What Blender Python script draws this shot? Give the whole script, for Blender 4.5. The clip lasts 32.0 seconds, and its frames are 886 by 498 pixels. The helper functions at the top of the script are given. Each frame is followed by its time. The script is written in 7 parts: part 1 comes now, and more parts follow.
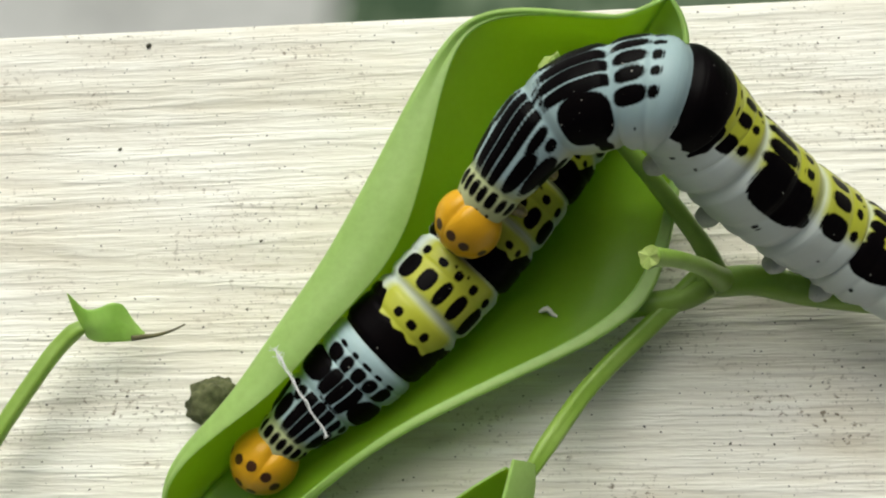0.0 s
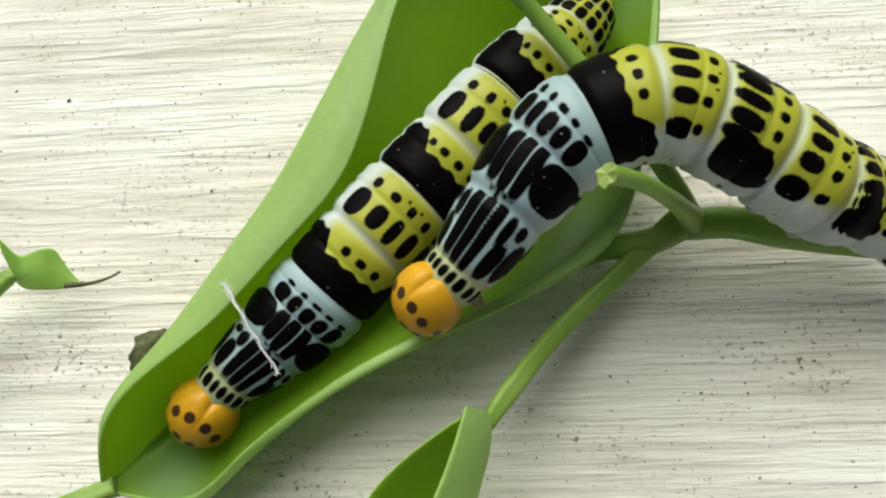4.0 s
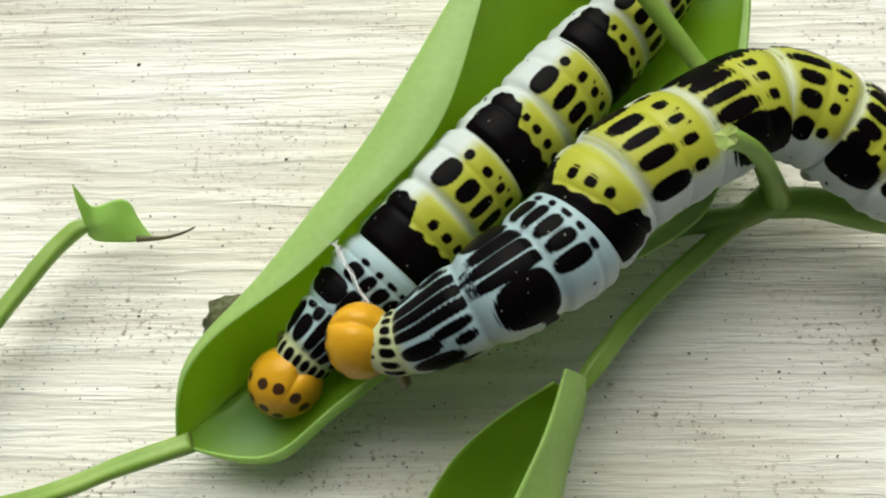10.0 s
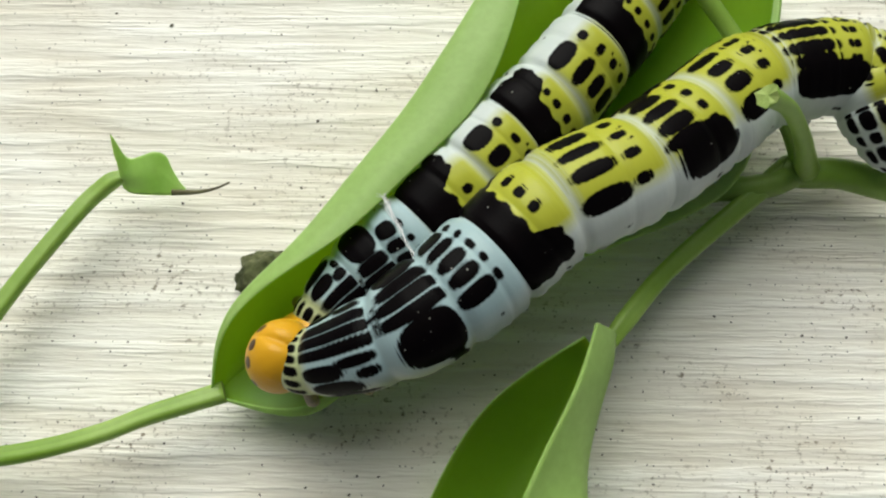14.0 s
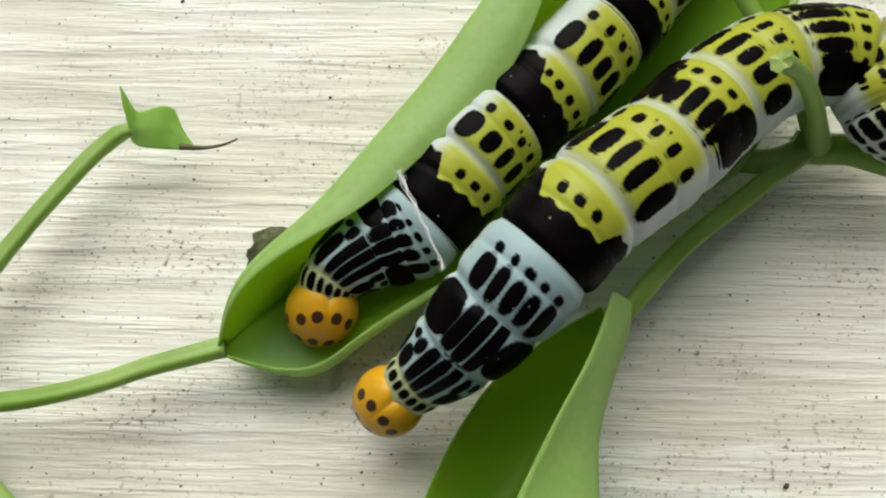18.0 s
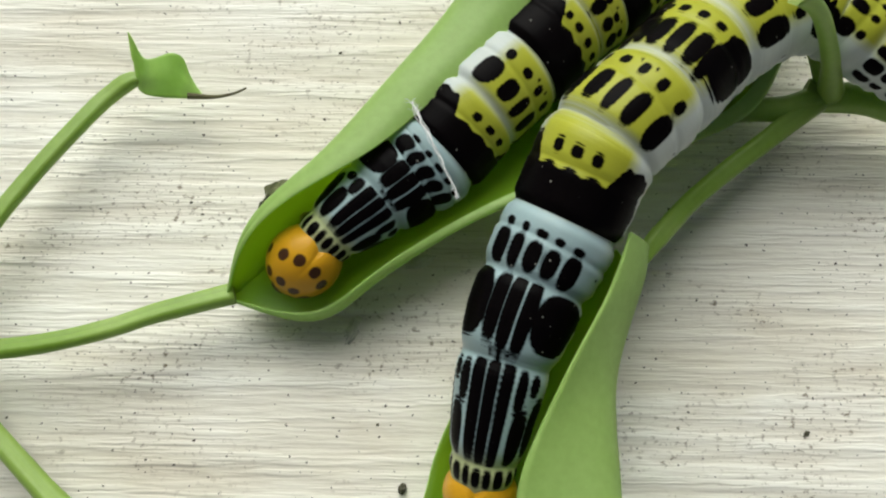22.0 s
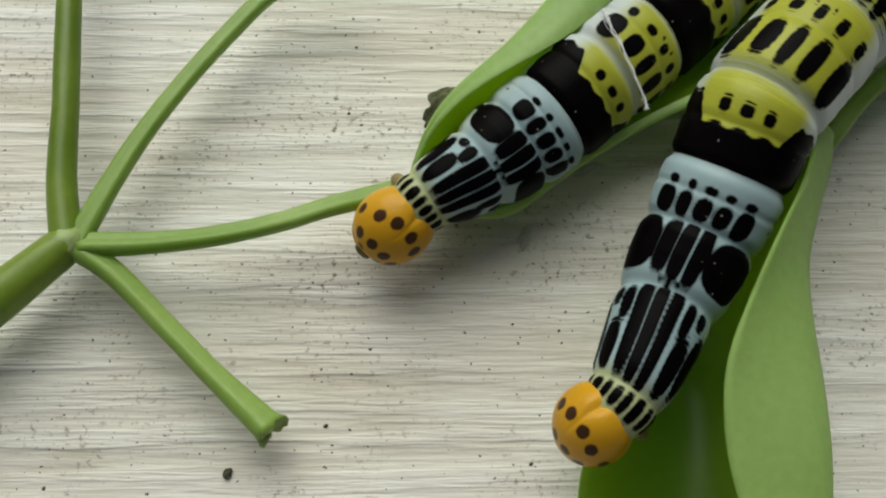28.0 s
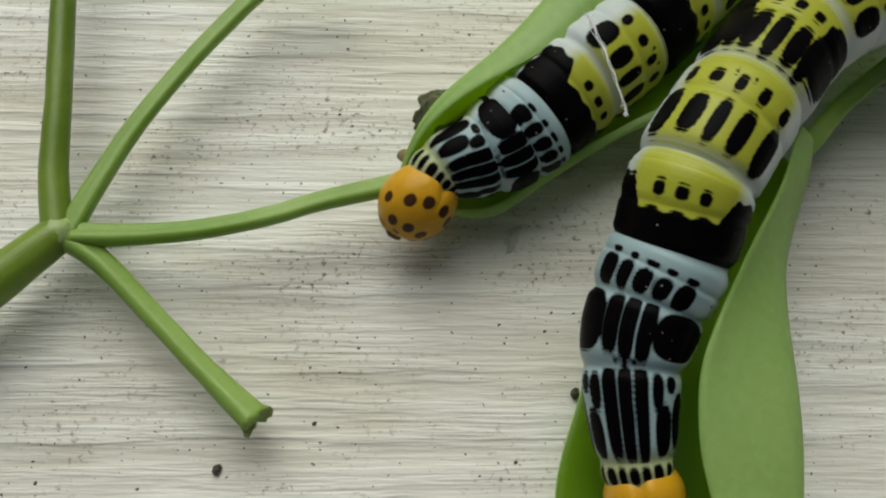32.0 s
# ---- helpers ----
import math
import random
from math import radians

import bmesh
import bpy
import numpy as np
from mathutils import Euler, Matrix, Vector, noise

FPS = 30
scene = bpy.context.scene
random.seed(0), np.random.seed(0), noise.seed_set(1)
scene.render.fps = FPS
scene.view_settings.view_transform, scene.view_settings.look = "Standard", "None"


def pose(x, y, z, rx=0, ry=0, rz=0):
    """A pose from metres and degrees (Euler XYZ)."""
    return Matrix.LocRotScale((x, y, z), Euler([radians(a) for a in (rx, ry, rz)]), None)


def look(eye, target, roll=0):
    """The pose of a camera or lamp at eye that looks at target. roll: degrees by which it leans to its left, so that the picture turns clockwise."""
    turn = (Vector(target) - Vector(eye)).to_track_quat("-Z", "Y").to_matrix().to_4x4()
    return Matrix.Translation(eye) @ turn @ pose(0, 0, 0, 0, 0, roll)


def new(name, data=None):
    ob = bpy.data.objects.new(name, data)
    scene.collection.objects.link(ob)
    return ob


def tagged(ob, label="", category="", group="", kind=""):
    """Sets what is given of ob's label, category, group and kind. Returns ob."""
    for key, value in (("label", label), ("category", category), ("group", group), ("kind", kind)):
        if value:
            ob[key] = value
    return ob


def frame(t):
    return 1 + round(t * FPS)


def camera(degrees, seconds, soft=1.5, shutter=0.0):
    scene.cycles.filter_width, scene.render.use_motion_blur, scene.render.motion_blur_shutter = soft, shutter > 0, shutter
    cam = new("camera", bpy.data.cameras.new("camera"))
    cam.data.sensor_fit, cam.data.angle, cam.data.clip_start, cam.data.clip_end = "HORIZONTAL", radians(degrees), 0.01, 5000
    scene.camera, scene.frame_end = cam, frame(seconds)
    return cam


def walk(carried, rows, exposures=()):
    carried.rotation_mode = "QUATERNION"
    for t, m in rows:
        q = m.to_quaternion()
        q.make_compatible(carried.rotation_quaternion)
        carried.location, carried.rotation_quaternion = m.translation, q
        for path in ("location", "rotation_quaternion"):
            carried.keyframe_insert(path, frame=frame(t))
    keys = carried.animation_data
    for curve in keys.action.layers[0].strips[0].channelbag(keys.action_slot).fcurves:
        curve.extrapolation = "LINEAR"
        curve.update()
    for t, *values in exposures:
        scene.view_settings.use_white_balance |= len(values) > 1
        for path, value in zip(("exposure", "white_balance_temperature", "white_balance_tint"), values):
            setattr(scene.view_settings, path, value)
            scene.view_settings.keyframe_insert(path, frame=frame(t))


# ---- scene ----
# ---- camera ----
EXPOSURES = [(0.0, 0.0, 6230, -2), (6.0, 0.08, 6170, -2), (13.0, 0.0, 6130, -2), (19.0, -0.07, 6130, -2), (24.5, -0.18, 6130, -2),
             (28.0, -0.5, 6130, -2), (32.0, -0.6, 6080, -2)]
cam = camera(50.0, 32.0, soft=2.2)
walk(cam, [
    (0.0, pose(0.00451, 0.00930, 0.08217, 12.391, 4.549, -0.678)),
    (0.5, pose(0.00452, 0.00857, 0.08194, 12.695, 4.562, -0.560)),
    (1.0, pose(0.00639, 0.00906, 0.08222, 12.618, 5.079, -0.685)),
    (1.5, pose(0.00590, 0.00899, 0.08250, 12.636, 4.835, -0.790)),
    (2.0, pose(0.00633, 0.00793, 0.08242, 13.013, 4.867, -0.578)),
    (2.5, pose(0.00663, 0.00753, 0.08241, 13.013, 4.963, -0.479)),
    (4.5, pose(0.00904, 0.00185, 0.07487, 15.049, 5.471, -0.947)),
    (5.0, pose(0.00367, 0.00170, 0.07460, 15.529, 4.294, -0.678)),
    (5.5, pose(0.00272, 0.00095, 0.07444, 15.657, 3.976, -0.250)),
    (6.0, pose(0.00103, 0.00071, 0.07374, 15.653, 3.243, -0.113)),
    (6.5, pose(0.00086, 0.00072, 0.07367, 15.552, 3.032, -0.120)),
    (7.0, pose(0.00108, 0.00131, 0.07365, 15.247, 3.249, -0.162)),
    (7.5, pose(0.00148, 0.00127, 0.07397, 15.578, 3.205, -0.180)),
    (8.0, pose(0.00029, 0.00046, 0.07490, 15.576, 2.754, -0.102)),
    (8.5, pose(0.00106, 0.00016, 0.07554, 15.745, 2.864, -0.070)),
    (9.0, pose(-0.00000, -0.00000, 0.07566, 15.912, 2.666, 0.000)),
    (9.5, pose(-0.00046, -0.00022, 0.07586, 15.825, 2.531, 0.052)),
    (10.0, pose(-0.00176, -0.00116, 0.07604, 15.944, 2.205, 0.171)),
    (10.5, pose(-0.00516, -0.00283, 0.07582, 16.160, 1.346, 0.653)),
    (11.0, pose(-0.00659, -0.00384, 0.07569, 16.409, 0.759, 0.619)),
    (11.5, pose(-0.00711, -0.00412, 0.07564, 16.315, 0.681, 0.703)),
    (12.0, pose(-0.00604, -0.00456, 0.07569, 16.325, 1.031, 0.802)),
    (12.5, pose(-0.00606, -0.00473, 0.07564, 16.446, 0.876, 0.765)),
    (13.0, pose(-0.00620, -0.00431, 0.07555, 16.117, 0.916, 0.870)),
    (13.5, pose(-0.00555, -0.00468, 0.07576, 16.234, 1.057, 0.868)),
    (14.0, pose(-0.00594, -0.00551, 0.07597, 16.653, 0.697, 0.891)),
    (14.5, pose(-0.00582, -0.00563, 0.07620, 16.656, 0.679, 0.906)),
    (16.5, pose(-0.00523, -0.00554, 0.07577, 16.342, 0.977, 1.168)),
    (17.0, pose(-0.00527, -0.00604, 0.07599, 16.447, 0.958, 1.101)),
    (17.5, pose(-0.00673, -0.00718, 0.07541, 16.789, 0.592, 1.125)),
    (18.0, pose(-0.00707, -0.00706, 0.07480, 16.596, 0.605, 1.118)),
    (18.5, pose(-0.00900, -0.00891, 0.07329, 17.027, 0.055, 0.848)),
    (19.0, pose(-0.01016, -0.01017, 0.07188, 16.954, -0.086, 0.746)),
    (19.5, pose(-0.01012, -0.01093, 0.07119, 17.099, -0.031, 0.613)),
    (20.0, pose(-0.01030, -0.01138, 0.07131, 17.111, -0.088, 0.445)),
    (20.5, pose(-0.00901, -0.01194, 0.07220, 17.379, 0.275, 0.368)),
    (21.0, pose(-0.00909, -0.01163, 0.07272, 17.524, 0.037, 0.361)),
    (21.5, pose(-0.00900, -0.01169, 0.07253, 17.548, 0.140, 0.420)),
    (22.0, pose(-0.00903, -0.01153, 0.07268, 17.363, 0.113, 0.493)),
    (22.5, pose(-0.00872, -0.01123, 0.07263, 17.327, 0.275, 0.503)),
    (23.0, pose(-0.00866, -0.01096, 0.07263, 17.215, 0.222, 0.505)),
    (23.5, pose(-0.00900, -0.01132, 0.07309, 17.249, 0.097, 0.573)),
    (24.0, pose(-0.00895, -0.01147, 0.07347, 17.091, 0.148, 0.621)),
    (24.5, pose(-0.01059, -0.01194, 0.07387, 17.252, -0.278, 0.649)),
    (26.5, pose(-0.02067, -0.01463, 0.07152, 17.623, -2.358, 0.536)),
    (27.0, pose(-0.02504, -0.01536, 0.07035, 17.988, -3.275, 0.611)),
    (27.5, pose(-0.02606, -0.01706, 0.06906, 18.397, -3.206, 0.173)),
    (28.0, pose(-0.02517, -0.02008, 0.06762, 19.325, -1.839, -0.880)),
    (28.5, pose(-0.02531, -0.01967, 0.06767, 19.220, -1.975, -0.607)),
    (29.0, pose(-0.02612, -0.01939, 0.06745, 19.180, -2.027, -0.551)),
    (29.5, pose(-0.02599, -0.01874, 0.06754, 18.824, -2.305, -0.557)),
    (30.0, pose(-0.02590, -0.01879, 0.06752, 18.764, -2.286, -0.472)),
    (30.5, pose(-0.02572, -0.01911, 0.06769, 18.893, -2.090, -0.363)),
    (31.0, pose(-0.02555, -0.01934, 0.06806, 18.892, -2.254, -0.388)),
    (31.5, pose(-0.02519, -0.01962, 0.06867, 18.906, -2.490, -0.402)),
    (32.0, pose(-0.02479, -0.01982, 0.06881, 18.855, -2.354, -0.533)),
], exposures=EXPOSURES)

MM = 0.001

# ---- light ----
world = bpy.data.worlds.new("sky")
scene.world = world
world.use_nodes = True
wn = world.node_tree.nodes
sky = wn.new("ShaderNodeTexSky")
sky.sky_type, sky.sun_disc = 'NISHITA', False
sky.air_density, sky.dust_density, sky.ozone_density = 0.1, 5.0, 0.0
sky.sun_elevation, sky.sun_rotation = radians(49), radians(-12)
world.node_tree.links.new(sky.outputs[0], wn["Background"].inputs[0])
wn["Background"].inputs[1].default_value = 0.11
sun = new("sun", bpy.data.lights.new("sun", 'SUN'))
sun.data.energy, sun.data.angle, sun.data.color = 2.72, radians(60), (1.0, 0.943, 0.885)
sun.matrix_world = look((-0.18, 0.85, 1.0), (0, 0, 0))

# ---- materials ----
def material(name):
    m = bpy.data.materials.new(name)
    m.use_nodes = True
    t = m.node_tree
    return m, t, t.nodes["Principled BSDF"]


def node(t, kind, **values):
    n = t.nodes.new(kind)
    for key, value in values.items():
        if key.startswith("i_"):
            n.inputs[key[2:].replace("_", " ")].default_value = value
        elif key == "operation":
            n.operation = value
        elif key == "data_type":
            n.data_type = value
    return n


def coords(t, scale=(1, 1, 1), turn=(0, 0, 0)):
    c = t.nodes.new("ShaderNodeTexCoord")
    m = t.nodes.new("ShaderNodeMapping")
    m.inputs["Scale"].default_value, m.inputs["Rotation"].default_value = scale, turn
    t.links.new(c.outputs["Object"], m.inputs["Vector"])
    return m.outputs[0]


def noise_of(t, vector, scale, detail=4.0, rough=0.55):
    n = t.nodes.new("ShaderNodeTexNoise")
    n.inputs["Scale"].default_value, n.inputs["Detail"].default_value, n.inputs["Roughness"].default_value = scale, detail, rough
    if vector is not None:
        t.links.new(vector, n.inputs["Vector"])
    return n.outputs["Fac"]


def ramp(t, fac, *stops):
    r = t.nodes.new("ShaderNodeValToRGB")
    el = r.color_ramp.elements
    while len(el) < len(stops):
        el.new(0.5)
    for e, (at, colour) in zip(el, stops):
        e.position, e.color = at, (*colour, 1)
    t.links.new(fac, r.inputs[0])
    return r.outputs[0]


def blend(t, fac, a, b, mode='MIX'):
    m = t.nodes.new("ShaderNodeMix")
    m.data_type, m.blend_type = 'RGBA', mode
    for value, socket in ((fac, m.inputs[0]), (a, m.inputs[6]), (b, m.inputs[7])):
        if isinstance(value, (int, float)):
            socket.default_value = value
        elif isinstance(value, tuple):
            socket.default_value = (*value, 1)
        else:
            t.links.new(value, socket)
    return m.outputs[2]


def bumped(t, bsdf, height, depth, strength=1.0, normal=None):
    b = t.nodes.new("ShaderNodeBump")
    b.inputs["Distance"].default_value, b.inputs["Strength"].default_value = depth, strength
    t.links.new(height, b.inputs["Height"])
    if normal is not None:
        t.links.new(normal, b.inputs["Normal"])
    t.links.new(b.outputs[0], bsdf.inputs["Normal"])
    return b.outputs[0]


def wood_material():
    m, t, p = material("weathered_white_wood")
    warp = noise_of(t, coords(t, (40, 40, 40)), 1.0, 2.0)
    bend = t.nodes.new("ShaderNodeCombineXYZ")
    t.links.new(warp, bend.inputs[1])
    bent = t.nodes.new("ShaderNodeVectorMath")
    bent.operation = 'MULTIPLY_ADD'
    bent.inputs[1].default_value = (0, 1.1, 0)
    t.links.new(bend.outputs[0], bent.inputs[0])
    t.links.new(coords(t, (50, 720, 50)), bent.inputs[2])
    strand = noise_of(t, bent.outputs[0], 1.0, 2.0, 0.5)
    fine = noise_of(t, coords(t, (260, 2600, 260)), 1.0, 3.0, 0.6)
    rough = t.nodes.new("ShaderNodeCombineXYZ")
    t.links.new(noise_of(t, coords(t, (700, 900, 700)), 1.0, 3.0, 0.6), rough.inputs[1])
    torn = t.nodes.new("ShaderNodeVectorMath")
    torn.operation = 'MULTIPLY_ADD'
    torn.inputs[1].default_value = (0, 0.15, 0)
    t.links.new(rough.outputs[0], torn.inputs[0])
    t.links.new(coords(t, (40, 640, 40)), torn.inputs[2])
    ridge = noise_of(t, torn.outputs[0], 1.0, 3.0, 0.62)
    crest = ramp(t, ridge, (0.36, (0, 0, 0)), (0.5, (0.45, 0.45, 0.45)), (0.56, (0.9, 0.9, 0.9)), (0.6, (1, 1, 1)), (0.68, (0.62, 0.62, 0.62)))
    wide = noise_of(t, coords(t, (9, 200, 9)), 1.0, 4.0, 0.6)
    blot = noise_of(t, coords(t, (45, 70, 45)), 1.0, 3.0)
    patch = noise_of(t, coords(t, (75, 120, 75)), 1.0, 4.0, 0.65)
    fleck = noise_of(t, coords(t, (1700, 2100, 1700)), 1.0, 3.0, 0.65)
    crumb = noise_of(t, coords(t, (2300, 2600, 2300)), 1.0, 1.0, 0.5)
    worn = ramp(t, patch, (0.42, (0.25, 0.25, 0.25)), (0.62, (1, 1, 1)))
    grain = ramp(t, strand, (0.28, (0.69, 0.66, 0.60)), (0.5, (0.79, 0.77, 0.725)), (0.66, (0.85, 0.84, 0.795)))
    base = blend(t, worn, (0.83, 0.82, 0.775), grain)
    base = blend(t, 1.0, base, ramp(t, fine, (0.3, (0.95, 0.945, 0.93)), (0.56, (1, 1, 1))), 'MULTIPLY')
    base = blend(t, 1.0, base, ramp(t, wide, (0.3, (0.87, 0.86, 0.83)), (0.52, (1, 1, 1))), 'MULTIPLY')
    base = blend(t, 1.0, base, ramp(t, blot, (0.3, (0.89, 0.86, 0.80)), (0.6, (1, 1, 1))), 'MULTIPLY')
    where = ramp(t, patch, (0.48, (0.03, 0.03, 0.03)), (0.63, (1, 1, 1)))
    spots = blend(t, 1.0, ramp(t, fleck, (0.565, (0, 0, 0)), (0.66, (0.9, 0.9, 0.9))), where, 'MULTIPLY')
    base = blend(t, spots, base, (0.15, 0.115, 0.075))
    base = blend(t, ramp(t, crumb, (0.72, (0, 0, 0)), (0.745, (1, 1, 1))), base, (0.07, 0.06, 0.05))
    # lit crests and shaded valleys of the grain, painted into the colour
    base = blend(t, 1.0, base, ramp(t, crest, (0.2, (0.92, 0.907, 0.875)), (0.95, (1, 1, 0.985))), 'MULTIPLY')
    t.links.new(base, p.inputs["Base Color"])
    p.inputs["Roughness"].default_value = 0.72
    p.inputs["Specular IOR Level"].default_value = 0.3
    n0 = bumped(t, p, crest, 0.00022, 0.6)
    n1 = bumped(t, p, strand, 0.00028, 0.8, n0)
    n2 = bumped(t, p, fine, 0.00009, 0.8, n1)
    bumped(t, p, patch, 0.0006, 0.5, n2)
    return m


def leaf_material(name, dark, light, gloss, glow, clear=0.46, pale_patches=()):
    """The last argument: pale grey-green patches, each with its middle and reach in millimetres."""
    m, t, p = material(name)
    big = noise_of(t, coords(t, (120, 120, 120)), 1.0, 3.0)
    small = noise_of(t, coords(t, (1500, 1500, 1500)), 1.0, 3.0)
    base = ramp(t, big, (0.3, dark), (0.7, light))
    base = blend(t, 1.0, base, ramp(t, small, (0.3, (0.88, 0.9, 0.85)), (0.7, (1, 1, 1))), 'MULTIPLY')
    for x, y, z, reach in pale_patches:
        gap = node(t, "ShaderNodeVectorMath", operation='DISTANCE')
        t.links.new(coords(t), gap.inputs[0])
        gap.inputs[1].default_value = (x * MM, y * MM, z * MM)
        ragged = node(t, "ShaderNodeMath", operation='MULTIPLY_ADD')
        t.links.new(noise_of(t, coords(t, (420, 420, 420)), 1.0, 4.0, 0.6), ragged.inputs[0])
        ragged.inputs[1].default_value = 2.6 * MM
        t.links.new(gap.outputs["Value"], ragged.inputs[2])
        paleness = node(t, "ShaderNodeMapRange")
        paleness.inputs["From Min"].default_value, paleness.inputs["From Max"].default_value = (reach + 2.2) * MM, 2.0 * MM
        paleness.inputs["To Max"].default_value = 0.6
        t.links.new(ragged.outputs[0], paleness.inputs["Value"])
        base = blend(t, paleness.outputs[0], base, (0.34, 0.47, 0.36))
    t.links.new(base, p.inputs["Base Color"])
    p.inputs["Roughness"].default_value = gloss
    bumped(t, p, small, 0.00004, 0.5)
    thin = t.nodes.new("ShaderNodeBsdfTranslucent")
    t.links.new(blend(t, 0.5, base, glow), thin.inputs[0])
    mix = t.nodes.new("ShaderNodeMixShader")
    mix.inputs[0].default_value = clear
    t.links.new(p.outputs[0], mix.inputs[1])
    t.links.new(thin.outputs[0], mix.inputs[2])
    t.links.new(mix.outputs[0], t.nodes["Material Output"].inputs[0])
    return m


# points: strength of the highlights painted as dots on the black marks
def skin_material(name, ground, yellow, cold=None, marks=((0.0012, 0.001, 0.0016), (0.004, 0.003, 0.003)), gloss=0.06, points=0.75):
    m, t, p = material(name)
    ink = t.nodes.new("ShaderNodeAttribute")
    ink.attribute_name = "ink"
    tone = t.nodes.new("ShaderNodeAttribute")
    tone.attribute_name = "tone"
    mottle = noise_of(t, coords(t, (900, 900, 900)), 1.0, 3.0)
    grain = noise_of(t, coords(t, (4000, 4000, 4000)), 1.0, 2.0)
    pale = blend(t, mottle, ground, tuple(min(1, c * 1.15) for c in ground))
    if cold:
        share = t.nodes.new("ShaderNodeAttribute")
        share.attribute_name = "blue"
        pale = blend(t, share.outputs["Fac"], pale, blend(t, mottle, cold, tuple(min(1, c * 1.15) for c in cold)))
    warm = blend(t, mottle, yellow, tuple(min(1, c * 1.2) for c in yellow))
    skin = blend(t, tone.outputs["Fac"], pale, warm)
    edge = t.nodes.new("ShaderNodeMath")
    edge.operation = 'MULTIPLY_ADD'
    edge.inputs[1].default_value, edge.inputs[2].default_value = 0.12, -0.06
    t.links.new(grain, edge.inputs[0])
    add = t.nodes.new("ShaderNodeMath")
    add.operation = 'ADD'
    t.links.new(ink.outputs["Fac"], add.inputs[0])
    t.links.new(edge.outputs[0], add.inputs[1])
    cut = t.nodes.new("ShaderNodeMapRange")
    cut.inputs["From Min"].default_value, cut.inputs["From Max"].default_value = -0.05, 0.06
    t.links.new(add.outputs[0], cut.inputs["Value"])
    black = blend(t, mottle, *marks)
    cell = t.nodes.new("ShaderNodeTexVoronoi")
    cell.inputs["Scale"].default_value = 950
    own = t.nodes.new("ShaderNodeObjectInfo")
    shift = t.nodes.new("ShaderNodeVectorMath")
    shift.operation = 'ADD'
    t.links.new(coords(t), shift.inputs[0])
    t.links.new(own.outputs["Random"], shift.inputs[1])
    t.links.new(shift.outputs[0], cell.inputs["Vector"])
    # small glints on the black skin, put in as pale colour
    point = ramp(t, cell.outputs["Distance"], (0.045, (1, 1, 1)), (0.085, (0, 0, 0)))
    glint_share = ramp(t, mottle, (0.46, (0, 0, 0)), (0.54, (points,) * 3))
    black = blend(t, blend(t, 1.0, point, glint_share, 'MULTIPLY'), black, (0.32, 0.31, 0.28))
    t.links.new(blend(t, cut.outputs[0], skin, black), p.inputs["Base Color"])
    p.inputs["Roughness"].default_value = 0.3
    shine = t.nodes.new("ShaderNodeMapRange")
    shine.inputs["To Min"].default_value, shine.inputs["To Max"].default_value = max(0.5, gloss), gloss
    t.links.new(cut.outputs[0], shine.inputs["Value"])
    t.links.new(shine.outputs[0], p.inputs["Specular IOR Level"])
    p.inputs["IOR"].default_value = 1.3
    p.inputs["Subsurface Weight"].default_value = 0.1
    p.inputs["Subsurface Radius"].default_value = (0.001, 0.0008, 0.0005)
    p.inputs["Subsurface Scale"].default_value = 0.6
    first = bumped(t, p, grain, 0.00003, 0.4)
    if not cold:
        bumped(t, p, mottle, 0.0002, 0.35, first)
    return m


def plain_material(name, dark, light, scale, gloss, depth=0.00004):
    m, t, p = material(name)
    big = noise_of(t, coords(t, (scale,) * 3), 1.0, 4.0)
    fine = noise_of(t, coords(t, (scale * 9,) * 3), 1.0, 3.0)
    base = ramp(t, big, (0.3, dark), (0.7, light))
    base = blend(t, 1.0, base, ramp(t, fine, (0.3, (0.85, 0.85, 0.85)), (0.65, (1, 1, 1))), 'MULTIPLY')
    t.links.new(base, p.inputs["Base Color"])
    p.inputs["Roughness"].default_value = gloss
    bumped(t, p, fine, depth, 0.7)
    return m


WOOD = wood_material()
LEAF_TOP = leaf_material("leaf_upper_side", (0.14, 0.265, 0.02), (0.20, 0.335, 0.033), 0.3, (0.88, 1.0, 0.07), 0.55, pale_patches=((-19.0, 4.4, 2.4, 3.4), (19.0, 42.6, 6.5, 4.2)))
LEAF_UNDER = leaf_material("leaf_under_side", (0.48, 0.69, 0.20), (0.56, 0.77, 0.26), 0.42, (0.56, 0.84, 0.10), 0.5)
STEM = leaf_material("green_stem", (0.22, 0.37, 0.035), (0.35, 0.50, 0.11), 0.4, (0.48, 0.70, 0.09), 0.25)
MAIN_STEM = leaf_material("olive_main_stem", (0.15, 0.235, 0.015), (0.27, 0.37, 0.045), 0.36, (0.42, 0.60, 0.05), 0.25)
JOINT = plain_material("pale_stem_joint", (0.24, 0.35, 0.08), (0.40, 0.48, 0.20), 600, 0.45)
DRY = plain_material("dry_brown_vein", (0.07, 0.06, 0.025), (0.14, 0.13, 0.05), 900, 0.7)
STEM_PALE = plain_material("cut_stem_end", (0.24, 0.34, 0.06), (0.36, 0.44, 0.13), 900, 0.7)
SKIN = skin_material("caterpillar_skin", (0.47, 0.51, 0.485), (0.335, 0.348, 0.032), (0.295, 0.39, 0.405))
PROLEG = plain_material("pale_proleg", (0.38, 0.4, 0.36), (0.5, 0.52, 0.47), 900, 0.5)
LEG = plain_material("brownish_leg", (0.1, 0.07, 0.03), (0.36, 0.27, 0.1), 700, 0.35)
HEAD = skin_material("caterpillar_head_shell", (0.54, 0.285, 0.012), (0.47, 0.22, 0.010), None, ((0.035, 0.016, 0.008), (0.07, 0.03, 0.014)), 0.35, 0.0)
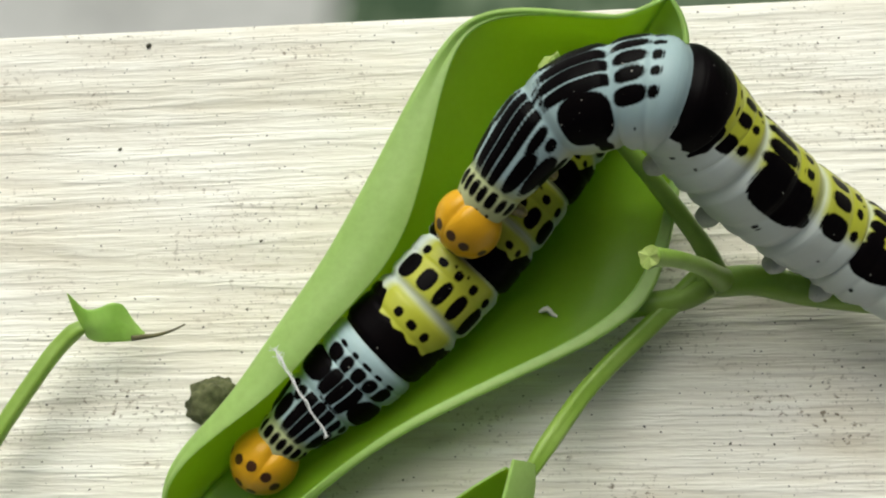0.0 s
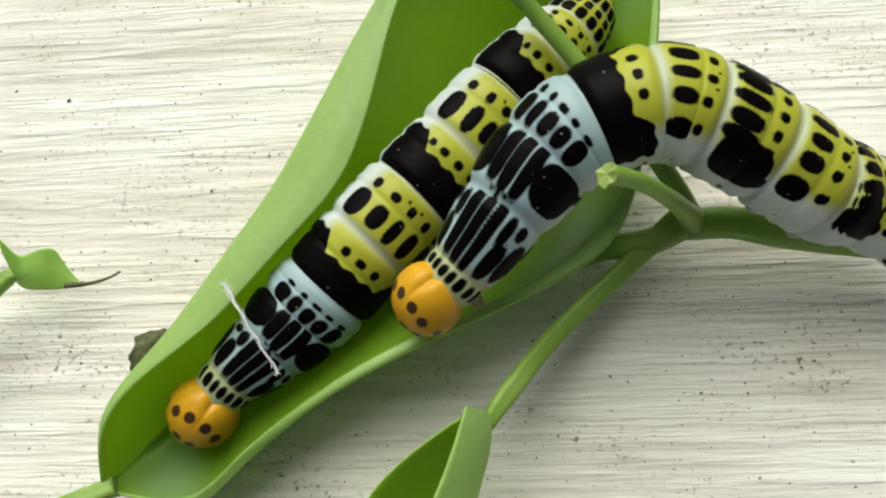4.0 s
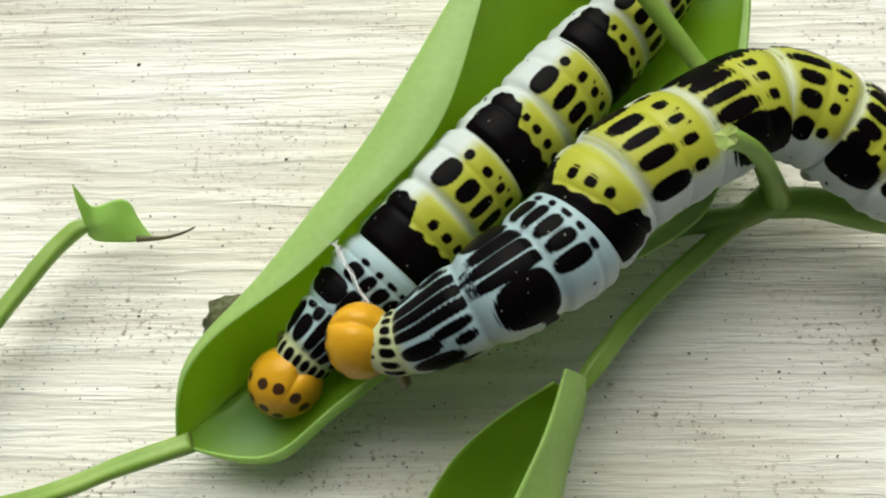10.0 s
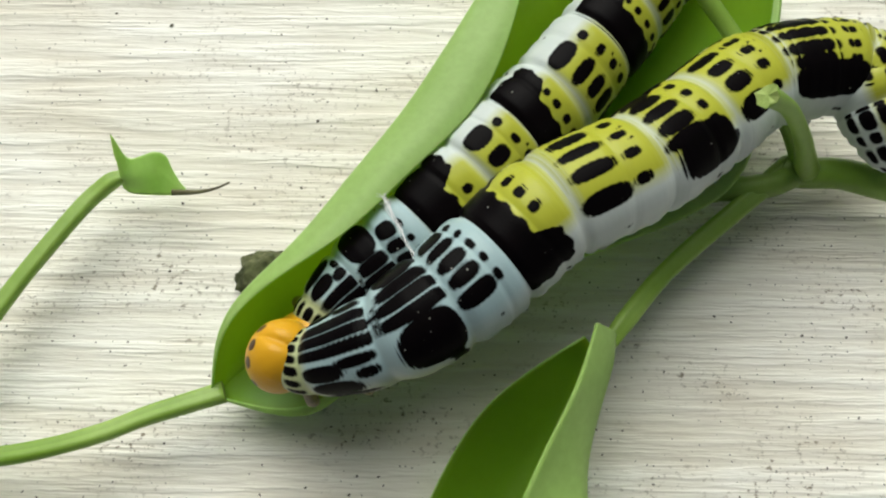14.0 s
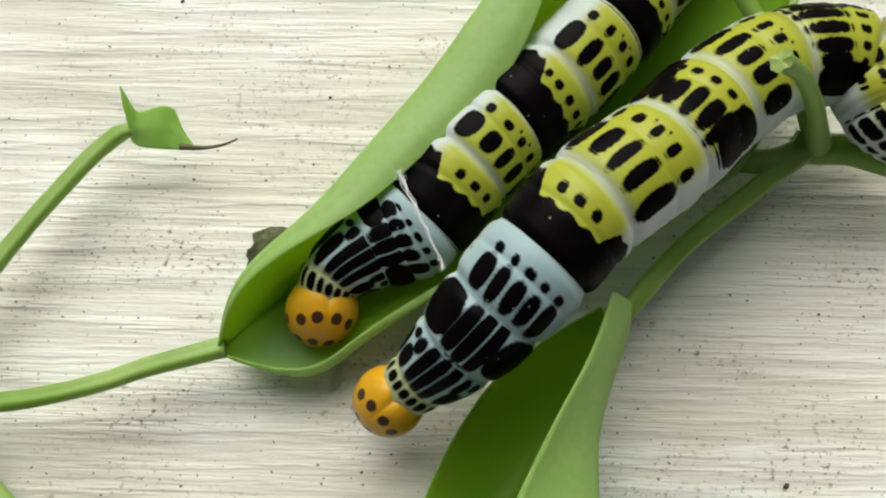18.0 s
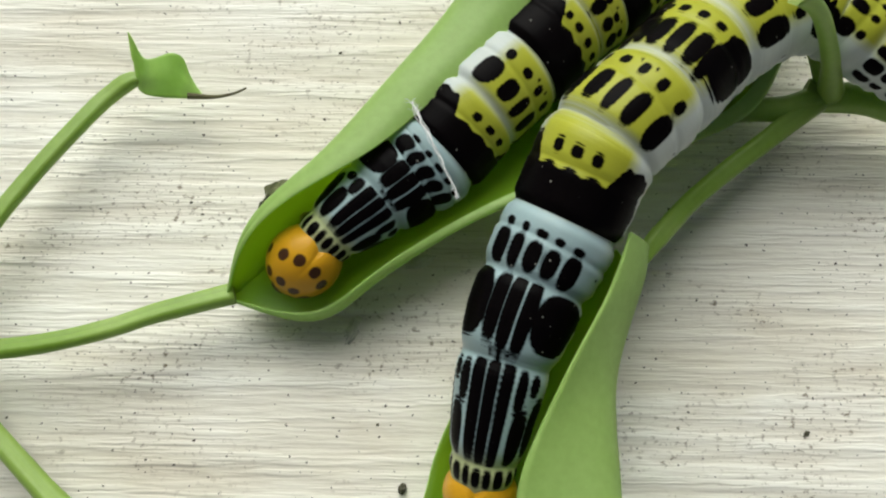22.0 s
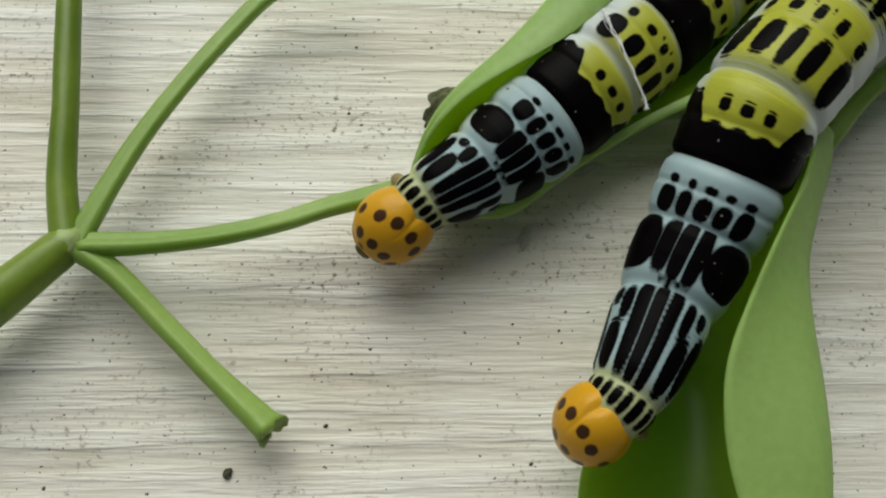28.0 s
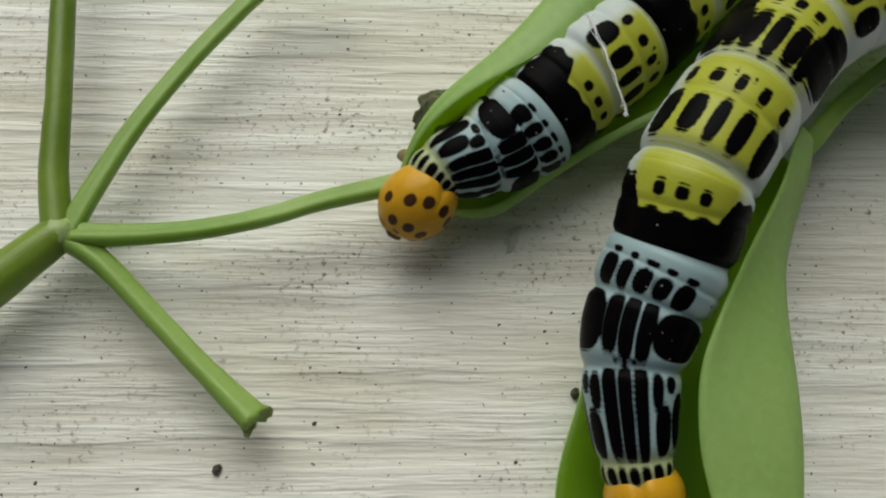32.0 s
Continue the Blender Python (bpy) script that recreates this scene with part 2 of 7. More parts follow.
SILK = plain_material("white_silk", (0.8, 0.8, 0.8), (0.9, 0.9, 0.9), 2000, 0.4)
FRASS = plain_material("grey_green_dropping", (0.05, 0.062, 0.016), (0.19, 0.2, 0.085), 1300, 0.8, 0.0005)
FLAKE = plain_material("pale_flake", (0.5, 0.5, 0.42), (0.72, 0.72, 0.64), 900, 0.5)
CHIP = plain_material("grey_paint", (0.54, 0.55, 0.56), (0.7, 0.71, 0.71), 700, 0.6, 0.0001)
PLASTER = plain_material("grey_plaster", (0.32, 0.32, 0.31), (0.45, 0.45, 0.43), 12, 0.9, 0.0006)
CRUMB = plain_material("dark_crumb", (0.05, 0.05, 0.03), (0.12, 0.11, 0.07), 900, 0.8, 0.0002)


def ground_material():
    m, t, p = material("concrete_and_grass")
    where = t.nodes.new("ShaderNodeSeparateXYZ")
    t.links.new(coords(t, (1, 1, 1)), where.inputs[0])
    edge = noise_of(t, coords(t, (3, 3, 3)), 1.0, 2.0)
    add = t.nodes.new("ShaderNodeMath")
    add.operation = 'MULTIPLY_ADD'
    add.inputs[1].default_value = 0.12
    t.links.new(edge, add.inputs[0])
    t.links.new(where.outputs[0], add.inputs[2])
    grass = ramp(t, noise_of(t, coords(t, (9, 9, 9)), 1.0, 2.0), (0.35, (0.03, 0.06, 0.025)), (0.65, (0.12, 0.16, 0.1)))
    stone = ramp(t, noise_of(t, coords(t, (4, 4, 4)), 1.0, 3.0), (0.3, (0.34, 0.34, 0.33)), (0.7, (0.5, 0.5, 0.49)))
    cut = t.nodes.new("ShaderNodeMapRange")
    cut.inputs["From Min"].default_value, cut.inputs["From Max"].default_value = -0.17, -0.11
    t.links.new(add.outputs[0], cut.inputs["Value"])
    t.links.new(blend(t, cut.outputs[0], stone, grass), p.inputs["Base Color"])
    p.inputs["Roughness"].default_value = 0.9
    return m


GROUND = ground_material()


# ---- mesh helpers ----
def part(name, bm, material_, parent, label=""):
    me = bpy.data.meshes.new(name)
    bm.to_mesh(me)
    bm.free()
    for m in material_ if isinstance(material_, (list, tuple)) else [material_]:
        me.materials.append(m)
    ob = new(name, me)
    ob.parent = parent
    if label:
        tagged(ob, label)
    return ob


def smooth_points(points, steps):
    """A smooth line through the points (Catmull-Rom)."""
    pts = [Vector(p) for p in points]
    out = []
    for i in range(len(pts) - 1):
        a, b, c, d = pts[max(i - 1, 0)], pts[i], pts[i + 1], pts[min(i + 2, len(pts) - 1)]
        for k in range(steps):
            u = k / steps
            out.append(0.5 * ((2 * b) + (c - a) * u + (2 * a - 5 * b + 4 * c - d) * u * u + (3 * b - a - 3 * c + d) * u ** 3))
    out.append(pts[-1])
    return out


def tube(points, radii, sides=14, steps=8, wobble=0.04, bm=None, torn=0.0, groove=0.0):
    """A round stem through points in millimetres, closed at both ends, with a channel along its upper side."""
    bm = bm or bmesh.new()
    line = smooth_points(points, steps)
    n = len(line)
    rings, side = [], Vector((0.3, 0.2, 1))
    for i, p in enumerate(line):
        ahead = (line[min(i + 1, n - 1)] - line[max(i - 1, 0)]).normalized()
        u = ahead.cross(side).normalized()
        v = u.cross(ahead)
        f = i / (n - 1) * (len(radii) - 1)
        r = radii[int(f)] + (radii[min(int(f) + 1, len(radii) - 1)] - radii[int(f)]) * (f - int(f))
        ring = []
        for k in range(sides):
            a = 2 * math.pi * k / sides
            rr = r * (1 + wobble * noise.noise(Vector((p.x * 0.4, p.y * 0.4, k * 0.7)))) * (1 - groove * math.exp(-((a - 1.75) / 0.42) ** 2) + 0.3 * groove * math.exp(-((a - 0.75) / 0.4) ** 2))
            ring.append(bm.verts.new((p + (u * math.cos(a) + v * math.sin(a)) * rr) * MM))
        rings.append(ring)
    for k, v in enumerate(rings[-1] if torn else []):
        v.co += ahead * MM * torn * (0.5 + noise.noise(Vector((k * 1.7, torn * 9, 0.3)))) + (v.co - line[-1] * MM) * 0.5 * abs(noise.noise(Vector((k * 0.9, 2.2, torn))))
    for a, b in zip(rings, rings[1:]):
        for k in range(sides):
            bm.faces.new((a[k], a[(k + 1) % sides], b[(k + 1) % sides], b[k])).smooth = True
    for ring in (rings[0], rings[-1]):
        hub = bm.verts.new(sum((v.co for v in ring), Vector()) / sides)
        for k in range(sides):
            bm.faces.new((ring[k], ring[(k + 1) % sides], hub)).material_index = 1
    bmesh.ops.recalc_face_normals(bm, faces=bm.faces)
    return bm


def loft(stations, along=8, across=10, thick=0.2, ripple=0.18, ease=10, columns=None):
    """A leaf blade with thickness through cross-sections in millimetres: upper side slot 0, under side slot 1. columns: the first and the last cross-section point that is kept."""
    sections = [smooth_points(s, across) for s in stations]
    lines = [smooth_points([s[k] for s in sections], along) for k in range(len(sections[0]))]
    nu, nv = len(lines[0]), len(lines)
    grid = [[lines[v][u].copy() for v in range(nv)] for u in range(nu)]
    for u in range(nu):
        for v in range(nv):
            p = grid[u][v]
            p.z += ripple * noise.noise(Vector((p.x * 0.13, p.y * 0.13, 3.1))) * (abs(v / (nv - 1) - 0.5) * 2)
    for _ in range(ease):
        old = [[p.copy() for p in row] for row in grid]
        for u in range(1, nu - 1):
            for v in range(nv):
                near = (old[u - 1][v] + old[u + 1][v]) / 2
                if 0 < v < nv - 1:
                    near = (near + (old[u][v - 1] + old[u][v + 1]) / 2) / 2
                grid[u][v] = old[u][v].lerp(near, 0.6)
    bm = bmesh.new()
    normals = [[None] * nv for _ in range(nu)]
    for u in range(nu):
        for v in range(nv):
            du = grid[min(u + 1, nu - 1)][v] - grid[max(u - 1, 0)][v]
            dv = grid[u][min(v + 1, nv - 1)] - grid[u][max(v - 1, 0)]
            n = du.cross(dv)
            normals[u][v] = n.normalized() if n.length > 1e-6 else Vector((0, 0, 1))
    mid = normals[nu // 2][nv // 2]
    sign = 1 if mid.z > 0 else -1
    top = [[bm.verts.new(grid[u][v] * MM) for v in range(nv)] for u in range(nu)]
    low = [[bm.verts.new((grid[u][v] - normals[u][v] * sign * thick) * MM) for v in range(nv)] for u in range(nu)]
    v0, v1 = (columns[0] * across, columns[1] * across) if columns else (0, nv - 1)
    for u in range(nu - 1):
        for v in range(v0, v1):
            f = bm.faces.new((top[u][v], top[u + 1][v], top[u + 1][v + 1], top[u][v + 1]))
            g = bm.faces.new((low[u][v], low[u][v + 1], low[u + 1][v + 1], low[u + 1][v]))
            f.smooth = g.smooth = True
            g.material_index = 1
    for v in (v0, v1):
        for u in range(nu - 1):
            f = bm.faces.new((top[u][v], low[u][v], low[u + 1][v], top[u + 1][v]))
            f.material_index = 1
    bmesh.ops.delete(bm, geom=[v for v in bm.verts if not v.link_faces], context='VERTS')
    bmesh.ops.recalc_face_normals(bm, faces=bm.faces)
    return bm


# ---- structure ----
def build_board():
    bm = bmesh.new()
    bmesh.ops.create_cube(bm, size=1.0)
    for v in bm.verts:
        v.co = Vector((v.co.x * 0.6, -0.0997 + v.co.y * 0.3, -0.014 + v.co.z * 0.028))
    bmesh.ops.bevel(bm, geom=[e for e in bm.edges], offset=0.0018, segments=4, profile=0.6, affect='EDGES')
    for f in bm.faces:
        f.smooth = True
    ob = part("board", bm, WOOD, None)
    return tagged(ob, "weathered whitewashed wooden board with fine raised grain", "board", kind="structure")


def build_ledge():
    bm = bmesh.new()
    bmesh.ops.create_cube(bm, size=1.0)
    for v in bm.verts:
        v.co = Vector((v.co.x * 0.56, -0.1097 + v.co.y * 0.24, -0.464 + v.co.z * 0.872))
    bmesh.ops.bevel(bm, geom=[e for e in bm.edges], offset=0.006, segments=2, affect='EDGES')
    ob = part("wall_low", bm, PLASTER, None)
    return tagged(ob, "plain grey plastered low wall under the board", "wall", kind="structure")


def build_ground():
    bm = bmesh.new()
    bmesh.ops.create_grid(bm, x_segments=8, y_segments=8, size=60)
    ob = part("ground", bm, GROUND, None)
    ob.location.z = -0.9
    return tagged(ob, "pale concrete ground below the board", "ground", kind="structure")


build_board()
build_ledge()
build_ground()

# ---- the twig ----
# control lines of the leaves from base to tip, in millimetres
leaf_a_flap_lip = [(-23.7, 3.8, 4.0), (-22.9, 7.9, 7.2), (-19.8, 11.3, 9.2), (-14.0, 15.3, 10.0), (-9.3, 20.4, 10.1), (-4.7, 25.4, 10.1), (-2.2, 31.4, 10.2), (0.6, 42.1, 10.0), (5.1, 44.9, 9.8), (12.6, 44.6, 9.4), (15.2, 44.8, 9.2), (18.6, 46.4, 9.5)]
leaf_a_flap_middle = [(-23.7, 3.8, 4.0), (-23.0, 7.8, 6.8), (-20.7, 11.1, 8.6), (-15.9, 15.2, 9.6), (-11.6, 20.4, 9.9), (-7.4, 25.5, 10.0), (-4.2, 31.5, 10.1), (0.4, 42.1, 9.8), (5.0, 45.1, 9.7), (12.5, 44.7, 9.3), (15.1, 44.9, 9.1), (18.6, 46.4, 9.5)]
leaf_a_flap_fold = [(-23.7, 3.8, 4.0), (-23.1, 7.7, 6.2), (-21.5, 10.8, 7.0), (-17.7, 15.0, 7.5), (-13.8, 20.4, 7.5), (-10.0, 25.8, 7.5), (-6.4, 31.6, 8.0), (0.1, 42.1, 9.5), (4.9, 45.2, 9.6), (12.4, 44.9, 9.2), (15.1, 45.0, 9.0), (18.6, 46.4, 9.5)]
leaf_a_keel = [(-23.7, 3.8, 4.0), (-21.6, 6.6, 1.6), (-17.9, 10.1, 0.9), (-12.3, 14.5, 0.7), (-6.6, 19.1, 0.7), (-1.1, 24.1, 0.7), (4.5, 29.3, 0.7), (7.9, 38.0, 0.8), (13.8, 43.8, 1.2), (17.2, 44.6, 3.6), (18.0, 45.6, 6.5), (18.6, 46.4, 9.5)]
leaf_a_wall_top = [(-23.7, 3.8, 4.0), (-17.0, 2.5, 3.6), (-12.5, 5.7, 5.0), (-6.9, 9.7, 6.3), (-1.7, 12.5, 7.0), (4.9, 15.5, 7.0), (11.7, 18.6, 7.0), (16.2, 22.5, 7.0), (19.0, 31.2, 7.5), (20.5, 40.8, 8.1), (20.2, 44.3, 8.7), (18.6, 46.4, 9.5)]
leaf_a_rim = [(-23.7, 3.8, 4.0), (-16.9, 2.6, 4.4), (-12.5, 5.9, 6.3), (-7.1, 10.2, 7.7), (-2.1, 12.9, 8.4), (4.5, 15.8, 8.0), (11.4, 18.9, 7.8), (15.7, 23.3, 7.5), (18.6, 31.4, 7.8), (20.2, 40.7, 8.3), (20.0, 44.1, 8.8), (18.6, 46.4, 9.5)]
# the rim turns in widely at the base only
for k in range(3, len(leaf_a_rim)):
    leaf_a_rim[k] = tuple(a + 0.35 * (b - a) for a, b in zip(leaf_a_wall_top[k], leaf_a_rim[k]))
LEAF_A = list(zip(leaf_a_flap_lip, leaf_a_flap_middle, leaf_a_flap_fold, leaf_a_keel, leaf_a_wall_top, leaf_a_rim))
leaf_b_flap_lip = [(5.4, 7.9, 11.6), (4.0, 3.6, 12.2), (1.9, -0.6, 12.0), (0.2, -4.4, 11.6), (-1.1, -7.6, 11.2), (-1.6, -10.4, 10.6), (-1.3, -14.9, 9.8), (0.3, -20.3, 8.5), (-0.5, -26.8, 2.0)]
leaf_b_fold = [(6.9, 7.5, 10.0), (6.9, 5.6, 9.4), (6.0, 2.4, 9.0), (5.2, -1.3, 8.7), (5.3, -5.0, 8.8), (5.5, -8.0, 9.0), (5.8, -14.3, 8.8), (4.9, -20.0, 7.6), (-0.5, -26.8, 2.0)]
leaf_b_keel = [(6.0, 6.7, 8.4), (5.2, 4.9, 6.3), (3.2, 1.3, 2.8), (1.0, -3.1, 1.2), (-0.6, -6.8, 0.8), (0.6, -9.2, 0.8), (-0.1, -15.5, 0.8), (-0.3, -21.0, 0.8), (-0.5, -26.8, 2.0)]
leaf_b_margin = [(4.9, 7.2, 9.6), (1.2, 5.2, 6.2), (-2.2, 2.4, 4.6), (-4.9, -1.9, 3.4), (-6.9, -6.7, 2.6), (-7.5, -10.0, 2.4), (-9.2, -16.2, 2.3), (-7.8, -22.5, 2.0), (-0.5, -26.8, 2.0)]
LEAF_B = list(zip(leaf_b_flap_lip, leaf_b_fold, leaf_b_keel, leaf_b_margin))
leaf_c_tip_line = [(-32.6, 23.3, 7.4), (-32.3, 22.8, 6.6), (-31.9, 22.2, 5.4), (-30.8, 22.3, 5.6), (-29.7, 22.6, 5.9), (-28.9, 22.6, 5.2), (-28.5, 21.7, 4.4), (-27.9, 20.8, 3.9), (-27.5, 20.4, 3.6)]
leaf_c_upper_line = [(-32.5, 21.8, 6.2), (-32.2, 21.7, 5.8), (-31.7, 21.3, 5.1), (-30.7, 21.3, 5.3), (-29.7, 21.5, 5.4), (-29.0, 21.5, 4.9), (-28.3, 20.9, 4.3), (-27.9, 20.5, 3.9), (-27.5, 20.2, 3.6)]
leaf_c_lower_line = [(-32.5, 20.9, 5.0), (-32.1, 20.7, 5.0), (-31.7, 20.5, 4.7), (-30.8, 20.5, 4.8), (-29.8, 20.6, 4.9), (-29.0, 20.7, 4.6), (-28.3, 20.3, 4.2), (-27.8, 20.2, 3.9), (-27.4, 20.1, 3.6)]
leaf_c_base_line = [(-32.4, 20.1, 4.2), (-32.1, 19.9, 4.2), (-31.7, 19.7, 4.2), (-31.0, 19.6, 4.2), (-30.0, 19.6, 4.1), (-29.0, 19.6, 4.1), (-28.3, 19.7, 4.0), (-27.7, 19.9, 3.9), (-27.3, 20.0, 3.6)]
LEAF_C = list(zip(leaf_c_tip_line, leaf_c_upper_line, leaf_c_lower_line, leaf_c_base_line))
STEMS = {
    'main': [(-60.8, -15.3, 4.0), (-55.3, -10.9, 4.0), (-50.7, -6.2, 4.0), (-46.6, -1.9, 4.0)],
    'up': [(-46.6, -1.9, 4.0), (-47.7, 2.6, 4.2), (-48.3, 8.2, 4.6), (-49.5, 17.3, 5.0), (-51.1, 29.8, 5.5)],
    'sl': [(-46.0, -1.9, 4.0), (-44.6, 2.1, 4.0), (-42.6, 6.9, 4.0), (-39.7, 12.2, 4.0), (-36.5, 17.1, 4.0), (-34.6, 19.6, 4.0), (-32.7, 20.9, 4.3), (-30.7, 20.4, 4.2)],
    'pet': [(-45.6, -1.9, 4.0), (-41.0, -1.6, 4.2), (-36.3, -0.85, 4.4), (-31.6, 0.5, 4.5), (-28.0, 2.0, 4.4), (-22.7, 3.9, 4.0)],
    'stub': [(-46.8, -1.7, 4.0), (-43.3, -3.6, 3.6), (-38.9, -7.4, 3.2), (-35.0, -10.8, 3.0), (-31.2, -13.9, 3.0)],
    'stemB': [(22.2, 22.7, 4.5), (17.5, 18.6, 4.8), (12.0, 13.6, 5.5), (8.2, 9.0, 7.6), (6.5, 6.6, 8.0)],
    'stemR': [(20.5, 22.9, 4.3), (21.8, 22.5, 4.3), (25.4, 22.5, 4.3), (29.3, 21.6, 4.2), (37.8, 20.3, 4.0)],
    'stubT': [(22.3, 22.6, 5.0), (20.0, 22.4, 11.0), (17.0, 22.0, 17.0), (14.8, 21.8, 19.5)],
    'stubU': [(22.3, 22.8, 4.6), (20.6, 25.3, 7.0), (17.4, 29.3, 9.2), (14.0, 33.4, 11.0), (11.4, 36.2, 12.5), (10.0, 37.7, 13.5), (9.2, 38.4, 14.0)],
    'low': [(10.3, 19.0, 4.2), (12.2, 19.6, 4.6), (15.1, 20.7, 4.8), (19.0, 21.2, 4.6), (21.8, 22.5, 4.4)],
    'thread': [(-28.5, 19.9, 3.9), (-26.6, 20.1, 3.5), (-25.1, 20.5, 3.4), (-23.9, 20.9, 3.8)],
}
SILK_LONG = 7.3
SCRAP_AT = (8.5, 20.2, 5.2)
FRASS_AT = (-21.7, 14.4)
CHIP_AT = (29.4, 48.0)
FLAKES = [(-11.2, 10.1, 25), (-16.4, 4.5, 70)]
CRUMBS = [(-12.2, -7.5, 1.9), (18.2, -3.2, 1.1), (-37.8, -12.8, 1.7), (-31.1, -9.6, 0.8), (-16.7, -12.4, 0.7), (-14.2, -2.8, 0.6), (-18.3, 28.7, 0.7), (-32.0, 37.9, 0.8), (-37.1, 39.1, 0.6), (-17.6, -2.3, 0.5), (-29.8, 48.2, 1.2), (-29.9, 15.0, 0.6)]
twig = tagged(new("leafy_twig"), "green leafy twig with curled glossy leaves lying on the board", "plant")


def build_twig():
    global long_leaf, leaf_flap, folded_leaf, folded_stalk, chewed, chewed_stalk
    long_leaf = part("leaf", loft(LEAF_A, 8, 9, columns=(3, 5)), [LEAF_TOP, LEAF_UNDER], twig, "long boat-shaped leaf with rolled-in edges")
    leaf_flap = part("leaf_flap", loft(LEAF_A, 8, 9, columns=(0, 3)), [LEAF_TOP, LEAF_UNDER], long_leaf, "half of the blade folded over, pale under side showing")
    part("midrib", tube([Vector(s[3]) + Vector((0, 0, -0.12)) for s in LEAF_A[1:-2]], (0.36, 0.3, 0.26, 0.2), 8, 6), [STEM, STEM], long_leaf)
    folded_leaf = part("leaf", loft(LEAF_B), [LEAF_TOP, LEAF_UNDER], twig, "folded leaf with a pale underside flap")
    chewed = part("leaf", loft(LEAF_C, 4, 4, 0.22, 0.3, 1), [LEAF_UNDER, LEAF_UNDER], twig, "small chewed leaf remnant")
    part("vein", tube(STEMS['thread'], (0.3, 0.17, 0.11, 0.08), 8), [DRY, DRY], chewed, "bare thin vein curling up")
    both = [STEM, STEM_PALE]
    part("stem", tube(STEMS['main'], (1.75, 1.72, 1.68, 1.35), 20), [MAIN_STEM, STEM_PALE], twig, "thick olive green main stem")
    part("stem", tube(STEMS['up'], (1.15, 0.97, 0.9), 20), [MAIN_STEM, STEM_PALE], twig)
    chewed_stalk = part("petiole", tube(STEMS['sl'], (0.9, 0.76, 0.7, 0.72, 0.75, 0.25), 20, groove=0.3), both, twig)
    part("petiole", tube(STEMS['pet'], (0.95, 0.78, 0.72, 0.72, 0.85), 20, groove=0.34), both, twig)
    part("stem_stub", tube(STEMS['stub'], (1.0, 0.88, 0.8, 0.85, 1.1), 20, torn=0.5, groove=0.22), both, twig, "side stem with a blunt cut end")
    folded_stalk = part("petiole", tube(STEMS['stemB'], (0.95, 0.8, 0.74, 0.76, 0.5), 20, groove=0.25), STEM, twig)
    part("stem", tube(STEMS['stemR'], (1.15, 1.25, 1.3, 1.4)), both, twig)
    part("stem_stub", tube(STEMS['stubT'], (1.1, 0.72, 0.62, 0.6, 0.72), torn=0.4), both, twig, "short broken stub with a pale torn end")
    part("stem_stub", tube(STEMS['stubU'], (1.0, 0.75, 0.7, 0.68, 0.66, 0.85), torn=0.45), both, twig, "long bare leafless stalk with a pale torn end")
    part("petiole", tube(STEMS['low'], (0.8, 0.9, 1.0, 1.1)), both, twig)
    knot = bmesh.new()
    bmesh.ops.create_icosphere(knot, subdivisions=3, radius=1.0)
    for v in knot.verts:
        n = 1 + 0.12 * noise.noise(v.co * 2.2)
        v.co = (Vector(STEMS['main'][-1]) + Vector((v.co.x * 1.4, v.co.y * 1.3, v.co.z * 1.35)) * n) * MM
    for f in knot.faces:
        f.smooth = True
    part("node", knot, JOINT, twig, "swollen pale green stem joint")
    thread = bmesh.new()
    for k in range(4):
        off = Vector((0, 0.2 * math.sin(k * 2.1), 0.15 * math.cos(k * 1.7)))
        line = [Vector((SILK_LONG * u, 0.09 * math.sin(u * 23 + k), 0.4 * math.sin(math.pi * u) + 0.06 * math.cos(u * 17))) + off * (1 - u) * (0.9 if k else 0) for u in (0, 0.1, 0.2, 0.3, 0.4, 0.5, 0.6, 0.7, 0.8, 0.9, 1)]
        tube(line, (0.075, 0.05, 0.065, 0.045, 0.08) if not k else (0.025, 0.018, 0.018), 6, 5, 0.2, thread)
    rng = random.Random(7)
    for k in range(34):
        low = k % 3 == 1
        a = Vector((SILK_LONG - rng.uniform(0, 0.8) if low else rng.uniform(-0.3, 0.8), 0, 0))
        turn = rng.uniform(-1.3, 1.3) + (0 if low else math.pi)
        d = Vector((math.cos(turn), math.sin(turn), rng.uniform(-0.1, 0.1))) * rng.uniform(0.1, 0.4 if low else 0.6)
        tube([a, a + d * 0.6 + Vector((0, rng.uniform(-0.1, 0.1), 0)), a + d], (0.026, 0.02, 0.01), 5, 2, 0.1, thread)
    global silk
    silk = part("silk_strand", thread, [SILK, SILK], twig, "white silk thread spun across the leaf")
    scrap = bmesh.new()
    tube([Vector(SCRAP_AT) + Vector(p) for p in ((-0.9, 0.3, 0), (-0.3, 0.5, 0.2), (0.2, 0, 0.15), (0.9, -0.4, 0))], (0.12, 0.3, 0.22, 0.1), 7, 3, 0.5, scrap)
    part("scrap", scrap, [FLAKE, FLAKE], twig, "crumpled pale shred stuck to the leaf")


build_twig()


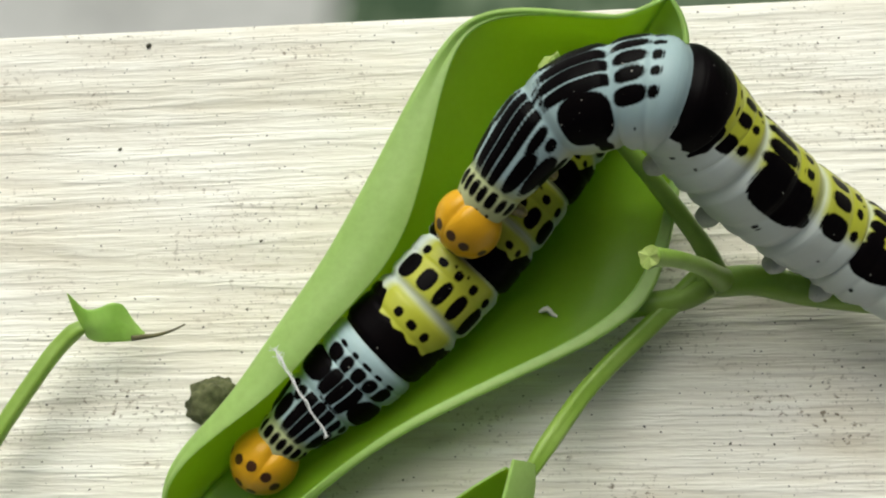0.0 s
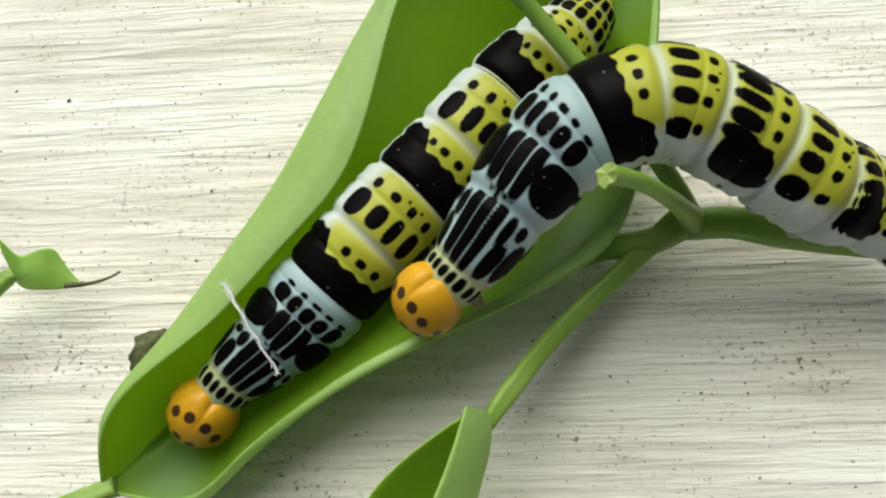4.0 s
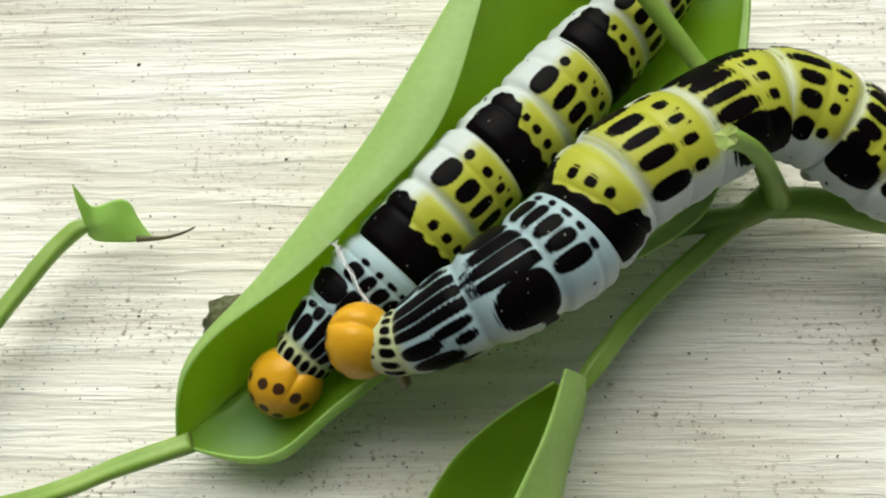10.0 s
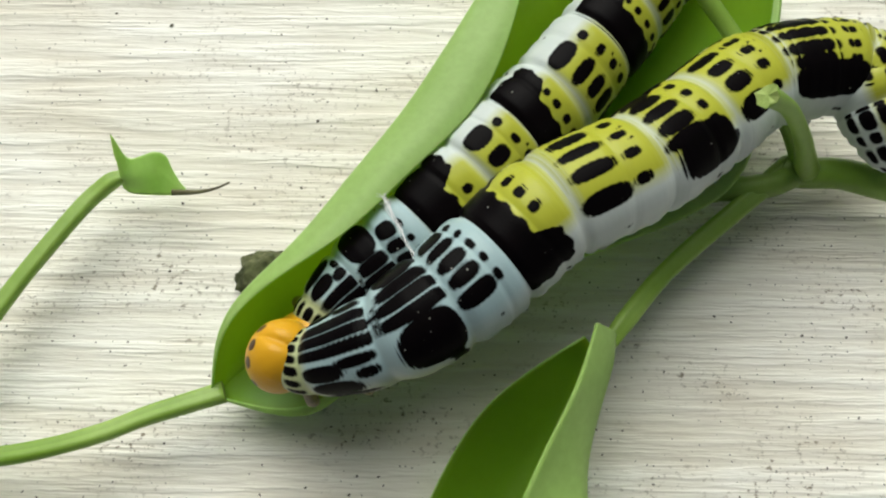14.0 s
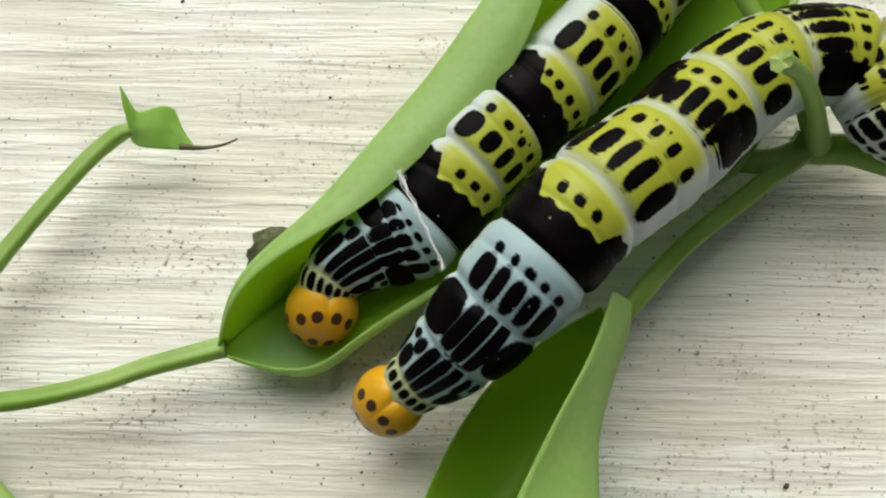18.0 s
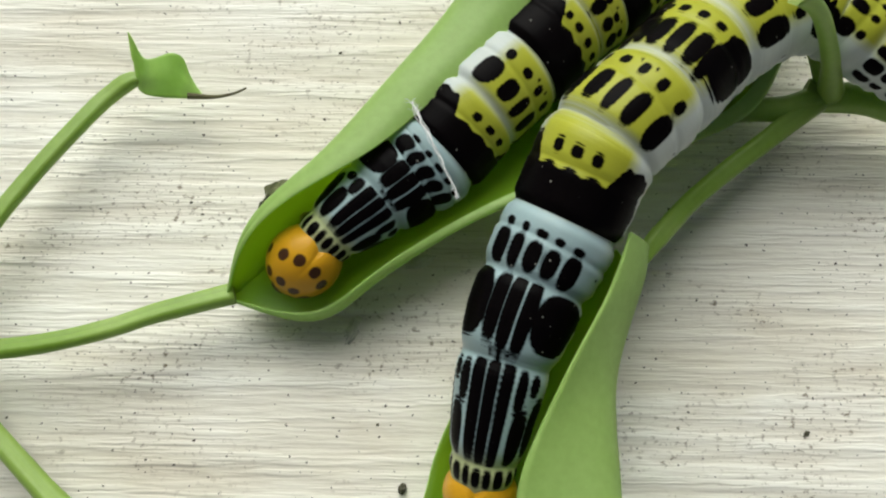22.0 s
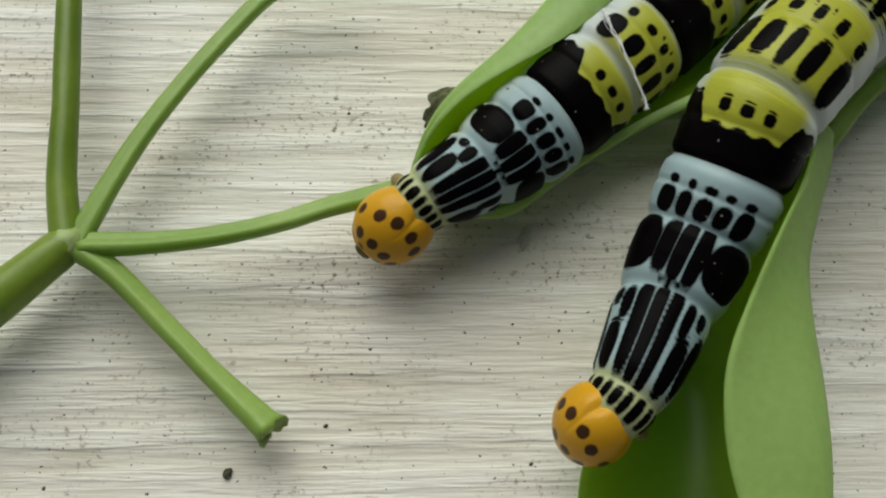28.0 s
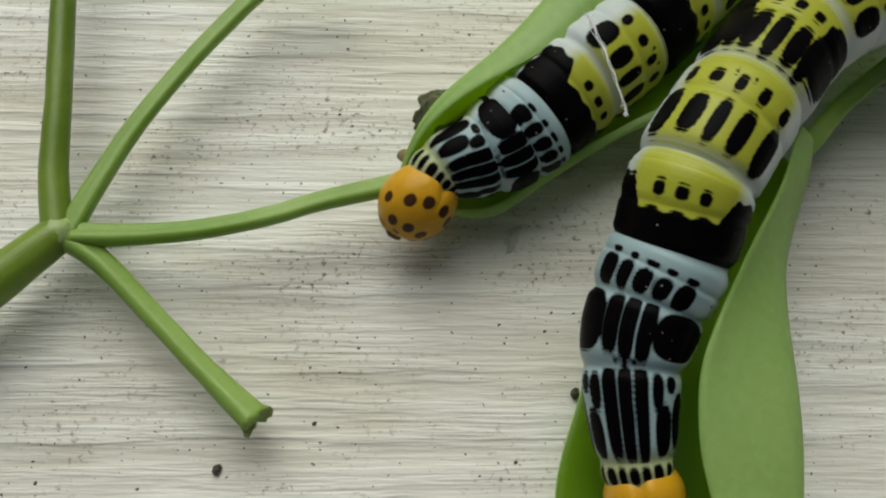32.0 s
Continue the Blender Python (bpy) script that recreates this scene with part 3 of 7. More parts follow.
def pebble(name, at, size, material_, label, category, rough=0.22, flat=1.0):
    """A lumpy small bit that rests on the board; at and size in millimetres."""
    bm = bmesh.new()
    bmesh.ops.create_icosphere(bm, subdivisions=4, radius=1.0)
    seed = Vector((at[0] * 0.37, at[1] * 0.53, 1.7))
    for v in bm.verts:
        n = 1 + rough * noise.noise(v.co * 1.9 + seed) + rough * 0.5 * noise.noise(v.co * 5.5 + seed) - rough * 0.9 * max(0.0, 0.25 - abs(noise.noise(v.co * 2.7 + seed)))
        v.co = Vector((v.co.x * size[0], v.co.y * size[1], v.co.z * size[2])) * n * MM
    low = min(v.co.z for v in bm.verts)
    for v in bm.verts:
        v.co.z -= low
    for f in bm.faces:
        f.smooth = True
    ob = part(name, bm, material_, None)
    ob.location = Vector((at[0], at[1], -0.08)) * MM
    ob.rotation_euler.z = radians(at[2])
    return tagged(ob, label, category)


def build_bits():
    pebble("dropping", (*FRASS_AT, 25), (2.35, 1.9, 1.7), FRASS, "lumpy grey-green caterpillar dropping beside the leaf", "dropping", 0.3)
    for x, y, turn in FLAKES:
        pebble("flake", (x, y, turn), (1.1, 0.45, 0.16), FLAKE, "thin translucent pale flake on the board", "flake", 0.5)
    pebble("paint_chip", (*CHIP_AT, -25), (1.7, 0.8, 0.022), CHIP, "thin grey chip of peeling paint on the board", "paint chip", 0.7)
    for x, y, r in CRUMBS:
        pebble("crumb", (x, y, 40 * r), (0.22 * r, 0.16 * r, 0.14 * r), CRUMB, "tiny dark crumb lying on the board", "crumb", 0.4)


# ---- caterpillars ----
STATIONS = (0.0, 3.8, 7.6, 11.6, 15.6, 20.6, 25.8, 30.4, 35.4, 39.8, 43.5, 46.5, 50.0)
FIRST = 1.6
RADII = ((0.0, 1.75), (1.6, 1.85), (3.8, 2.35), (6.0, 2.85), (7.6, 3.15), (9.6, 3.55), (11.6, 3.65), (13.6, 3.85), (15.6, 3.85), (20.0, 3.95), (30.0, 3.95),
         (38.0, 3.7), (43.5, 3.05), (46.5, 2.5), (48.5, 1.9), (49.6, 1.1), (50.0, 0.3))
NAMES = ("prothorax", "thorax_segment", "thorax_segment", "body_segment", "body_segment", "body_segment", "body_segment",
         "body_segment", "body_segment", "body_segment", "body_segment", "tail_segment")
EDGES = (FIRST,) + STATIONS[1:]
FOLDS = (8, 15, 15, 13, 13, 13, 11, 8, 7, 7, 5, 5)
RINGS = [(i, EDGES[i] + (EDGES[i + 1] - EDGES[i]) * k / n, EDGES[i] + (EDGES[i + 1] - EDGES[i]) * (k + 1) / n, k) for i, n in enumerate(FOLDS) for k in range(n)]


def oval(th, v, r, length, at, along, half_turn, half_along, square=2.4):
    """How far inside (positive, in millimetres) a rounded spot."""
    dx = (th - at) * radians(1) * r
    dy = (v - along) * length
    rx, ry = half_turn * radians(1) * r, half_along * length
    q = (np.abs(dx / rx) ** square + np.abs(dy / ry) ** square) ** (1 / square)
    return (1 - q) * np.minimum(rx, ry)


def pattern(kind, th, v, r, length, dark):
    """The black markings and the yellow share on a segment. th in degrees from the back's middle, v from front to rear."""
    ink = np.full(th.shape, -1.0)
    side = np.abs(th)
    back = np.clip((62 - side) / 17, 0, 1)
    tone = np.zeros(th.shape)

    def spot(at, along, turn, reach, square=2.6):
        for s in ((1, -1) if at else (1,)):
            wob = 1 + 0.1 * math.sin(at * 1.3 + s * 2 + kind * 1.7)
            np.maximum(ink, oval(th, v, r, length, s * at, along, turn * wob, reach * (2 - wob), square), out=ink)

    if kind == 0:
        tone += 0.58
        for a, w in ((0, 7.5), (18, 6.5), (38, 9), (61, 7.5), (84, 9)):
            spot(a, 0.68, w, 0.25, 3)
        for a in (26, 50):
            spot(a, 0.2, 4, 0.08)
    elif kind == 1:
        tone += np.clip(0.6 - v * 3.5, 0, 1) + 0.3 * np.clip((side - 70) / 20, 0, 1)
        for a, w in ((0, 8.0), (18.5, 7.7)):
            spot(a, 0.53, w, 0.47, 6)
        spot(37.5, 0.74, 7, 0.19, 2.4)
        spot(46, 0.32, 11.5, 0.27, 2.4)
        spot(56, 0.82, 7, 0.1, 2.4)
        spot(74, 0.42, 13, 0.32, 2.4)
        spot(96, 0.55, 9, 0.24)
        spot(106, 0.4, 6, 0.12)
    elif kind == 2:
        tone += 0.35 * np.clip((side - 80) / 20, 0, 1)
        for a, w in ((0, 7.6), (17, 7.5)):
            spot(a, 0.57, w, 0.42, 5)
        spot(0, 0.3, 2.6, 0.45, 4)
        spot(54, 0.57, 27.5, 0.42, 2.8)
        spot(84, 0.7, 7, 0.1)
        spot(10, 0.09, 1.6, 0.03)
        spot(98, 0.75, 11, 0.11)
    elif kind == 3:
        for a, w, h in ((0, 7.6, 0.245), (18.5, 7.3, 0.245), (39, 10, 0.265)):
            spot(a, 0.29, w, h, 2.8)
        for a, w in ((0, 6.2), (18, 4.8), (38, 6)):
            spot(a, 0.64, w, 0.075)
        spot(74, 0.4, 2.4, 0.03)
    elif kind in (4, 6, 8):
        tone += back
        edge = (0.53 if kind == 4 else 0.56) + 0.022 * np.cos(np.radians(th * 16)) + 0.27 * np.clip((side - 36) / 14, 0, 1)
        band = np.minimum(np.minimum(edge - v, v + 0.2) * length, (84 - side + 2 * np.cos(v * 19)) * radians(1) * r)
        if kind == 4 or dark:
            np.maximum(ink, band, out=ink)
        else:
            for a, w in ((0, 8.2), (20, 8.6), (36, 9)):
                spot(a, 0.3, w, 0.24, 2.6)
            spot(58, 0.5, 23, 0.44, 2.8)
            spot(66, 0.86, 8, 0.12)
        for a, w in ((0, 6), (20, 5.6)) + (((36, 4),) if kind > 4 else ()):
            spot(a, 0.71, w, 0.07)
        spot(101, 0.6, 4, 0.04)
    elif kind in (5, 7, 9):
        tone += back
        for a, w, h in ((0, 7.4, 0.2), (22.5, 8.6, 0.21), (52, 12, 0.245)):
            spot(a, 0.32, w, h, 2.7)
        for a, w in ((0, 5.5), (22.5, 5.8), (48, 6)):
            spot(a, 0.71, w, 0.085)
        spot(9, 0.8, 2, 0.03)
        spot(92, 0.5, 2, 0.03)
    else:
        tone += back
        for a, w in ((0, 8.5), (22, 9), (45, 9.3), (69, 12), (94, 9)):
            spot(a, 0.28, w, 0.21, 3)
            spot(a, 0.74, w * 0.85, 0.16, 3)
    if 0 < kind < 3:
        ink += 0.05
    if kind > 3:
        tone = tone * (1 - 0.75 * np.exp(-((v - 0.02) / 0.06) ** 2) - 0.4 * np.exp(-((v - 0.98) / 0.04) ** 2))
    return ink, tone


def body_radius(s):
    return np.interp(s, [a for a, _ in RADII], [b for _, b in RADII])


def ring_mesh(name, s0, s1, size, dark):
    """One stiff fold of skin between two stations, with hidden overlaps under its neighbours."""
    around, along = 128, 10
    reach = 0.6 * (s1 - s0) + 0.3
    th = np.linspace(-180, 180, around, endpoint=False)
    s = np.linspace(s0 - reach, min(s1 + reach, 49.97), along)
    T, S = np.meshgrid(th, s)
    rad = body_radius(S)
    near = np.min(np.abs(S[None] - np.array(EDGES[1:-1])[:, None, None]), 0)
    third = np.min(np.abs(S[None] - np.array([a + 0.57 * (b - a) for a, b in zip(EDGES[3:-1], EDGES[4:])])[:, None, None]), 0)
    rad = rad * (1.012 - 0.085 * np.exp(-(near / 0.4) ** 2) - 0.028 * np.exp(-(third / 0.2) ** 2))
    slope = np.gradient(rad, s, axis=0)
    lean_ = np.stack([slope, -np.sin(np.radians(T)), np.cos(np.radians(T))], -1)
    lean_ /= np.linalg.norm(lean_, axis=-1, keepdims=True)
    over = np.maximum(np.maximum(s0 - S, S - s1), 0) / reach
    rad = rad * (1 + 0.002 * ((s1 - S) / (s1 - s0) - 0.5) * (over == 0) - 0.003 * (over > 0) - 0.045 * over)
    low = np.clip((np.abs(T) - 70) / 110, 0, 1)
    x = ((s0 + s1) / 2 - S) * size
    y = -rad * np.sin(np.radians(T)) * (1 + 0.03 * np.sin(np.radians(np.abs(T) * 2))) * size
    z = rad * np.cos(np.radians(T)) * (1 - 0.12 * low) * 0.97 * size
    wrinkle = 0.03 * low * np.sin(S * 5.1 + 1.3 * np.sin(np.radians(T * 3)))
    y, z = y * (1 + wrinkle), z * (1 + wrinkle)
    verts = np.stack([x, y, z], -1).reshape(-1, 3) * MM
    faces = [(i * around + j, (i + 1) * around + j, (i + 1) * around + (j + 1) % around, i * around + (j + 1) % around)
             for i in range(along - 1) for j in range(around)]
    faces.append(tuple(range(around)))
    faces.append(tuple(reversed(range((along - 1) * around, along * around))))
    me = bpy.data.meshes.new(name)
    me.from_pydata(verts.tolist(), [], faces)
    me.polygons.foreach_set("use_smooth", [True] * (len(faces) - 2) + [False, False])
    ink, tone = np.full(T.shape, -1.0), np.zeros(T.shape)
    for k in range(12):
        a, b = EDGES[k], EDGES[k + 1]
        inside = (S >= a if k else S > -9) & (S < b if k < 11 else S < 99)
        if inside.any():
            one, two = pattern(k, T, (S - a) / (b - a), float(body_radius((a + b) / 2)), b - a, dark)
            ink, tone = np.where(inside, one, ink), np.where(inside, two, tone)
    blue = np.clip((15.9 - S) / 0.5, 0, 1) * np.clip((S - 3.4) / 1.2, 0, 1) * np.clip((92 - np.abs(T)) / 32, 0, 1)
    for key, value in (("ink", ink), ("tone", tone), ("blue", blue)):
        me.attributes.new(key, 'FLOAT', 'POINT').data.foreach_set("value", value.ravel().astype(np.float32))
    me.materials.append(SKIN)
    me.update()
    me.normals_split_custom_set_from_vertices(lean_.reshape(-1, 3).tolist())
    return me


def head_mesh(r):
    rows, cols = 60, 100
    verts, ink = [], []
    dirs = []
    for x, y, z, w in ((0.83, 0.26, 0.5, 8.5), (0.7, 0.64, 0.26, 8.5), (0.93, 0.22, -0.27, 8), (0.7, 0.6, -0.4, 8), (0.3, 0.92, -0.1, 7.5), (0.75, 0.3, -0.68, 6.5)):
        for s in (1, -1):
            dirs.append((Vector((x, y * s, z)).normalized(), w))
    for i in range(rows + 1):
        pol = math.pi * i / rows
        for j in range(cols):
            az = 2 * math.pi * j / cols
            d = Vector((math.cos(pol), math.sin(pol) * math.sin(az), math.sin(pol) * math.cos(az)))
            groove = math.exp(-(d.y / 0.17) ** 2) * 0.09 * max(0.0, min(1.0, (d.z - d.x * 0.9) * 1.6 + 0.15))
            groove += 0.035 * math.exp(-(d.y / 0.05) ** 2) * max(0.0, d.z)
            p = Vector((d.x * 0.98, d.y * 1.06 * (1 - 0.13 * max(0.0, -d.z) ** 2), d.z * 1.21)) * r * (1 - groove)
            if d.x > 0.2 and d.z < -0.6:
                p *= 1 - 0.12 * math.exp(-((d.z + 0.8) / 0.1) ** 2)
            verts.append(p * MM)
            ink.append(max(radians(w) * 1.12 - d.angle(q) for q, w in dirs) * r)
    faces = [(i * cols + j, i * cols + (j + 1) % cols, (i + 1) * cols + (j + 1) % cols, (i + 1) * cols + j) for i in range(rows) for j in range(cols)]
    me = bpy.data.meshes.new("head")
    me.from_pydata(verts, [], faces)
    bm = bmesh.new()
    bm.from_mesh(me)
    layer = bm.verts.layers.float.new("ink")
    bm.verts.ensure_lookup_table()
    for vert, value in zip(bm.verts, ink):
        vert[layer] = value
    bmesh.ops.remove_doubles(bm, verts=bm.verts, dist=1e-7)
    bmesh.ops.recalc_face_normals(bm, faces=bm.faces)
    for f in bm.faces:
        f.smooth = True
    bm.to_mesh(me)
    bm.free()
    me.materials.append(HEAD)
    return me


def child(name, me, parent, label=""):
    ob = new(name, me)
    ob.parent = parent
    return tagged(ob, label) if label else ob


def leg_mesh(name, side, size, thin):
    """A short leg under a segment, in the segment's space."""
    bm = bmesh.new()
    if thin:
        line, radii = [(0, side * 1.2, -1.6), (0.1, side * 1.6, -2.5), (0.3, side * 1.4, -3.3), (0.5, side * 1.0, -3.7)], (0.6, 0.5, 0.34, 0.12)
    else:
        line, radii = [(0, side, -2.2), (0.1, side * 1.15, -3.2), (0.15, side * 1.2, -4.3)], (0.95, 0.85, 0.95, 0.6)
    tube([Vector(p) * size for p in line], radii, 12, 4, 0.1, bm)
    me = bpy.data.meshes.new(name)
    bm.to_mesh(me)
    bm.free()
    me.materials.append(PROLEG if not thin else LEG)
    me.materials.append(PROLEG)
    return me


def mouth_mesh(r):
    """The small lip at the head's lower end."""
    bm = bmesh.new()
    bmesh.ops.create_icosphere(bm, subdivisions=3, radius=1.0)
    for v in bm.verts:
        notch = 1 - 0.25 * math.exp(-(v.co.y / 0.16) ** 2) * max(0.0, -v.co.z)
        v.co = Vector((0.3 + 0.17 * v.co.x, 0.27 * v.co.y, -1.07 + 0.11 * v.co.z * notch)) * r * MM
    for f in bm.faces:
        f.smooth = True
    me = bpy.data.meshes.new("mouth")
    bm.to_mesh(me)
    bm.free()
    me.materials.append(LEG)
    return me


def build_caterpillar(size, head_size, dark, nod, label):
    """nod: at which times the face is turned up by how many degrees."""
    thing = tagged(new("caterpillar"), label, "caterpillar", "caterpillars on the twig")
    head = child("head", head_mesh(head_size), thing, "orange head capsule with dark spots")
    child("mouth", mouth_mesh(head_size), head, "small brownish lip")
    rings, owner = [None] * len(RINGS), {}
    for middle in (True, False):
        for j, (i, s0, s1, k) in enumerate(RINGS):
            if (k == FOLDS[i] // 2) == middle:
                name = NAMES[i] if middle else "skin_fold"
                rings[j] = child(name, ring_mesh(name, s0, s1, size, dark), thing if middle else owner[i])
                if middle:
                    owner[i] = rings[j]
    for i in (5, 6, 7, 8):
        for side in (1, -1):
            child("proleg", leg_mesh("proleg", side, size, False), owner[i], "short pale fleshy proleg")
    for i in (0, 1, 2):
        for side in (1, -1):
            child("leg", leg_mesh("leg", side, size, True), owner[i], "small jointed brownish leg")
    return {"thing": thing, "nod": nod, "head": head, "rings": rings, "rows": []}


NOD_A = ((0.0, 61), (14.0, 61), (17.0, 66), (23.5, 66), (24.0, 26), (24.5, 41), (26.5, 59), (27.0, 71), (32.0, 67))
NOD_B = ((0.0, 41), (0.5, 61), (1.0, 56), (2.0, 66), (2.5, 61), (4.5, 31), (5.0, 11), (5.5, 56), (6.0, 61), (7.0, 46), (8.0, 41), (8.5, 6), (9.0, 46), (9.5, 21), (10.0, 6), (11.0, 1),
         (12.0, 31), (12.5, 16), (13.0, -1), (13.5, 46), (14.0, 31), (17.0, 11), (18.0, 61), (19.0, 76), (20.0, 73), (21.0, 51), (22.0, 41), (26.5, 31), (27.0, 46), (28.0, 51), (28.5, 21), (29.0, 3),
         (29.5, 31), (30.0, 59), (31.0, 56), (32.0, 31))
caterpillar_a = build_caterpillar(1.02, 2.62, True, NOD_A, "black, yellow and pale blue caterpillar lying in the curled leaf")
caterpillar_b = build_caterpillar(1.06, 2.5, False, NOD_B, "black, yellow and pale blue caterpillar reaching out from the stem")
build_bits()


def along_spine(pts, s):
    """The point at a station on the smooth line through the spine's points."""
    j = max(i for i in range(len(STATIONS) - 1) if STATIONS[i] <= s or i == 0)
    a, b = STATIONS[j], STATIONS[j + 1]

    def slope(k):
        lo, hi = max(k - 1, 0), min(k + 1, len(pts) - 1)
        return (pts[hi] - pts[lo]) / (STATIONS[hi] - STATIONS[lo])

    u, h = (s - a) / (b - a), b - a
    return (pts[j] * (2 * u ** 3 - 3 * u * u + 1) + slope(j) * (h * (u ** 3 - 2 * u * u + u))
            + pts[j + 1] * (3 * u * u - 2 * u ** 3) + slope(j + 1) * (h * (u ** 3 - u * u)))


def crawl(who, t, roll_front, roll_rear, spine):
    """Note the poses of the head and the folds at one time, from points along the body's middle in millimetres."""
    pts = [Vector(p) * MM for p in spine]
    up, last = Vector((0, 0, 1)), None
    poses = [None] * len(RINGS)
    for j in range(len(RINGS) - 1, -2, -1):
        s0, s1 = (RINGS[j][1], RINGS[j][2]) if j >= 0 else (0.0, 2.6)
        front, rear = along_spine(pts, s0), along_spine(pts, s1)
        ahead = (front - rear).normalized()
        if last is None:
            up = (up - ahead * up.dot(ahead)).normalized()
        else:
            up = last.rotation_difference(ahead) @ up
            level = Vector((0, 0, 1)) - ahead * ahead.z
            if level.length > 0.5:
                up = up.lerp(level.normalized(), 0.25)
            up = (up - ahead * up.dot(ahead)).normalized()
        last = ahead
        share = min(max((s0 - 12) / 10, 0), 1)
        roll = radians(roll_front * (1 - share) + roll_rear * share)
        z = up * math.cos(roll) + ahead.cross(up) * math.sin(roll)
        m = Matrix((ahead, z.cross(ahead), z)).transposed().to_4x4()
        if j >= 0:
            poses[j] = Matrix.Translation((front + rear) / 2) @ m
        else:
            head = Matrix.Translation(pts[0]) @ m @ Matrix.Rotation(-radians(np.interp(t, *zip(*who["nod"]))), 4, 'Y')
    who["rows"].append((t, head, poses))


def silk_pose(top, foot):
    a, b = Vector(top) * MM, Vector(foot) * MM
    x = (b - a).normalized()
    y = Vector((0, 0, 1)).cross(x).normalized()
    return Matrix.Translation(a) @ Matrix((x, y, x.cross(y))).transposed().to_4x4()


def lean(degrees):
    """The long leaf rolled a little about its keel."""
    a, b = Vector(LEAF_A[0][3]) * MM, Vector(LEAF_A[-1][3]) * MM
    a.z = b.z = 0.0007
    return Matrix.Translation(a) @ Matrix.Rotation(radians(degrees), 4, b - a) @ Matrix.Translation(-a)


def release(who):
    walk(who["head"], [(t, h) for t, h, _ in who["rows"]])
    for j, ob in enumerate(who["rings"]):
        mid = j - RINGS[j][3] + FOLDS[RINGS[j][0]] // 2
        if j == mid:
            walk(ob, [(t, p[j]) for t, _, p in who["rows"]])
        else:
            walk(ob, [(t, p[mid].inverted() @ p[j]) for t, _, p in who["rows"]])


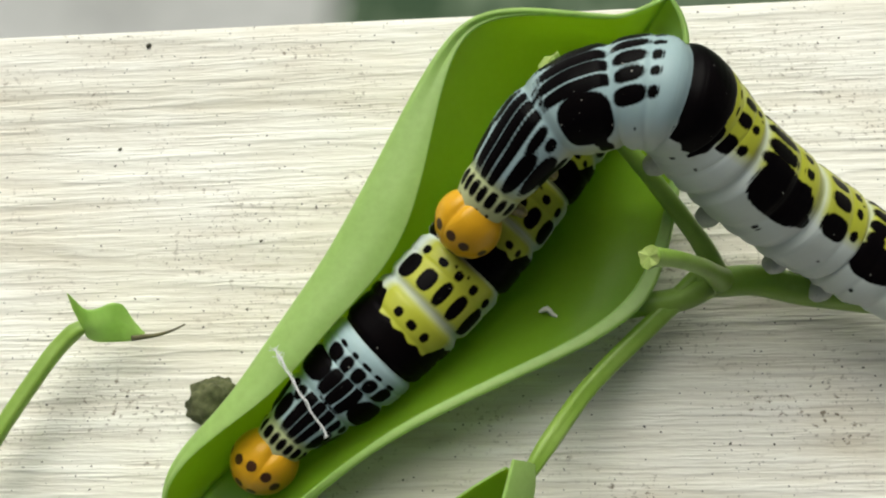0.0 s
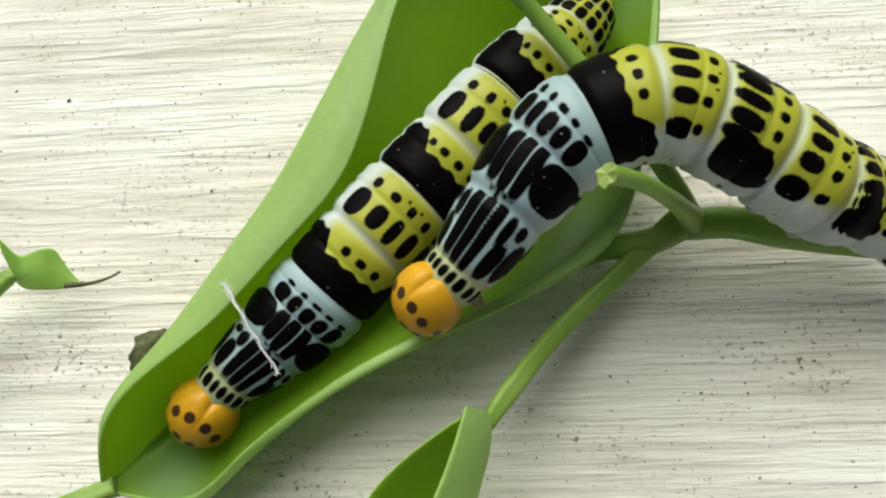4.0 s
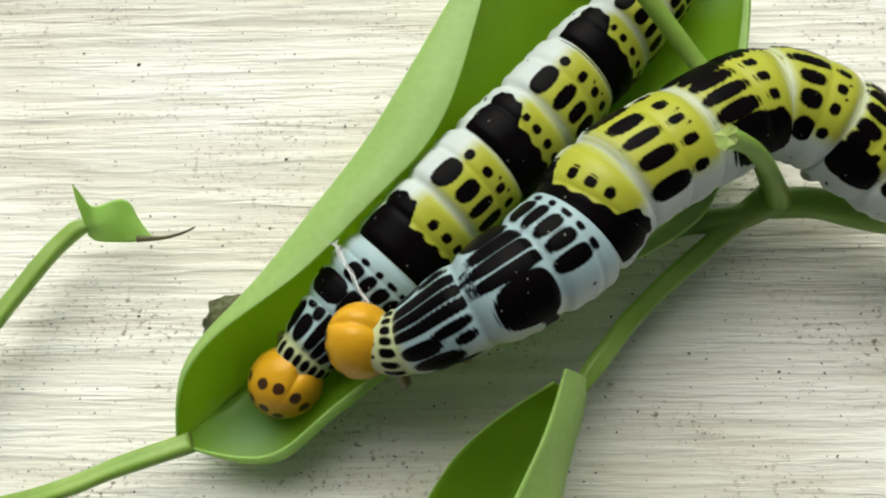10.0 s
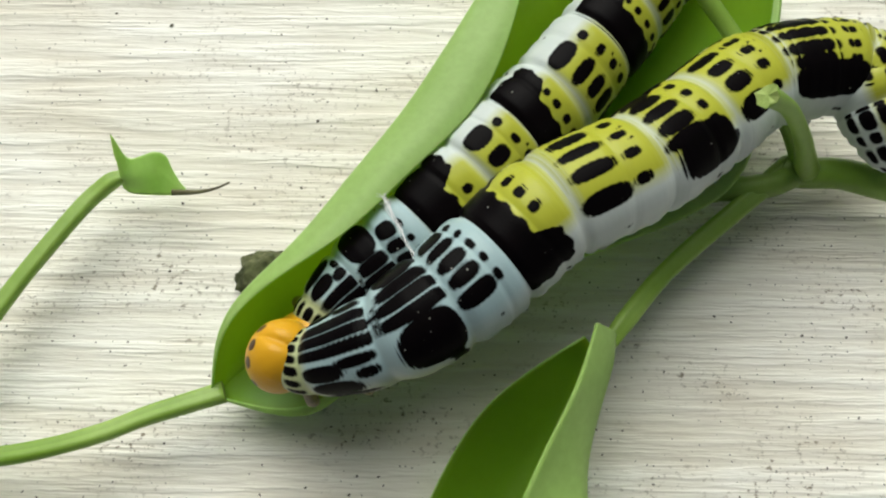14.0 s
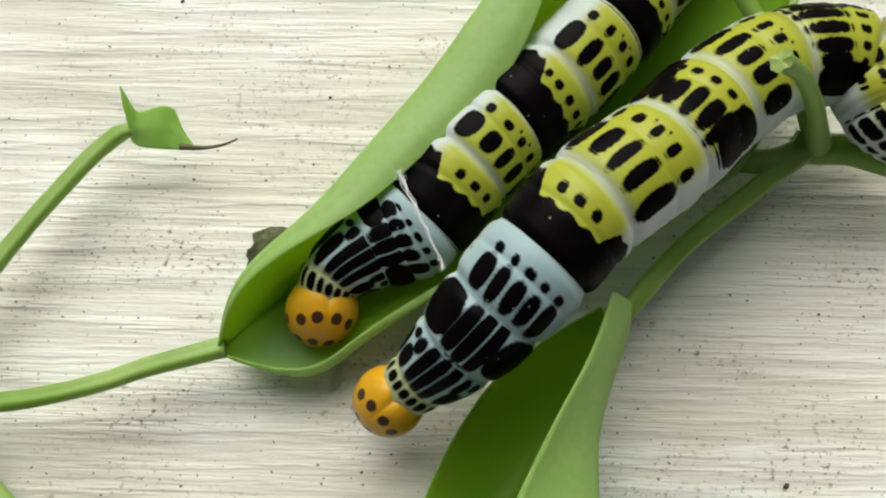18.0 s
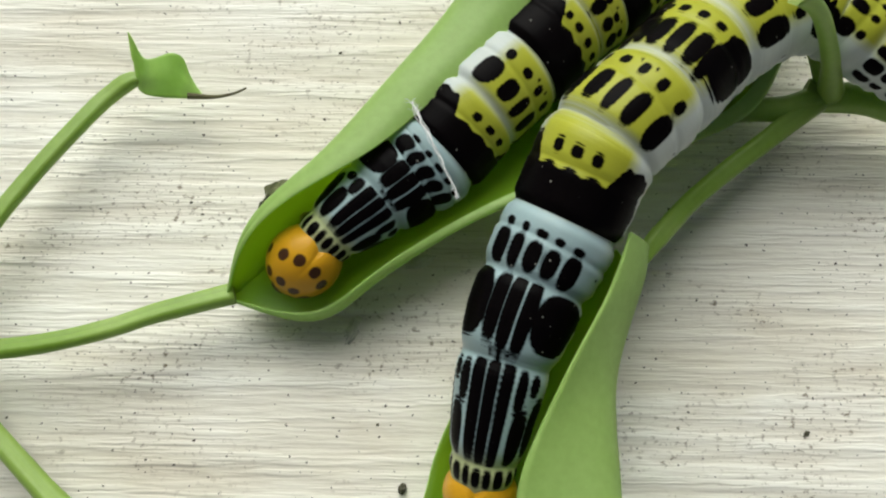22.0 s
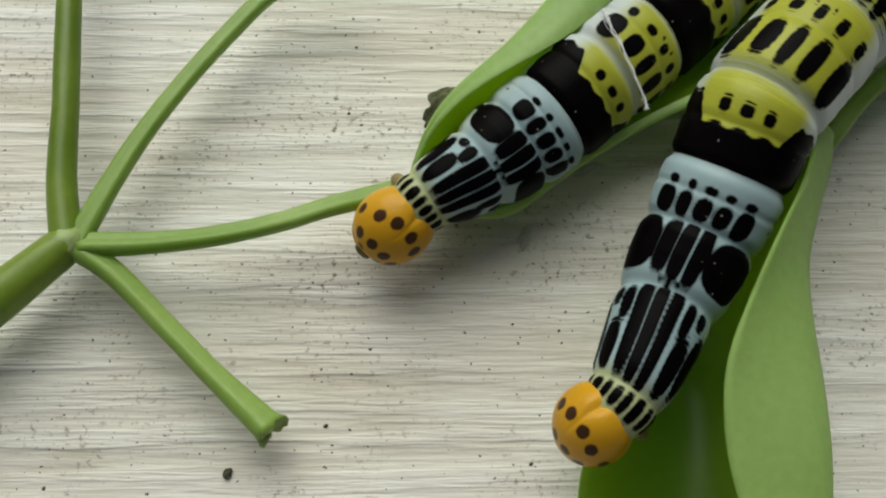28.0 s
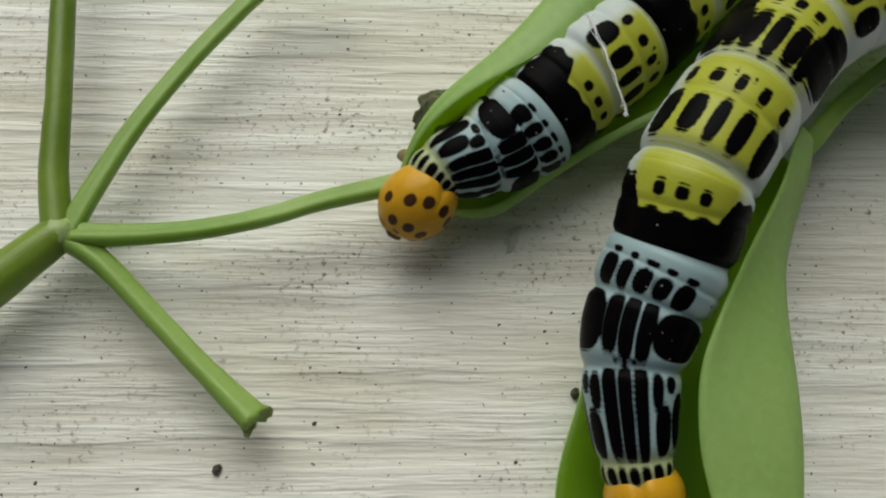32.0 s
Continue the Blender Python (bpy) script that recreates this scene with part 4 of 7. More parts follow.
def motions():
    # the twig rocks a little on the board
    twig_rows = [
        (0.0, pose(-0.00085, 0.00022, 0, 0, 0, 0.98)),
        (1.0, pose(-0.00085, 0.00016, 0, 0, 0, 0.93)),
        (2.0, pose(-0.00080, 0.00012, 0, 0, 0, 0.83)),
        (3.0, pose(-0.00072, 0.00010, 0, 0, 0, 0.62)),
        (4.0, pose(-0.00060, 0.00013, 0, 0, 0, 0.40)),
        (5.0, pose(-0.00050, 0.00019, 0, 0, 0, 0.38)),
        (6.0, pose(-0.00054, 0.00022, 0, 0, 0, 0.45)),
        (7.0, pose(-0.00051, 0.00021, 0, 0, 0, 0.49)),
        (8.0, pose(-0.00053, 0.00020, 0, 0, 0, 0.33)),
        (9.0, pose(-0.00070, 0.00038, 0, 0, 0, -0.06)),
        (10.0, pose(-0.00080, 0.00047, 0, 0, 0, -0.25)),
        (11.0, pose(-0.00090, 0.00037, 0, 0, 0, -0.36)),
        (12.0, pose(-0.00087, 0.00032, 0, 0, 0, -0.37)),
        (13.0, pose(-0.00089, 0.00039, 0, 0, 0, -0.48)),
        (14.0, pose(-0.00091, 0.00035, 0, 0, 0, -0.63)),
        (15.0, pose(-0.00104, 0.00059, 0, 0, 0, -1.03)),
        (16.0, pose(-0.00111, 0.00075, 0, 0, 0, -1.33)),
        (17.0, pose(-0.00165, 0.00113, 0, 0, 0, -2.01)),
        (18.0, pose(-0.00206, 0.00121, 0, 0, 0, -2.44)),
        (19.0, pose(-0.00211, 0.00120, 0, 0, 0, -2.53)),
        (20.0, pose(-0.00213, 0.00133, 0, 0, 0, -2.47)),
        (21.0, pose(-0.00225, 0.00138, 0, 0, 0, -2.66)),
        (22.0, pose(-0.00243, 0.00134, 0, 0, 0, -2.89)),
        (23.0, pose(-0.00275, 0.00153, 0, 0, 0, -3.30)),
        (24.0, pose(-0.00274, 0.00156, 0, 0, 0, -3.63)),
        (25.0, pose(-0.00293, 0.00162, 0, 0, 0, -3.65)),
        (26.0, pose(-0.00329, 0.00173, 0, 0, 0, -3.51)),
        (27.0, pose(-0.00303, 0.00171, 0, 0, 0, -3.39)),
        (28.0, pose(-0.00256, 0.00171, 0, 0, 0, -3.55)),
        (29.0, pose(-0.00233, 0.00142, 0, 0, 0, -3.85)),
        (30.0, pose(-0.00232, 0.00135, 0, 0, 0, -3.95)),
        (31.0, pose(-0.00264, 0.00174, 0, 0, 0, -4.04)),
        (32.0, pose(-0.00277, 0.00190, 0, 0, 0, -4.06)),
    ]
    walk(twig, twig_rows)
    walk(silk, [
        (0.0, silk_pose((-12.4, 17.2, 11.8), (-8.8, 11.0, 10.8))),
        (2.5, silk_pose((-12.5, 17.4, 11.8), (-8.7, 11.2, 10.8))),
        (7.0, silk_pose((-10.8, 17.2, 11.8), (-7.2, 10.9, 10.8))),
        (9.0, silk_pose((-11.1, 16.8, 11.8), (-7.4, 10.4, 10.8))),
        (13.0, silk_pose((-10.8, 17.0, 11.8), (-7.4, 10.7, 10.8))),
        (17.0, silk_pose((-9.8, 15.5, 11.8), (-6.5, 9.7, 10.8))),
        (20.0, silk_pose((-10.0, 15.4, 11.8), (-6.5, 8.7, 10.8))),
        (23.0, silk_pose((-9.8, 16.5, 11.8), (-6.1, 10.0, 10.8))),
        (24.5, silk_pose((-9.7, 16.3, 11.8), (-5.8, 9.3, 10.8))),
        (26.5, silk_pose((-9.5, 15.4, 11.8), (-5.8, 8.9, 10.8))),
        (28.0, silk_pose((-10.1, 14.2, 11.8), (-7.2, 8.2, 10.8))),
        (30.0, silk_pose((-10.6, 14.6, 11.8), (-7.7, 8.4, 10.8))),
        (32.0, silk_pose((-10.1, 14.0, 11.8), (-7.4, 7.7, 10.8))),
    ])
    # the long leaf gives a little under the caterpillars
    wall = ((0.0, 0), (5.0, 0), (14.0, 2), (18.0, 6.5), (20.0, 5), (24.0, 3), (28.0, 7), (32.0, 9))
    flap = ((0.0, 8), (2.5, 6), (5.0, 1), (10.0, 1), (12.0, 2), (14.0, 5), (18.0, 14.5), (20.0, 15), (24.0, 14), (28.0, 16), (32.0, 19))
    walk(long_leaf, [(t, lean(a)) for t, a in wall])
    walk(leaf_flap, [(t, lean(a - np.interp(t, *zip(*wall)))) for t, a in flap])
    # the folded leaf is pushed aside, the chewed one stays behind at first
    for ob in (folded_leaf, folded_stalk):
        walk(ob, [(t, pose(x * MM, y * MM, 0)) for t, x, y in ((0.0, -0.5, 1.0), (2.0, -0.45, 0.6), (5.0, -0.65, 0.55), (10.0, -0.7, 0.4), (12.0, -1.05, 0.5),
                                                               (14.0, -1.0, 0.35), (17.0, -0.3, 0), (20.0, -0.1, 0), (24.0, -0.05, -0.3), (27.0, -0.35, -0.35), (28.0, -1.2, -0.75), (32.0, -1.2, -0.8))])
    for ob in (chewed, chewed_stalk):
        walk(ob, [(t, pose(x * MM, 0, 0)) for t, x in ((0.0, 1.5), (2.5, 1.4), (4.5, 0.1), (6.0, 0), (32.0, 0))])
    # spines of the two caterpillars, head to tail, in millimetres
    crawl(caterpillar_a, 0.0, -17, -16, [(-16.1, 9.3, 5.0), (-13.7, 11.7, 6.0), (-11.0, 14.2, 6.0), (-8.7, 16.1, 6.2), (-6.6, 18.0, 6.5), (-2.9, 21.3, 7.0), (0.3, 24.6, 7.0), (3.1, 27.9, 7.0), (6.1, 31.6, 7.0), (8.8, 34.9, 7.0), (11.2, 37.6, 7.0), (13.0, 39.9, 7.0), (15.3, 42.6, 7.0)])
    crawl(caterpillar_a, 0.5, -18, -17, [(-16.2, 9.4, 5.0), (-13.7, 11.8, 6.0), (-11.0, 14.3, 6.0), (-8.6, 16.2, 6.2), (-6.5, 18.0, 6.5), (-2.9, 21.3, 7.0), (0.4, 24.7, 7.0), (3.2, 28.0, 7.0), (6.2, 31.7, 7.0), (9.1, 35.0, 7.0), (11.4, 37.8, 7.0), (13.3, 40.0, 7.0), (15.5, 42.7, 7.0)])
    crawl(caterpillar_a, 1.0, -19, -19, [(-16.3, 9.4, 5.0), (-13.8, 11.8, 6.0), (-11.0, 14.4, 6.0), (-8.5, 16.3, 6.2), (-6.3, 18.1, 6.5), (-2.8, 21.3, 7.0), (0.5, 24.8, 7.0), (3.3, 28.1, 7.0), (6.5, 31.8, 7.0), (9.2, 35.1, 7.0), (11.5, 37.8, 7.0), (13.5, 40.1, 7.0), (15.8, 42.7, 7.0)])
    crawl(caterpillar_a, 1.5, -19, -21, [(-16.4, 9.5, 5.0), (-13.8, 11.9, 6.0), (-10.9, 14.5, 6.0), (-8.4, 16.4, 6.2), (-6.2, 18.1, 6.5), (-2.8, 21.3, 7.0), (0.6, 24.8, 7.0), (3.4, 28.2, 7.0), (6.6, 32.0, 7.0), (9.4, 35.2, 7.0), (11.8, 38.0, 7.0), (13.6, 40.2, 7.0), (15.9, 42.8, 7.0)])
    crawl(caterpillar_a, 2.0, -20, -23, [(-16.4, 9.6, 5.0), (-13.7, 12.0, 6.0), (-10.8, 14.6, 6.0), (-8.2, 16.5, 6.2), (-6.1, 18.2, 6.5), (-2.7, 21.4, 7.0), (0.7, 24.9, 7.0), (3.6, 28.3, 7.0), (6.7, 32.0, 7.0), (9.5, 35.4, 7.0), (11.9, 38.1, 7.0), (13.8, 40.2, 7.0), (16.1, 42.9, 7.0)])
    crawl(caterpillar_a, 2.5, -21, -25, [(-16.6, 9.7, 5.0), (-13.7, 12.2, 6.0), (-10.7, 14.7, 6.0), (-8.2, 16.6, 6.2), (-6.0, 18.2, 6.5), (-2.7, 21.5, 7.0), (0.8, 25.0, 7.0), (4.2, 28.5, 7.0), (8.0, 32.8, 7.0), (11.1, 36.1, 7.0), (13.1, 38.2, 6.7), (14.4, 39.7, 6.4), (16.0, 41.4, 6.0)])
    crawl(caterpillar_a, 3.0, -22, -27, [(-16.4, 9.6, 5.0), (-13.7, 12.0, 6.0), (-10.8, 14.6, 6.0), (-8.3, 16.5, 6.2), (-6.2, 18.2, 6.5), (-2.8, 21.4, 7.0), (0.6, 25.0, 7.0), (4.0, 28.5, 7.0), (7.8, 32.8, 7.0), (11.0, 36.0, 7.0), (13.0, 38.2, 6.7), (14.3, 39.6, 6.4), (15.9, 41.3, 6.0)])
    crawl(caterpillar_a, 3.5, -23, -29, [(-16.4, 9.4, 5.0), (-13.8, 11.9, 6.0), (-11.0, 14.3, 6.0), (-8.5, 16.4, 6.2), (-6.5, 18.2, 6.5), (-3.1, 21.5, 7.0), (0.3, 25.1, 7.0), (3.8, 28.6, 7.0), (7.6, 32.8, 7.0), (10.8, 36.1, 7.0), (12.9, 38.2, 6.7), (14.2, 39.6, 6.4), (15.8, 41.4, 6.0)])
    crawl(caterpillar_a, 4.0, -23, -30, [(-16.4, 9.2, 5.0), (-13.9, 11.7, 6.0), (-11.1, 14.1, 6.0), (-8.7, 16.3, 6.2), (-6.6, 18.3, 6.5), (-3.4, 21.6, 7.0), (0.1, 25.2, 7.0), (3.6, 28.7, 7.0), (7.3, 32.8, 7.0), (10.6, 36.0, 7.0), (12.7, 38.1, 6.7), (14.1, 39.7, 6.4), (15.6, 41.3, 6.0)])
    crawl(caterpillar_a, 4.5, -24, -32, [(-16.3, 9.1, 5.0), (-13.9, 11.5, 6.0), (-11.2, 13.9, 6.0), (-8.9, 16.2, 6.2), (-6.8, 18.3, 6.5), (-3.6, 21.7, 7.0), (-0.1, 25.2, 7.0), (3.5, 28.8, 7.0), (7.1, 32.8, 7.0), (10.6, 36.1, 7.0), (12.6, 38.2, 6.7), (13.9, 39.6, 6.4), (15.4, 41.3, 6.0)])
    crawl(caterpillar_a, 5.0, -25, -34, [(-16.0, 8.9, 5.0), (-13.7, 11.3, 6.0), (-11.2, 13.6, 6.0), (-8.8, 16.1, 6.2), (-6.8, 18.3, 6.5), (-3.6, 21.7, 7.0), (-0.2, 25.3, 7.0), (3.4, 28.9, 7.0), (7.0, 33.0, 7.0), (10.5, 36.1, 7.0), (12.7, 38.2, 6.7), (13.9, 39.6, 6.4), (15.5, 41.3, 6.0)])
    crawl(caterpillar_a, 5.5, -25, -35, [(-16.0, 8.8, 5.0), (-13.7, 11.3, 6.0), (-11.1, 13.6, 6.0), (-8.9, 16.0, 6.2), (-6.9, 18.2, 6.5), (-3.7, 21.7, 7.0), (-0.3, 25.3, 7.0), (3.4, 29.0, 7.0), (7.0, 32.8, 7.0), (10.5, 36.1, 7.0), (12.7, 38.2, 6.7), (14.0, 39.6, 6.4), (15.6, 41.3, 6.0)])
    crawl(caterpillar_a, 6.0, -26, -36, [(-15.9, 8.8, 5.0), (-13.8, 11.2, 6.0), (-11.2, 13.5, 6.0), (-9.0, 15.8, 6.2), (-6.9, 18.1, 6.5), (-3.7, 21.8, 7.0), (-0.3, 25.3, 7.0), (3.4, 29.0, 7.0), (6.9, 32.8, 7.0), (10.6, 36.0, 7.0), (12.7, 38.1, 6.7), (14.1, 39.6, 6.4), (15.6, 41.3, 6.0)])
    crawl(caterpillar_a, 6.5, -26, -37, [(-15.9, 8.7, 5.0), (-13.7, 11.0, 6.0), (-11.2, 13.6, 6.0), (-9.0, 15.7, 6.2), (-7.0, 18.0, 6.5), (-3.7, 21.8, 7.0), (-0.3, 25.3, 7.0), (3.4, 29.1, 7.0), (6.8, 32.8, 7.0), (10.5, 36.0, 7.0), (12.7, 38.0, 6.7), (14.0, 39.5, 6.4), (15.6, 41.3, 6.0)])
    crawl(caterpillar_a, 7.0, -26, -38, [(-15.8, 8.6, 5.0), (-13.6, 11.0, 6.0), (-11.2, 13.5, 6.0), (-9.0, 15.6, 6.2), (-7.0, 17.8, 6.5), (-3.7, 21.7, 7.0), (-0.3, 25.3, 7.0), (3.3, 29.1, 7.0), (6.9, 32.6, 7.0), (10.7, 35.8, 7.0), (12.9, 38.0, 6.7), (14.2, 39.4, 6.4), (15.7, 41.2, 6.0)])
    crawl(caterpillar_a, 7.5, -27, -39, [(-15.8, 8.6, 5.0), (-13.8, 10.9, 6.0), (-11.3, 13.3, 6.0), (-9.2, 15.5, 6.2), (-7.2, 17.6, 6.5), (-3.9, 21.6, 7.0), (-0.4, 25.2, 7.0), (3.3, 28.9, 7.0), (6.7, 32.7, 7.0), (9.9, 35.7, 7.0), (12.6, 38.2, 7.0), (14.8, 40.3, 7.0), (17.3, 42.7, 7.0)])
    crawl(caterpillar_a, 8.0, -27, -41, [(-15.9, 8.6, 5.0), (-13.8, 10.8, 6.0), (-11.4, 13.2, 6.0), (-9.4, 15.3, 6.2), (-7.4, 17.6, 6.5), (-3.9, 21.6, 7.0), (-0.5, 25.2, 7.0), (3.1, 28.9, 7.0), (6.7, 32.6, 7.0), (9.8, 35.7, 7.0), (12.4, 38.3, 7.0), (14.7, 40.5, 7.0), (17.1, 42.8, 7.0)])
    crawl(caterpillar_a, 8.5, -27, -42, [(-16.0, 8.6, 5.0), (-13.9, 10.9, 6.0), (-11.6, 13.2, 6.0), (-9.6, 15.3, 6.2), (-7.6, 17.6, 6.5), (-4.2, 21.6, 7.0), (-0.6, 25.3, 7.0), (3.0, 28.9, 7.0), (6.5, 32.8, 7.0), (9.6, 35.9, 7.0), (12.3, 38.5, 7.0), (14.4, 40.6, 7.0), (17.0, 43.0, 7.0)])
    crawl(caterpillar_a, 9.0, -27, -43, [(-16.1, 8.7, 5.0), (-14.0, 11.0, 6.0), (-11.9, 13.2, 6.0), (-9.9, 15.3, 6.2), (-7.9, 17.6, 6.5), (-4.3, 21.7, 7.0), (-0.7, 25.3, 7.0), (2.8, 29.0, 7.0), (6.4, 32.8, 7.0), (9.5, 36.0, 7.0), (12.2, 38.6, 7.0), (14.3, 40.8, 7.0), (16.9, 43.3, 7.0)])
    crawl(caterpillar_a, 9.5, -28, -44, [(-16.2, 8.8, 5.0), (-14.4, 11.0, 6.0), (-12.2, 13.3, 6.0), (-10.3, 15.3, 6.2), (-8.1, 17.6, 6.5), (-4.5, 21.7, 7.0), (-1.0, 25.3, 7.0), (2.8, 28.9, 7.0), (6.3, 33.0, 7.0), (9.3, 36.2, 7.0), (12.0, 38.8, 7.0), (14.2, 41.0, 7.0), (16.7, 43.5, 7.0)])
    crawl(caterpillar_a, 10.0, -28, -45, [(-16.4, 8.8, 5.0), (-14.6, 11.0, 6.0), (-12.5, 13.3, 6.0), (-10.6, 15.2, 6.2), (-8.4, 17.5, 6.5), (-4.7, 21.6, 7.0), (-1.1, 25.4, 7.0), (2.5, 28.9, 7.0), (6.1, 33.0, 7.0), (9.2, 36.2, 7.0), (11.8, 38.9, 7.0), (14.0, 41.2, 7.0), (16.5, 43.7, 7.0)])
    crawl(caterpillar_a, 10.5, -28, -45, [(-16.4, 8.8, 5.0), (-14.8, 11.1, 6.0), (-12.8, 13.4, 6.0), (-10.8, 15.3, 6.2), (-8.4, 17.5, 6.5), (-4.8, 21.6, 7.0), (-1.2, 25.3, 7.0), (2.3, 28.8, 7.0), (5.8, 32.9, 7.0), (8.9, 36.1, 7.0), (11.5, 38.9, 7.0), (13.7, 41.2, 7.0), (16.2, 43.7, 7.0)])
    crawl(caterpillar_a, 11.0, -28, -44, [(-16.5, 8.7, 5.0), (-15.0, 11.1, 6.0), (-13.1, 13.6, 6.0), (-11.0, 15.4, 6.2), (-8.6, 17.5, 6.5), (-4.9, 21.6, 7.0), (-1.3, 25.3, 7.0), (2.1, 28.7, 7.0), (5.7, 32.8, 7.0), (8.7, 36.1, 7.0), (11.3, 38.8, 7.0), (13.4, 41.1, 7.0), (16.0, 43.7, 7.0)])
    crawl(caterpillar_a, 11.5, -28, -44, [(-16.6, 8.6, 5.0), (-15.0, 11.0, 6.0), (-13.2, 13.4, 6.0), (-11.1, 15.4, 6.2), (-8.7, 17.5, 6.5), (-4.9, 21.6, 7.0), (-1.5, 25.3, 7.0), (1.9, 28.6, 7.0), (5.5, 32.8, 7.0), (8.5, 36.1, 7.0), (11.1, 38.8, 7.0), (13.2, 41.2, 7.0), (15.7, 43.9, 7.0)])
    crawl(caterpillar_a, 12.0, -28, -44, [(-16.6, 8.5, 5.0), (-15.0, 10.8, 6.0), (-13.2, 13.3, 6.0), (-11.1, 15.3, 6.2), (-8.7, 17.5, 6.5), (-5.0, 21.6, 7.0), (-1.6, 25.3, 7.0), (1.7, 28.4, 7.0), (5.3, 32.8, 7.0), (8.3, 36.1, 7.0), (10.9, 38.9, 7.0), (13.0, 41.2, 7.0), (15.5, 43.9, 7.0)])
    crawl(caterpillar_a, 12.5, -28, -44, [(-16.6, 8.4, 5.0), (-15.0, 10.7, 6.0), (-13.1, 13.2, 6.0), (-11.1, 15.2, 6.2), (-8.8, 17.5, 6.5), (-5.0, 21.6, 7.0), (-1.7, 25.3, 7.0), (1.7, 28.4, 7.0), (5.2, 32.8, 7.0), (8.1, 36.1, 7.0), (10.7, 38.9, 7.0), (12.9, 41.2, 7.0), (15.3, 44.0, 7.0)])
    crawl(caterpillar_a, 13.0, -28, -44, [(-16.8, 8.4, 5.0), (-15.1, 10.7, 6.0), (-13.2, 13.2, 6.0), (-11.2, 15.3, 6.2), (-8.8, 17.6, 6.5), (-5.1, 21.7, 7.0), (-1.8, 25.3, 7.0), (1.5, 28.4, 7.0), (5.0, 32.9, 7.0), (7.9, 36.1, 7.0), (10.5, 39.0, 7.0), (12.7, 41.4, 7.0), (15.1, 44.1, 7.0)])
    crawl(caterpillar_a, 13.5, -28, -44, [(-17.1, 8.1, 5.0), (-15.5, 10.4, 6.0), (-13.5, 12.9, 6.0), (-11.2, 15.0, 6.2), (-8.8, 17.3, 6.5), (-5.1, 21.3, 7.0), (-1.8, 24.9, 7.0), (1.3, 28.0, 7.0), (4.8, 32.5, 7.0), (7.8, 35.8, 7.0), (10.3, 38.7, 7.0), (12.4, 41.1, 7.0), (14.9, 44.0, 7.0)])
    crawl(caterpillar_a, 14.0, -28, -44, [(-17.4, 7.9, 5.0), (-15.9, 10.3, 6.0), (-13.7, 12.6, 6.0), (-11.3, 14.6, 6.2), (-8.7, 16.8, 6.5), (-5.0, 20.9, 7.0), (-2.0, 24.5, 7.0), (1.2, 27.6, 7.0), (4.7, 32.2, 7.0), (7.6, 35.5, 7.0), (10.1, 38.3, 7.0), (12.3, 40.8, 7.0), (14.7, 43.7, 7.0)])
    crawl(caterpillar_a, 14.5, -28, -42, [(-17.8, 7.8, 5.0), (-16.4, 10.1, 6.0), (-14.0, 12.5, 6.0), (-11.5, 14.4, 6.2), (-8.9, 16.6, 6.5), (-5.2, 20.6, 7.0), (-2.0, 24.3, 7.0), (1.2, 27.5, 7.0), (4.8, 32.1, 7.0), (7.7, 35.4, 7.0), (10.2, 38.3, 7.0), (12.2, 40.8, 7.0), (14.7, 43.7, 7.0)])
    crawl(caterpillar_a, 15.0, -28, -41, [(-18.2, 7.5, 5.0), (-16.7, 9.8, 6.0), (-14.2, 12.2, 6.0), (-11.6, 14.1, 6.2), (-9.0, 16.3, 6.5), (-5.3, 20.5, 7.0), (-2.2, 24.0, 7.0), (1.2, 27.3, 7.0), (4.9, 32.1, 7.0), (7.7, 35.4, 7.0), (10.2, 38.3, 7.0), (12.3, 40.9, 7.0), (14.6, 43.7, 7.0)])
    crawl(caterpillar_a, 15.5, -28, -40, [(-18.6, 7.1, 5.0), (-16.9, 9.4, 6.0), (-14.4, 11.7, 6.0), (-11.7, 13.7, 6.2), (-9.1, 15.9, 6.5), (-5.4, 20.2, 7.0), (-2.2, 23.8, 7.0), (1.1, 27.3, 7.0), (5.0, 32.0, 7.0), (7.8, 35.4, 7.0), (10.2, 38.4, 7.0), (12.3, 40.8, 7.0), (14.6, 43.7, 7.0)])
    crawl(caterpillar_a, 16.0, -28, -38, [(-19.0, 6.7, 5.0), (-17.2, 9.0, 6.0), (-14.6, 11.3, 6.0), (-11.9, 13.4, 6.2), (-9.1, 15.6, 6.5), (-5.6, 19.9, 7.0), (-2.4, 23.5, 7.0), (1.2, 27.1, 7.0), (5.0, 31.9, 7.0), (7.9, 35.4, 7.0), (10.3, 38.3, 7.0), (12.3, 40.8, 7.0), (14.6, 43.6, 7.0)])
    crawl(caterpillar_a, 16.5, -28, -37, [(-19.5, 6.3, 5.0), (-17.6, 8.7, 6.0), (-14.8, 11.1, 6.0), (-12.0, 13.1, 6.2), (-9.3, 15.4, 6.5), (-5.8, 19.7, 7.0), (-2.5, 23.4, 7.0), (1.1, 27.0, 7.0), (5.1, 32.0, 7.0), (7.9, 35.4, 7.0), (10.3, 38.3, 7.0), (12.3, 40.8, 7.0), (14.5, 43.6, 7.0)])
    crawl(caterpillar_a, 17.0, -28, -36, [(-20.2, 6.2, 5.0), (-18.2, 8.6, 6.0), (-15.3, 10.9, 6.0), (-12.5, 12.9, 6.2), (-9.7, 15.3, 6.5), (-6.2, 19.6, 7.0), (-2.9, 23.3, 7.0), (0.8, 27.0, 7.0), (4.9, 32.0, 7.0), (7.8, 35.4, 7.0), (10.2, 38.4, 7.0), (12.1, 40.9, 7.0), (14.4, 43.7, 7.0)])
